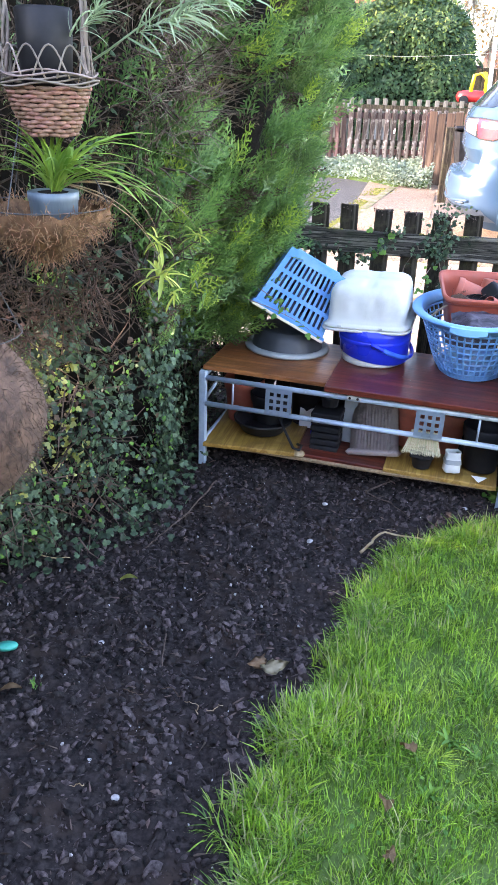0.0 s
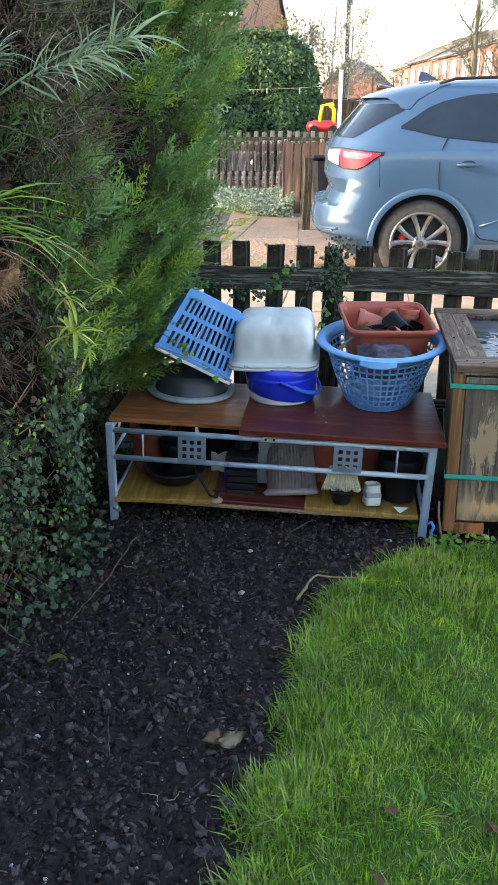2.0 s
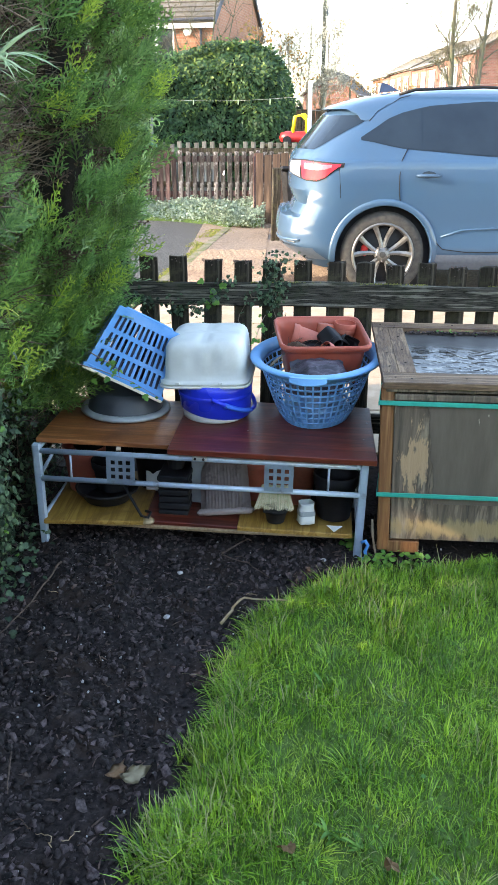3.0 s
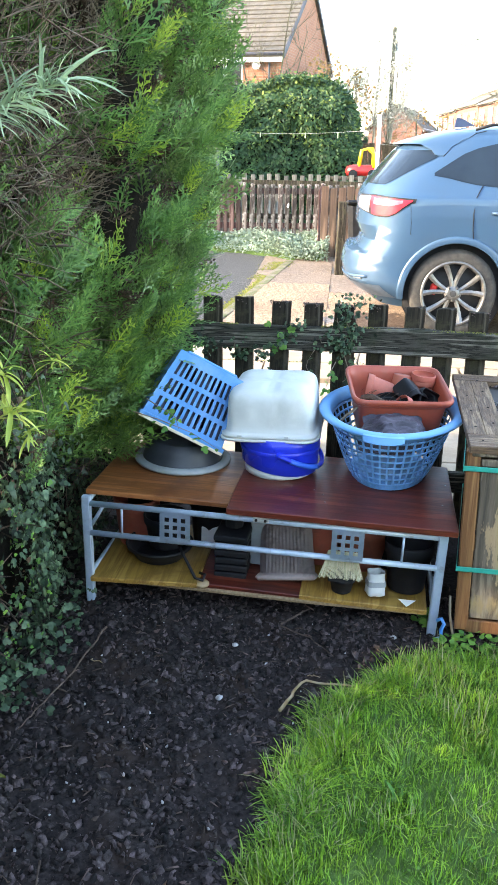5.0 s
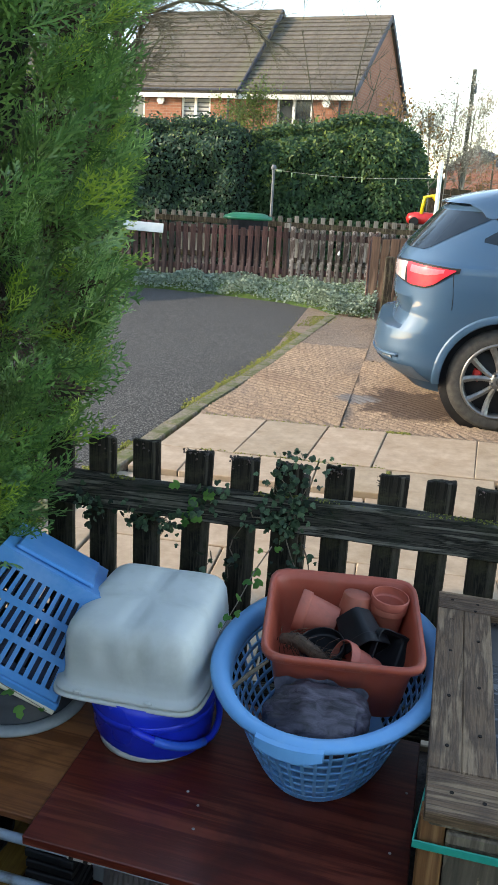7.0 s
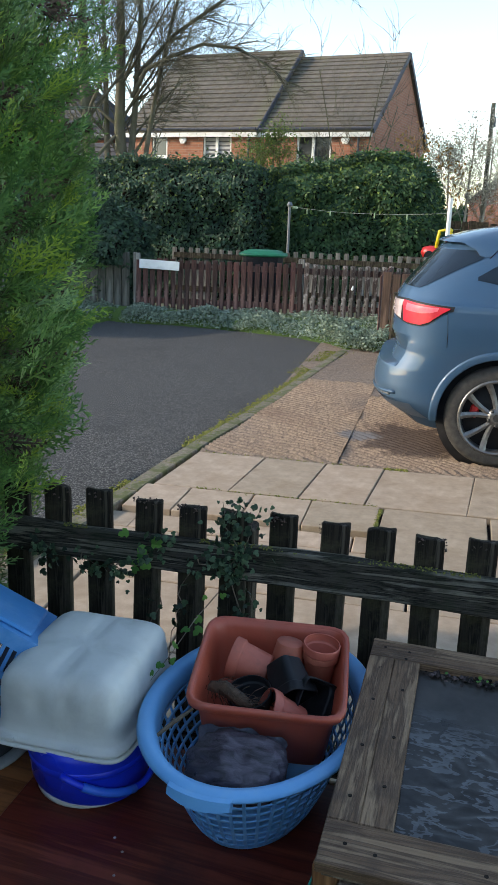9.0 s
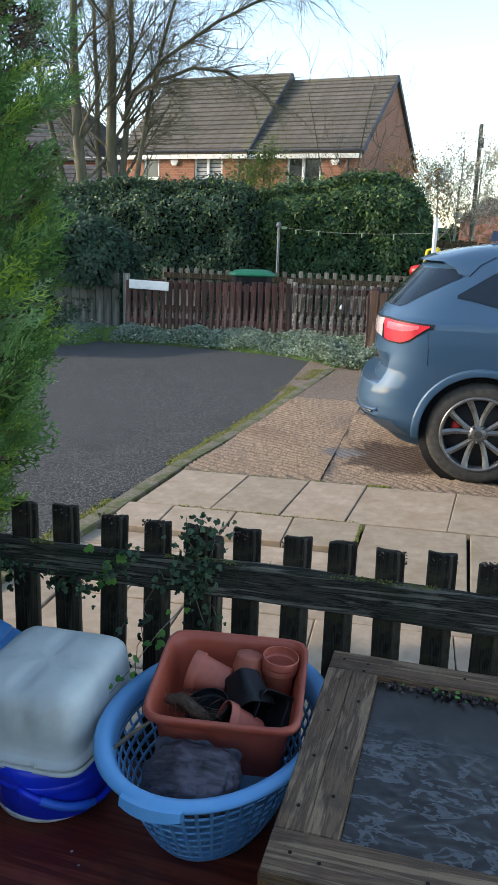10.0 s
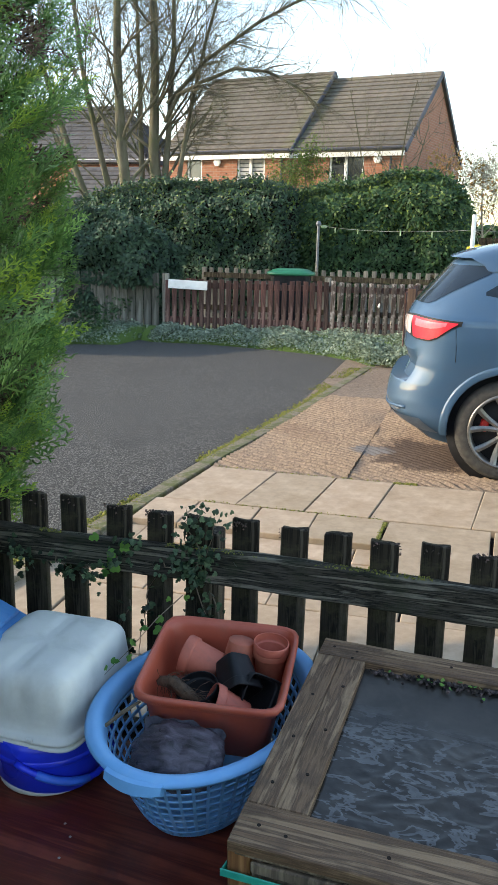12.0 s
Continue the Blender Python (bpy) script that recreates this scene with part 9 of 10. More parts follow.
picket_row(flank, (-4.45, 14.06), (-2.85, 14.12), 0.98, 0.13, 0.122, M_GREYFENCE, 0.0)
for z in (0.35, 1.25):
    rail_bar(flank, (-5.5, 11.3), (-4.16, 13.4), z, 0.08, M_GREYFENCE)

# silvery ground cover at the fence's foot
cover = thing("ground_cover", pose(0, 0, 0), "low mounds of silver-green ground cover along the fence", "ground cover plants", kind="stuff")
FRONT = [(-4.6, 11.6), (-3.6, 12.7), (-3.0, 12.9), (-2.95, 13.6), (-2.63, 13.42), (-1.77, 13.52), (-0.83, 13.36), (0.08, 13.05), (0.55, 12.65), (0.82, 12.2), (1.30, 12.1)]


def cover_patch(n, x0, x1, back, top, material, name, lo=0.018, hi=0.045):
    x = rng.uniform(x0, x1, n)
    fy = np.interp(x, [p[0] for p in FRONT], [p[1] for p in FRONT])
    by = np.interp(x, *back)
    t = rng.random(n)
    y = fy + (by - fy) * t
    z = top * np.clip(np.sqrt(np.minimum(t, 1.0) * 2.2), 0, 1) * (0.75 + 0.3 * bumps(x, y, 7, 2.0)) * rng.uniform(0.7, 1.05, n)
    v, f = leaf_disc(5, 0.2)
    scatter(name, v, f, tilt_frames(x, y, z, rng.uniform(lo, hi, n), 0.9), cover, material)


cover_patch(15000, -2.72, 1.2, ([-3, 1.2], [13.95, 14.3]), 0.27, M_SEDUM, "rosettes")
cover_patch(3000, 0.45, 1.35, ([0.4, 1.4], [13.0, 12.6]), 0.36, M_SEDUM, "mound_rosettes")
cover_patch(4200, -4.5, -2.9, ([-4.5, -3.9, -2.9], [12.4, 13.8, 14.25]), 0.26, M_SEDUM, "flank_rosettes")
cover_patch(900, -4.5, -3.2, ([-4.5, -3.9, -3.2], [12.4, 13.8, 14.2]), 0.6, M_LAUREL, "flank_leaves", 0.03, 0.07)
gx_ = np.linspace(-4.5, 1.3, 90)
bm = bmesh.new()
rows_ = []
for x in gx_:
    fy = float(np.interp(x, [p[0] for p in FRONT], [p[1] for p in FRONT]))
    by = float(np.interp(x, [-4.5, -3.9, -2.9, 1.3], [12.6, 13.9, 14.1, 14.35]))
    if by < fy + 0.1:
        by = fy + 0.1
    rows_.append([bm.verts.new((x, fy + (by - fy) * t, h)) for t, h in ((0, -0.03), (0.25, 0.10), (0.6, 0.17), (1.0, 0.17))])
for a, b in zip(rows_, rows_[1:]):
    for j in range(3):
        bm.faces.new((a[j], b[j], b[j + 1], a[j + 1]))
part("undergrowth", bm, M_TURF, cover, smooth=True)


# ---- clipped hedge behind the gardens ----
def big_leaf():
    return np.array([(0, 0, 0), (0.24, 0.35, 0.05), (0.22, 0.72, 0.04), (0, 1.05, -0.05), (-0.22, 0.72, 0.04), (-0.24, 0.35, 0.05)]), np.array([(0, 1, 2), (0, 2, 3), (0, 3, 4), (0, 4, 5)])


def leafy_block(name, label, x0, x1, y, depth, top, n, materials, lo, hi, bottom=0.0, seed=0.0, end_round=0.5, category="hedge"):
    """A hedge as an uneven leafy skin on a near-black core that stands in for inner shade; top is a table of heights
    along x.
    """
    hedge_ob = thing(name, pose((x0 + x1) / 2, y, 0), label, category)

    def face_y(x, z):
        tp = lerp_table(top, x)
        rnd = np.clip((z - (tp - 0.6)) / 0.6, 0, 1)
        en = np.clip(1 - (x1 - x) / end_round, 0, 1) + np.clip(1 - (x - x0) / end_round, 0, 1)
        return y + 0.16 * bumps(x, z * 1.3, 3.2, seed) + 0.10 * bumps(x, z, 8, seed + 1) + depth * 0.5 * rnd ** 2 + depth * 0.6 * en ** 2
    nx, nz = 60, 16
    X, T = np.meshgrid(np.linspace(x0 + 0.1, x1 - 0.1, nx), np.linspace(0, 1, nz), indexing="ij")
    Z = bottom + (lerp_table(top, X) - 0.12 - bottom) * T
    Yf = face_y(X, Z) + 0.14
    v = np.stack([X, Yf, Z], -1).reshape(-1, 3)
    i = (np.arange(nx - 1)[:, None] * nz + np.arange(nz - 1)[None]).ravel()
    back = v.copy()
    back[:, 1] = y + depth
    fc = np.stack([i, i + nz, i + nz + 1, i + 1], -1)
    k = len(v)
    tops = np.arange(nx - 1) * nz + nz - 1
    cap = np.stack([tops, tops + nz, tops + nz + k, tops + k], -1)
    ob = raw_mesh("inner_shade", np.r_[v, back], np.r_[fc, fc + k, cap], hedge_ob, M_CORE, "", True)
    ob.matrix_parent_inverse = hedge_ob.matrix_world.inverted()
    shape = big_leaf()
    for mt, share in materials:
        m_ = int(n * share)
        x = rng.uniform(x0, x1, m_)
        tp = lerp_table(top, x)
        t = rng.random(m_)
        # yellower leaves gather near the top to paint sunlight there
        tips = (mt is M_LAURELTIP)
        z = bottom + (tp - bottom) * (1 - 0.45 * t ** 2.4 if tips else t ** 0.9) + np.where(rng.random(m_) < 0.1, rng.uniform(0, 0.22, m_) * (t < 0.2 if tips else t > 0.93), 0)
        yy = face_y(x, z) + np.abs(rng.normal(0, 0.05, m_)) - 0.02
        nrm = np.stack([0.3 * bumps(x, z, 5, 9.0), -1 + 0 * x, 0.5 + 0 * x], -1)
        ob = leaves("leaves", np.stack([x, yy, z], -1), nrm, rng.uniform(lo, hi, m_), hedge_ob, mt, shape, 0.5, 0.6)
        ob.matrix_parent_inverse = hedge_ob.matrix_world.inverted()
        x = rng.uniform(x0 + 0.2, x1 - 0.2, m_ // 6)
        yy = rng.uniform(y + 0.2, y + depth, m_ // 6)
        z = lerp_table(top, x) - 0.08 + rng.uniform(-0.05, 0.12, m_ // 6)
        ob = leaves("top_leaves", np.stack([x, yy, z], -1), np.tile([0, -0.3, 1.0], (len(x), 1)), rng.uniform(lo, hi, len(x)), hedge_ob, mt, shape, 0.2, 0.6)
        ob.matrix_parent_inverse = hedge_ob.matrix_world.inverted()
    return hedge_ob


leafy_block("ivy_hedge", "tall dark ivy-covered hedge behind the car park", -6.9, -1.35, 17.6, 1.3, [(-6.9, 1.9), (-6.3, 2.2), (-5.2, 2.55), (-4.2, 2.70), (-3.0, 2.62), (-2.2, 2.72), (-1.35, 2.45)], 21000, ((M_DARKLEAF, 0.80), (M_LAUREL, 0.14), (M_LAURELTIP, 0.06)), 0.05, 0.10, seed=1.0)
leafy_block("laurel_hedge", "broad green laurel hedge, sunlight painted as yellow-green leaves near its top", -1.75, 2.0, 18.3, 1.5, [(-1.75, 2.45), (-1.2, 2.6), (-0.3, 2.72), (0.4, 2.90), (1.2, 2.88), (1.7, 2.62), (2.0, 2.1)], 19000, ((M_LAUREL, 0.86), (M_LAURELTIP, 0.14)), 0.05, 0.11, seed=4.0, end_round=0.7)
leafy_block("ivy_overhang", "ivy hanging forward over the low silvered fence", -5.2, -2.62, 13.98, 0.9, [(-5.2, 1.9), (-4.0, 2.0), (-3.3, 1.85), (-2.62, 1.4)], 6000, ((M_DARKLEAF, 1.0),), 0.05, 0.10, bottom=0.80, seed=7.0, category="ivy")
leafy_block("ivy_overhang", "ivy hanging forward over the low silvered fence", -3.12, -2.60, 14.06, 0.7, [(-3.12, 0.95), (-2.60, 1.0)], 1200, ((M_DARKLEAF, 1.0),), 0.05, 0.10, bottom=0.02, seed=5.0, end_round=0.25, category="ivy")

leafy_block("ivy_overhang", "ivy hanging forward over the low silvered fence", -4.75, -3.80, 13.93, 0.4, [(-4.75, 1.0), (-3.80, 1.0)], 1100, ((M_DARKLEAF, 1.0),), 0.05, 0.10, bottom=0.38, seed=15.0, end_round=0.3, category="ivy")

# added out of view so its shadow falls on the court's far corner
flank_sun_block = leafy_block("ivy_hedge", "unseen ivy block added behind the flank fence to shade the court's corner", -3.8, 0.0, 0.0, 1.2, [(-3.8, 1.9), (-1.5, 2.4), (0.0, 2.2)], 4000, ((M_DARKLEAF, 1.0),), 0.08, 0.15, seed=11.0)
flank_sun_block.matrix_basis = pose(-5.9, 12.3, 0, 0, 0, 58)

# ---- washing line posts ----
lp_ = thing("line_post", pose(-0.80, 17.2, 0), "slim grey galvanised washing line post", "washing line post")
part("post", add_tube(bmesh.new(), [(0, 0, 0), (0, 0, 1.84)], 0.026, 10), M_GALV, lp_)
part("cap", lathe_bm([(0.05, 1.82), (0.055, 1.85), (0.03, 1.90), (0, 1.90)], 12), M_GALV, lp_)
part("bracket", box_bm((0.10, 0.04, 0.05), pose(0.10, 0, 1.80), 0.01), M_SILVER, lp_, "pale green pulley on the post")
wp_ = thing("line_post", pose(1.99, 12.85, 0), "white painted metal washing line post", "washing line post")
part("post", add_tube(bmesh.new(), [(0, 0, 0), (-0.005, 0, 1.93)], 0.028, 10), M_WHITE, wp_)
line_t = thing("washing_line", pose(0, 0, 0), "thin pale washing lines strung between posts", "washing line")
for a, b, sag in (((-0.80, 17.2, 1.82), (1.99, 12.85, 1.74), 0.06), ((1.99, 12.85, 1.90), (5.2, 13.4, 1.95), 0.05), ((1.99, 12.85, 1.74), (5.2, 13.4, 1.72), 0.05), ((1.99, 12.85, 1.55), (5.0, 14.4, 1.55), 0.04)):
    a, b = Vector(a), Vector(b)
    part("line", add_tube(bmesh.new(), [a.lerp(b, t) + Vector((0, 0, -4 * sag * t * (1 - t))) for t in np.linspace(0, 1, 12)], 0.0022, 5), M_LINE, line_t)
for t in (0.15, 0.33, 0.62, 0.8):
    p = Vector((-0.80, 17.2, 1.80)).lerp(Vector((1.99, 12.85, 1.72)), t)
    part("peg", box_bm((0.02, 0.02, 0.08), pose(p.x, p.y, p.z - 0.06), 0.004), M_SILVER, line_t)

# ride-on toy car on a low table behind the fence
toy = thing("toy_car", pose(1.95, 16.6, 1.05), "red and yellow plastic ride-on toy car", "toy car")
part("body", lathe_bm([(0.0, 0.0), (0.24, 0.0), (0.27, 0.08), (0.24, 0.16), (0.15, 0.19), (0.0, 0.19)], 24, None, 1.15, 0.8, 3.5), M_RED, toy, smooth=True)
bm = bmesh.new()
for s in (-0.16, 0.16):
    add_tube(bm, [(0.20, s, 0.14), (0.20, s * 0.9, 0.38), (0.10, s * 0.85, 0.47), (-0.02, s * 0.9, 0.44), (-0.06, s, 0.15)], 0.028, 8)
add_tube(bm, [(0.15, -0.14, 0.45), (0.15, 0.14, 0.45)], 0.05, 8)
part("roof_frame", bm, M_YELLOW, toy, "yellow roof frame", True)
part("wheel", lathe_bm([(0.0, -0.05), (0.08, -0.05), (0.08, 0.05), (0, 0.05)], 16, pose(-0.17, -0.19, 0.03, 90)), M_BLACKP, toy)
part("wheel", lathe_bm([(0.0, -0.05), (0.08, -0.05), (0.08, 0.05), (0, 0.05)], 16, pose(0.18, -0.19, 0.03, 90)), M_BLACKP, toy)
tb = thing("garden_table", pose(1.95, 16.6, 0), "dark garden table behind the fence", "table")
part("tabletop", box_bm((1.3, 0.8, 0.05), pose(0, 0, 1.0), 0.008), M_FENCE, tb)
for sx_ in (-0.55, 0.55):
    for sy_ in (-0.32, 0.32):
        part("leg", box_bm((0.06, 0.06, 0.98), pose(sx_, sy_, 0.49)), M_FENCE, tb)
shed = thing("garden_fence", pose(0, 0, 0), "dark brown close-board garden fence in the distance", "fence")
picket_row(shed, (2.2, 21.5), (9.5, 20.5), 1.65, 0.16, 0.15, M_FENCE, 0.0)
rail_bar(shed, (2.2, 21.5), (9.5, 20.5), 1.2, 0.08, M_FENCE)


# ---- brick houses ----
HOUSE = pose(-0.05, 26.0, 0, 0, 0, -13)


def semi(u0, u1, fwd, ridge, eave, depth, windows, alarm, pipe, group):
    """One house of a pair: u runs to the left along its front, v back; fwd: how far its front stands forward."""
    h = thing("house", HOUSE @ pose(-u0, -fwd, 0), "small red-brick house with a brown tiled pitched roof", "house", group)
    L = u1 - u0
    bm = bmesh.new()
    # walls: front, back and two gables
    pts = [(0, 0), (-L, 0), (-L, depth), (0, depth)]
    lo = [bm.verts.new((x, y, -0.1)) for x, y in pts]
    hi = [bm.verts.new((x, y, eave)) for x, y in pts]
    a0, a1 = bm.verts.new((0, depth / 2, ridge - 0.06)), bm.verts.new((-L, depth / 2, ridge - 0.06))
    bm.faces.new((lo[3], lo[0], hi[0], a0, hi[3]))
    bm.faces.new((lo[1], lo[2], hi[2], a1, hi[1]))
    bm.faces.new((lo[2], lo[3], hi[3], hi[2]))
    # front with openings left out
    xs = sorted({0.0, -L, *[-w[0] for w in windows], *[-(w[0] + w[1]) for w in windows]}, reverse=True)
    zsn = sorted({-0.1, eave, *[w[2] for w in windows], *[w[2] + w[3] for w in windows]})
    gv = {(x, z): bm.verts.new((x, 0, z)) for x in xs for z in zsn}
    for xa, xb in zip(xs, xs[1:]):
        for za, zb in zip(zsn, zsn[1:]):
            cx, cz = -(xa + xb) / 2, (za + zb) / 2
            if not any(w[0] < cx < w[0] + w[1] and w[2] < cz < w[2] + w[3] for w in windows):
                bm.faces.new((gv[xa, za], gv[xb, za], gv[xb, zb], gv[xa, zb]))
    bmesh.ops.remove_doubles(bm, verts=bm.verts, dist=1e-4)
    bmesh.ops.recalc_face_normals(bm, faces=bm.faces)
    wall = part("wall", bm, M_HOUSEBRICK, h)
    for (u, w, z, hh, kind) in windows:
        win = part("window", box_bm((w, 0.03, hh), pose(-u - w / 2, 0.09, z + hh / 2)), M_BLIND if kind == "blind" else M_GLASS, h, "window with a pale blind" if kind == "blind" else "dark window")
        bm = bmesh.new()
        f_ = 0.055
        for x in (-u - f_ / 2, -u - w + f_ / 2):
            add_box(bm, (f_, 0.06, hh), pose(x, 0.05, z + hh / 2), 0.006)
        for zz in (z + f_ / 2, z + hh - f_ / 2):
            add_box(bm, (w, 0.062, f_), pose(-u - w / 2, 0.05, zz), 0.006)
        if w > 0.7:
            add_box(bm, (0.09, 0.06, hh), pose(-u - w * 0.52, 0.048, z + hh / 2), 0.006)
        part("window_frame", bm, M_WHITE, win, "white window frame")
        part("window_sill", box_bm((w + 0.1, 0.12, 0.05), pose(-u - w / 2, -0.02, z - 0.03), 0.006), M_WHITE, win)
        if kind == "blind":
            for k in range(7):
                part("slat", box_bm((w - 0.1, 0.012, 0.035), pose(-u - w / 2, 0.068, z + 0.08 + (hh - 0.15) * k / 6, 30)), M_GALV, win)
    # roof courses
    over = 0.12
    slope = math.atan2(ridge - eave, depth / 2)
    ln = math.hypot(ridge - eave, depth / 2) + 0.16
    roof = part("roof", box_bm((L + over * 1.0, ln - 0.05, 0.05), pose(-L / 2, depth / 4 - 0.04, (ridge + eave) / 2 - 0.03, math.degrees(slope))), M_TILE, h, "brown interlocking tile roof")
    bk = part("roof_back", box_bm((L + over * 1.0, ln, 0.06), pose(-L / 2, depth * 0.75 + 0.04, (ridge + eave) / 2 - 0.03, -math.degrees(slope))), M_TILE, h)
    n = 17
    for k in range(n):
        t = (k + 0.5) / n
        y, z = -0.14 + (depth / 2 + 0.14) * t, eave - 0.06 + (ridge - eave + 0.08) * t
        bm = box_bm((L + over, ln / n + 0.04, 0.045), None, 0.006)
        ob = part("tile_course", bm, M_TILE, roof)
        ob.matrix_basis = pose(-L / 2, y, z + 0.020, math.degrees(slope) - 9.0, 0, 0)
    part("ridge_tile", add_tube(bmesh.new(), [(over / 2, depth / 2, ridge + 0.03), (-L - over / 2, depth / 2, ridge + 0.03)], 0.09, 8), M_TILE, h)
    part("verge", box_bm((0.05, ln, 0.14), pose(over / 2 + 0.02, depth / 4 - 0.04, (ridge + eave) / 2, math.degrees(slope)), 0.005), M_SLATE, h, "dark blue verge board")
    part("verge", box_bm((0.05, ln, 0.14), pose(over / 2 + 0.02, depth * 0.75 + 0.04, (ridge + eave) / 2, -math.degrees(slope)), 0.005), M_SLATE, h, "dark blue verge board")
    part("fascia", box_bm((L + over, 0.03, 0.13), pose(-L / 2, -0.13, eave - 0.13), 0.004), M_WHITE, h, "white fascia board")
    part("gutter", add_tube(bmesh.new(), [(0.05, -0.16, eave + 0.02), (-L - 0.05, -0.16, eave + 0.02)], 0.045, 8), M_SLATE, h)
    part("downpipe", add_tube(bmesh.new(), [(-pipe, -0.05, eave), (-pipe, -0.05, 0.0)], 0.035, 8), M_SLATE, h)
    part("alarm_box", lathe_bm([(0.0, -0.02), (0.12, -0.02), (0.13, 0.05), (0.0, 0.07)], 6, pose(-alarm, -0.02, eave - 0.26, 90)), M_WHITE, h, "white alarm box")
    return h


semi(0.0, 3.46, 0.0, 6.46, 4.06, 6.2, [(1.16, 1.06, 3.10, 0.86, "dark")], 0.74, 0.35, "pair of houses behind the hedge")
semi(3.46, 7.85, 0.12, 6.66, 4.06, 6.2, [(0.80, 0.95, 3.08, 0.86, "blind"), (3.00, 0.55, 3.30, 0.64, "dark")], 2.43, 0.22, "pair of houses behind the hedge")


def plain_house(x, y, rz, L, depth, eave, ridge, wallm, label, windows=(), tile=M_TILE, hip=0.0):
    h = thing("house", pose(x, y, 0, 0, 0, rz), label, "house")
    bm = bmesh.new()
    lo = [bm.verts.new(p) for p in ((0, 0, -0.1), (L, 0, -0.1), (L, depth, -0.1), (0, depth, -0.1))]
    hi = [bm.verts.new(p) for p in ((0, 0, eave), (L, 0, eave), (L, depth, eave), (0, depth, eave))]
    a0, a1 = bm.verts.new((0, depth / 2, ridge)), bm.verts.new((L - hip, depth / 2, ridge))
    bm.faces.new((lo[0], lo[1], hi[1], hi[0])), bm.faces.new((lo[2], lo[3], hi[3], hi[2]))
    bm.faces.new((lo[3], lo[0], hi[0], a0, hi[3])), bm.faces.new((lo[1], lo[2], hi[2], a1, hi[1]))
    bmesh.ops.recalc_face_normals(bm, faces=bm.faces)
    part("wall", bm, wallm, h)
    sl, ln = math.degrees(math.atan2(ridge - eave, depth / 2)), math.hypot(ridge - eave, depth / 2) + 0.3
    bm = box_bm((L + 0.4, ln, 0.10), None, 0.01)
    for vv in bm.verts:
        if vv.co.x > 0:
            vv.co.x -= hip * (vv.co.y / ln + 0.5)
    bmesh.ops.transform(bm, matrix=pose(L / 2, depth / 4 - 0.1, (ridge + eave) / 2, sl), verts=bm.verts)
    rf = part("roof", bm, tile, h, "brown tiled roof")
    n = 13
    for k in range(n):
        t = (k + 0.5) / n
        ob = part("tile_course", box_bm((L + 0.42 - hip * t, ln / n + 0.04, 0.05), None, 0.008), tile, rf)
        ob.matrix_basis = pose(L / 2 - hip * t / 2, -0.25 + (depth / 2 + 0.25) * t, eave - 0.09 + (ridge - eave + 0.22) * t, sl - 8)
    part("roof_back", box_bm((L + 0.4 - hip, ln, 0.10), pose(L / 2 - hip / 2, depth * 0.75 + 0.1, (ridge + eave) / 2, -sl), 0.01), tile, h)
    part("fascia", box_bm((L + 0.4, 0.05, 0.18), pose(L / 2, -0.12, eave - 0.04), 0.005), M_WHITE, h, "white fascia board")
    if hip:
        bm = bmesh.new()
        tri = [bm.verts.new(p) for p in ((L + 0.22, -0.2, eave - 0.08), (L + 0.22, depth + 0.2, eave - 0.08), (L - hip + 0.12, depth / 2, ridge + 0.08))]
        bm.faces.new(tri)
        bmesh.ops.solidify(bm, geom=bm.faces[:], thickness=0.06)
        part("roof_hip", bm, tile, h)
    for u, z, w, hh in windows:
        win = part("window", box_bm((w, 0.06, hh), pose(u, -0.02, z)), M_GLASS, h)
        bm = bmesh.new()
        for sx_ in (-1, 0, 1):
            add_box(bm, (0.09, 0.05, hh), pose(u + sx_ * (w / 2 - 0.04), -0.06, z))
        for sz_ in (-1, 1):
            add_box(bm, (w + 0.06, 0.052, 0.09), pose(u, -0.06, z + sz_ * (hh / 2 - 0.03)))
        part("window_frame", bm, M_WHITE, win, "white window frame")
    return h


plain_house(-19.8, 31.2, -3, 10.2, 6.0, 4.15, 6.35, M_HOUSEBRICK, "brick house with a long dark tiled roof beyond the trees", tile=M_SLATETILE, hip=2.4)
plain_house(-11.9, 27.5, -3, 4.6, 4.6, 1.9, 3.72, M_HOUSEBRICK, "low brick outbuilding with a tiled roof beyond the trees", tile=M_SLATETILE)
plain_house(7.2, 55, 90 - 14, 9.0, 3.3, 3.0, 4.35, M_FARBRICK, "distant red-brick gabled house")
for k in range(4):
    plain_house(11.45 + 0.41 * k, 81.0 - 7.8 * k, -87, 7.7, 7.5, 5.0 + 0.12 * (k % 2), 6.7 + 0.12 * (k % 2), M_FARBRICK, "distant red-brick terraced house with pale windows", [(1.4, 4.0, 1.3, 1.2), (3.9, 4.0, 1.0, 1.2), (6.3, 4.0, 1.3, 1.2), (1.5, 1.4, 1.6, 1.4), (4.2, 1.1, 0.95, 2.1), (6.3, 1.4, 1.4, 1.4)])

# telegraph pole
tp_ = thing("telegraph_pole", pose(3.38, 30, 0), "tall brown wooden telegraph pole with a steel cap", "telegraph pole")
part("pole", add_tube(bmesh.new(), [(0, 0, 0), (-0.02, 0, 5.3)], [0.085, 0.065], 12), M_POLE, tp_)
part("step_plate", box_bm((0.07, 0.10, 0.30), pose(0.07, 0, 4.75), 0.01), M_GALV, tp_)


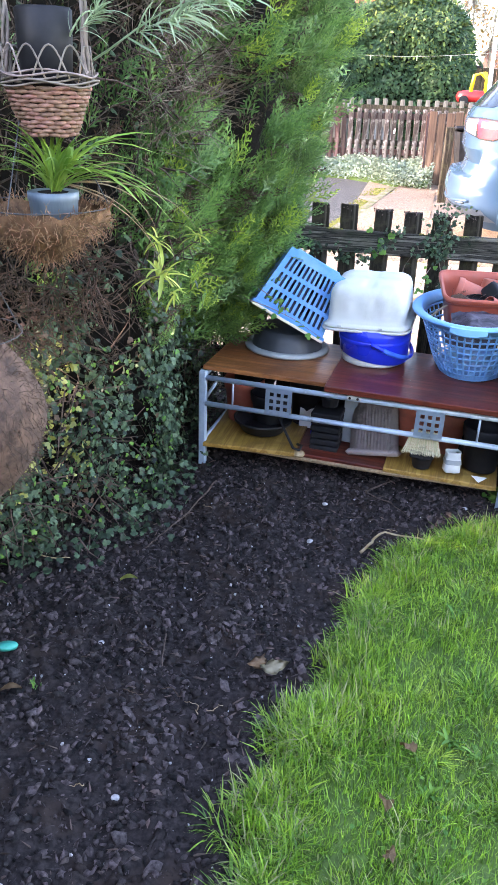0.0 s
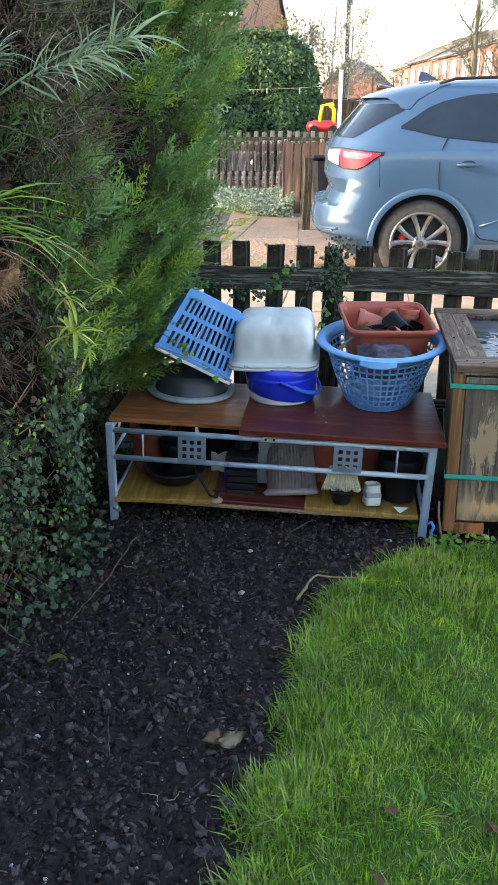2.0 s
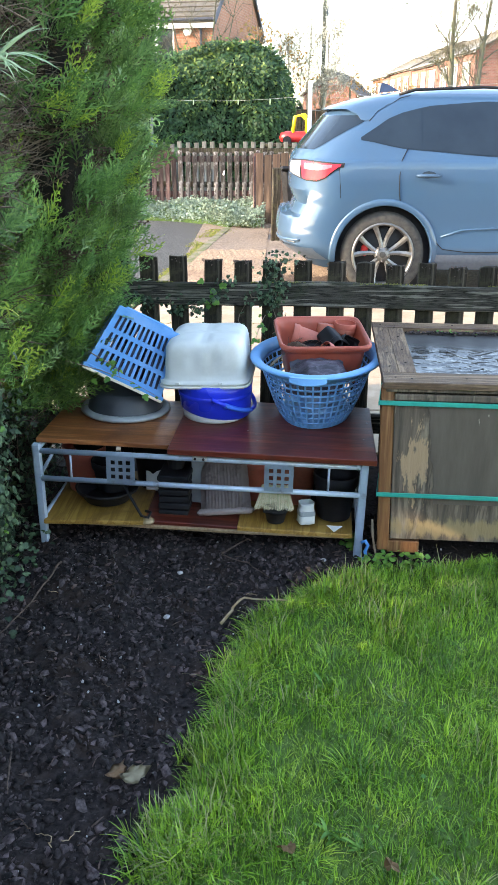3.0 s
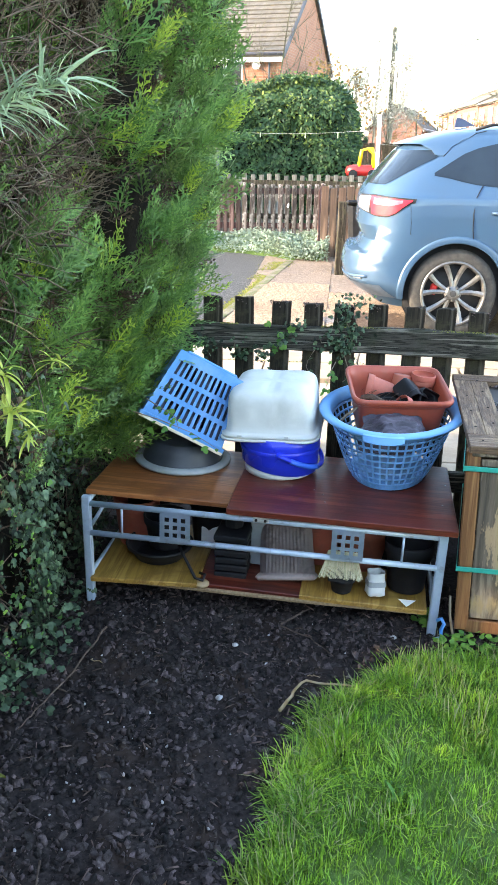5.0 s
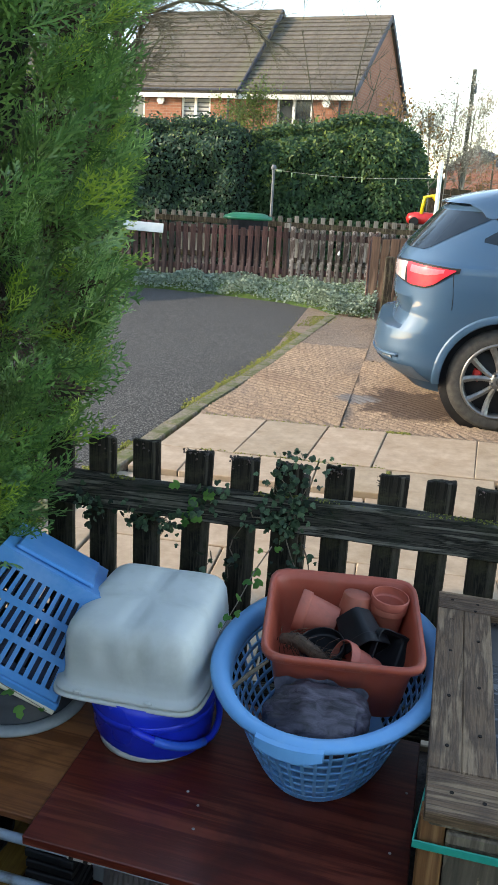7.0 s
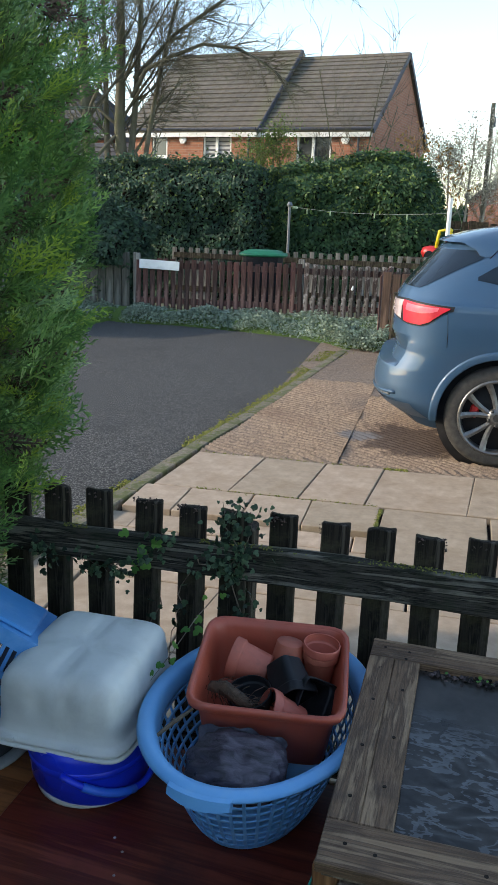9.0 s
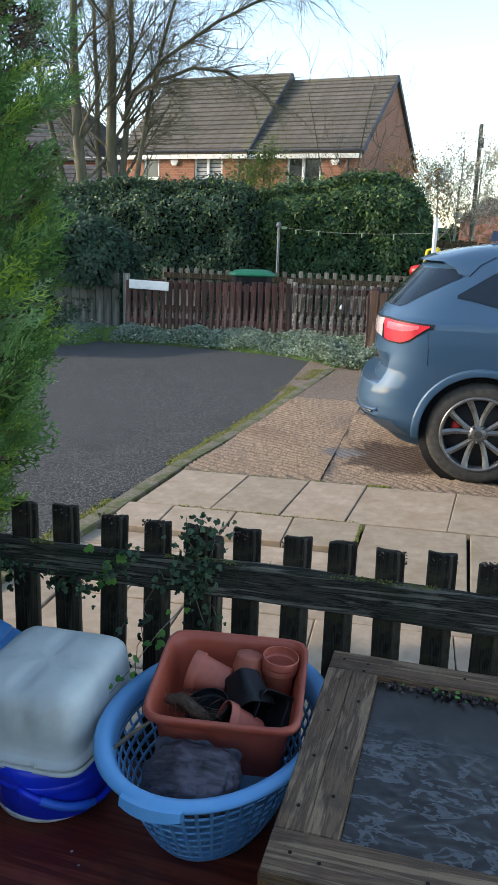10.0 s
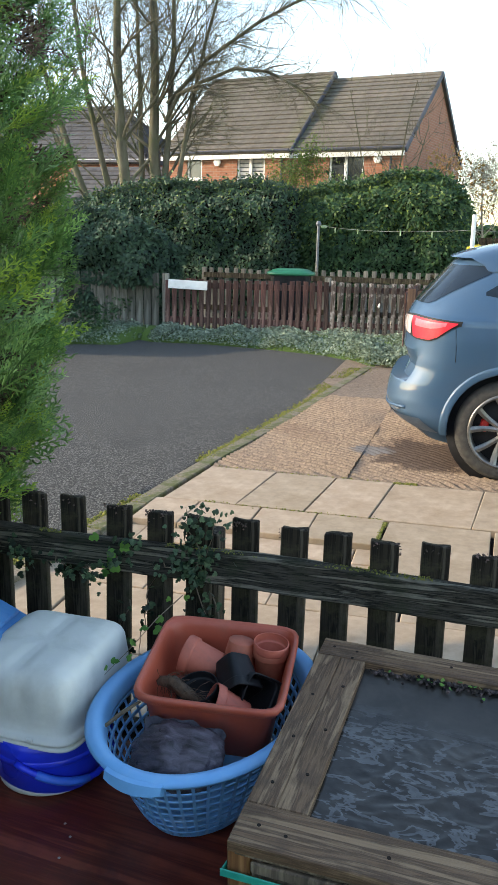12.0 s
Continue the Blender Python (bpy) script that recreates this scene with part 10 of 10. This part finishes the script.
# ---- bare trees ----
def tree(name, x, y, stems_, label, seed, twigs=True, material=M_BARK, levels=4, leaf=None, category="tree"):
    """Trunk and limbs with finer and finer forks; stems_: (dx, dy, height, lean_x, radius) for each stem."""
    r = np.random.default_rng(seed)
    t_ob = thing(name, pose(x, y, 0), label, category)
    tips, limbs, twl = [], [], []

    def grow(p, d, ln, rad, level):
        pts = [p]
        n = 6 if level < 2 else 4
        dd = d / np.linalg.norm(d)
        for k in range(n):
            dd = dd + r.normal(0, 0.06 + 0.04 * level, 3) + np.array([0, 0, 0.07 if level < 2 else (-0.02 if level > 2 else 0.02)])
            dd /= np.linalg.norm(dd)
            pts.append(pts[-1] + dd * ln / n)
        (limbs if level <= 1 else twl).append((pts, max(rad, 0.00027 * y)))
        if level >= levels:
            tips.extend(pts[1:])
            return
        kids = (5, 5, 4, 4, 2)[level]
        for k in range(kids):
            q = r.uniform(0.35, 1.0) if level else r.uniform(0.40, 1.0)
            i = min(int(q * n), n)
            a = r.normal(0, 1, 3)
            a -= dd * (a @ dd)
            a /= np.linalg.norm(a)
            nd = dd * 1.0 + a * r.uniform(0.35, 0.8)
            grow(pts[i], nd, ln * r.uniform(0.46, 0.74), rad * (1 - 0.55 * q) * 0.55, level + 1)
    trunks = []
    for dx, dy, hgt, lean, rad in stems_:
        p = np.array([dx, dy, -0.05])
        pts, dd = [p], np.array([lean, r.normal(0, 0.03), 1.0])
        n = 9
        for k in range(n):
            dd = dd / np.linalg.norm(dd) + np.array([r.normal(0, 0.035), r.normal(0, 0.03), 0.02])
            pts.append(pts[-1] + dd / np.linalg.norm(dd) * hgt / n)
        trunks.append((pts, rad))
        for k in range(11):
            q = r.uniform(0.36, 1.0)
            i = min(int(q * n), n)
            az = r.uniform(0, 2 * np.pi)
            nd = np.array([np.cos(az), np.sin(az), r.uniform(0.6, 1.5)])
            grow(pts[i], nd, hgt * r.uniform(0.22, 0.42) * (1.25 - 0.6 * q), rad * (1.05 - 0.7 * q) * 0.36, 1)
    for tr in trunks:
        stems("trunk", [tr], t_ob, material, 10)
    tagged(stems("limb", limbs, t_ob, material, 6), kind="stuff")
    tagged(stems("twig", twl, t_ob, material, 3), kind="stuff")
    if leaf:
        mt, n, size = leaf
        tp2 = np.array(tips)[r.integers(0, len(tips), n)] + r.normal(0, 0.08, (n, 3))
        leaves("leaves", tp2, np.tile([0, -0.6, 0.6], (n, 1)), r.uniform(size * 0.6, size, n), t_ob, mt, big_leaf(), 0.3, 0.8)
    return t_ob


tree("bare_tree", -5.55, 21.5, [(0, 0, 8.2, 0.05, 0.18), (-0.17, 0.25, 7.6, 0.0, 0.11), (0.10, 0.3, 7.8, 0.03, 0.08)], "tall bare grey-barked tree in winter", 3)
tree("bare_tree", -6.12, 21.5, [(0, 0, 8.4, -0.01, 0.17), (0.13, 0.2, 7.8, -0.03, 0.10)], "tall bare grey-barked tree in winter", 8)
tree("bare_tree", -6.40, 21.6, [(0, 0, 8.0, -0.44, 0.12), (0.02, 0.2, 8.0, -0.31, 0.11)], "leaning bare grey-barked tree in winter", 15)
# one long limb arching across in front of the roofs
arch = [(-5.3, 21.2, 4.2), (-4.9, 21.0, 4.75), (-4.3, 20.9, 5.0), (-3.5, 20.8, 5.25), (-2.7, 20.7, 5.15), (-2.0, 20.7, 4.8), (-1.5, 20.6, 4.4)]
arch2 = [(-5.25, 21.2, 4.6), (-4.2, 21.0, 5.5), (-3.0, 20.9, 6.2), (-1.8, 20.8, 6.7), (-0.6, 20.8, 6.9)]
limb = thing("bare_tree", pose(-5.3, 21.2, 0), "long arching bare limbs reaching over the hedge", "tree")
for path_, rad in ((arch, 0.055), (arch2, 0.055)):
    lines = []
    path_ = [np.array(p) - np.array([-5.3, 21.2, 0]) for p in path_]
    lines.append((path_, rad))
    for k in range(84):
        q = rng.uniform(0.15, 1.0) * (len(path_) - 1)
        i = min(int(q), len(path_) - 2)
        p = path_[i] + (path_[i + 1] - path_[i]) * (q - i)
        d = (path_[i + 1] - path_[i]) / np.linalg.norm(path_[i + 1] - path_[i]) * 0.9 + rng.normal(0, 0.55, 3) + np.array([0, 0, 0.15])
        L = rng.uniform(0.5, 1.3)
        pts = [p]
        for s in range(5):
            d = d / np.linalg.norm(d) + rng.normal(0, 0.12, 3) + np.array([0, 0, -0.05])
            pts.append(pts[-1] + d / np.linalg.norm(d) * L / 5)
        lines.append((pts, 0.010))
        for _ in range(8):
            p2 = pts[rng.integers(1, 6)]
            d2 = d + rng.normal(0, 0.7, 3)
            d2 /= np.linalg.norm(d2)
            lines.append(([p2, p2 + d2 * 0.22 + rng.normal(0, 0.03, 3), p2 + d2 * 0.45 + np.array([0, 0, -0.05])], 0.0046))
    stems("arching_limb", lines[:1], limb, M_BARK, 8)
    tagged(stems("twig", lines[1:], limb, M_BARK, 4), kind="stuff")
tree("sapling", -0.55, 24.3, [(0, 0, 5.6, 0.10, 0.035), (0.1, 0, 5.4, -0.02, 0.03), (0.2, 0, 4.6, 0.25, 0.025)], "slender bare sapling behind the hedge", 21, levels=2)
tree("evergreen_shrub", -2.55, 24.6, [(0, 0, 3.7, 0.0, 0.05), (0.3, 0, 3.4, 0.05, 0.04), (-0.3, 0, 3.3, -0.05, 0.04)], "small feathery green tree against the brick wall", 31, levels=2, leaf=(M_LAURELTIP, 6500, 0.075))
tree("dry_shrub", -4.44, 14.19, [(0, 0, 0.62, 0.1, 0.010), (0.2, 0.1, 0.55, 0.3, 0.009), (-0.2, 0.1, 0.6, -0.2, 0.010), (0.4, 0.15, 0.5, 0.2, 0.008)], "low dry brown twiggy shrub beside the silvered fence", 91, levels=3, leaf=(M_DEADLEAF, 500, 0.035), material=M_DEADTWIG)
tree("rust_shrub", 1.0, 23.6, [(0, 0, 3.5, 0.05, 0.04), (0.3, 0, 3.2, 0.12, 0.04), (-0.3, 0, 3.0, -0.05, 0.04)], "rust-brown leafed shrub beside the gable", 41, levels=2, leaf=(M_RUSTLEAF, 1100, 0.12))
tree("pale_tree", 2.75, 28.0, [(0, 0, 4.4, 0.0, 0.05), (0.35, 0, 4.0, 0.12, 0.05), (-0.35, 0, 4.0, -0.12, 0.05)], "small tree with sparse pale leaves", 51, levels=3, leaf=(M_PALELEAF, 6500, 0.075), material=M_PALETWIG)
tree("bare_tree", 9.6, 38, [(0, 0, 6.6, -0.05, 0.16), (0.8, 0, 6.8, 0.05, 0.14)], "bare winter tree in front of the terrace", 61, levels=4)
tree("distant_shrub", 4.6, 33, [(0, 0, 3.0, 0.0, 0.06), (0.8, 0, 2.6, 0.1, 0.05), (-0.8, 0, 2.6, -0.1, 0.05), (1.8, 0, 2.6, 0.1, 0.05)], "russet shrubs in the distance", 71, levels=2, leaf=(M_RUSTLEAF, 1000, 0.13))
leafy_block("distant_hedge", "distant green hedge line behind the gardens", -30, 40, 70, 3.0, [(-30, 3.0), (0, 2.6), (20, 3.2), (40, 3.0)], 9000, ((M_LAUREL, 1.0),), 0.4, 0.7, seed=9.0)

# the house wall behind the camera closes the garden
wall_south = tagged(part("wall_south", box_bm((9.0, 0.3, 2.1), pose(2.6, -3.4, 1.0)), M_FARBRICK, None), "plain brick wall closing the garden", "wall", kind="structure")
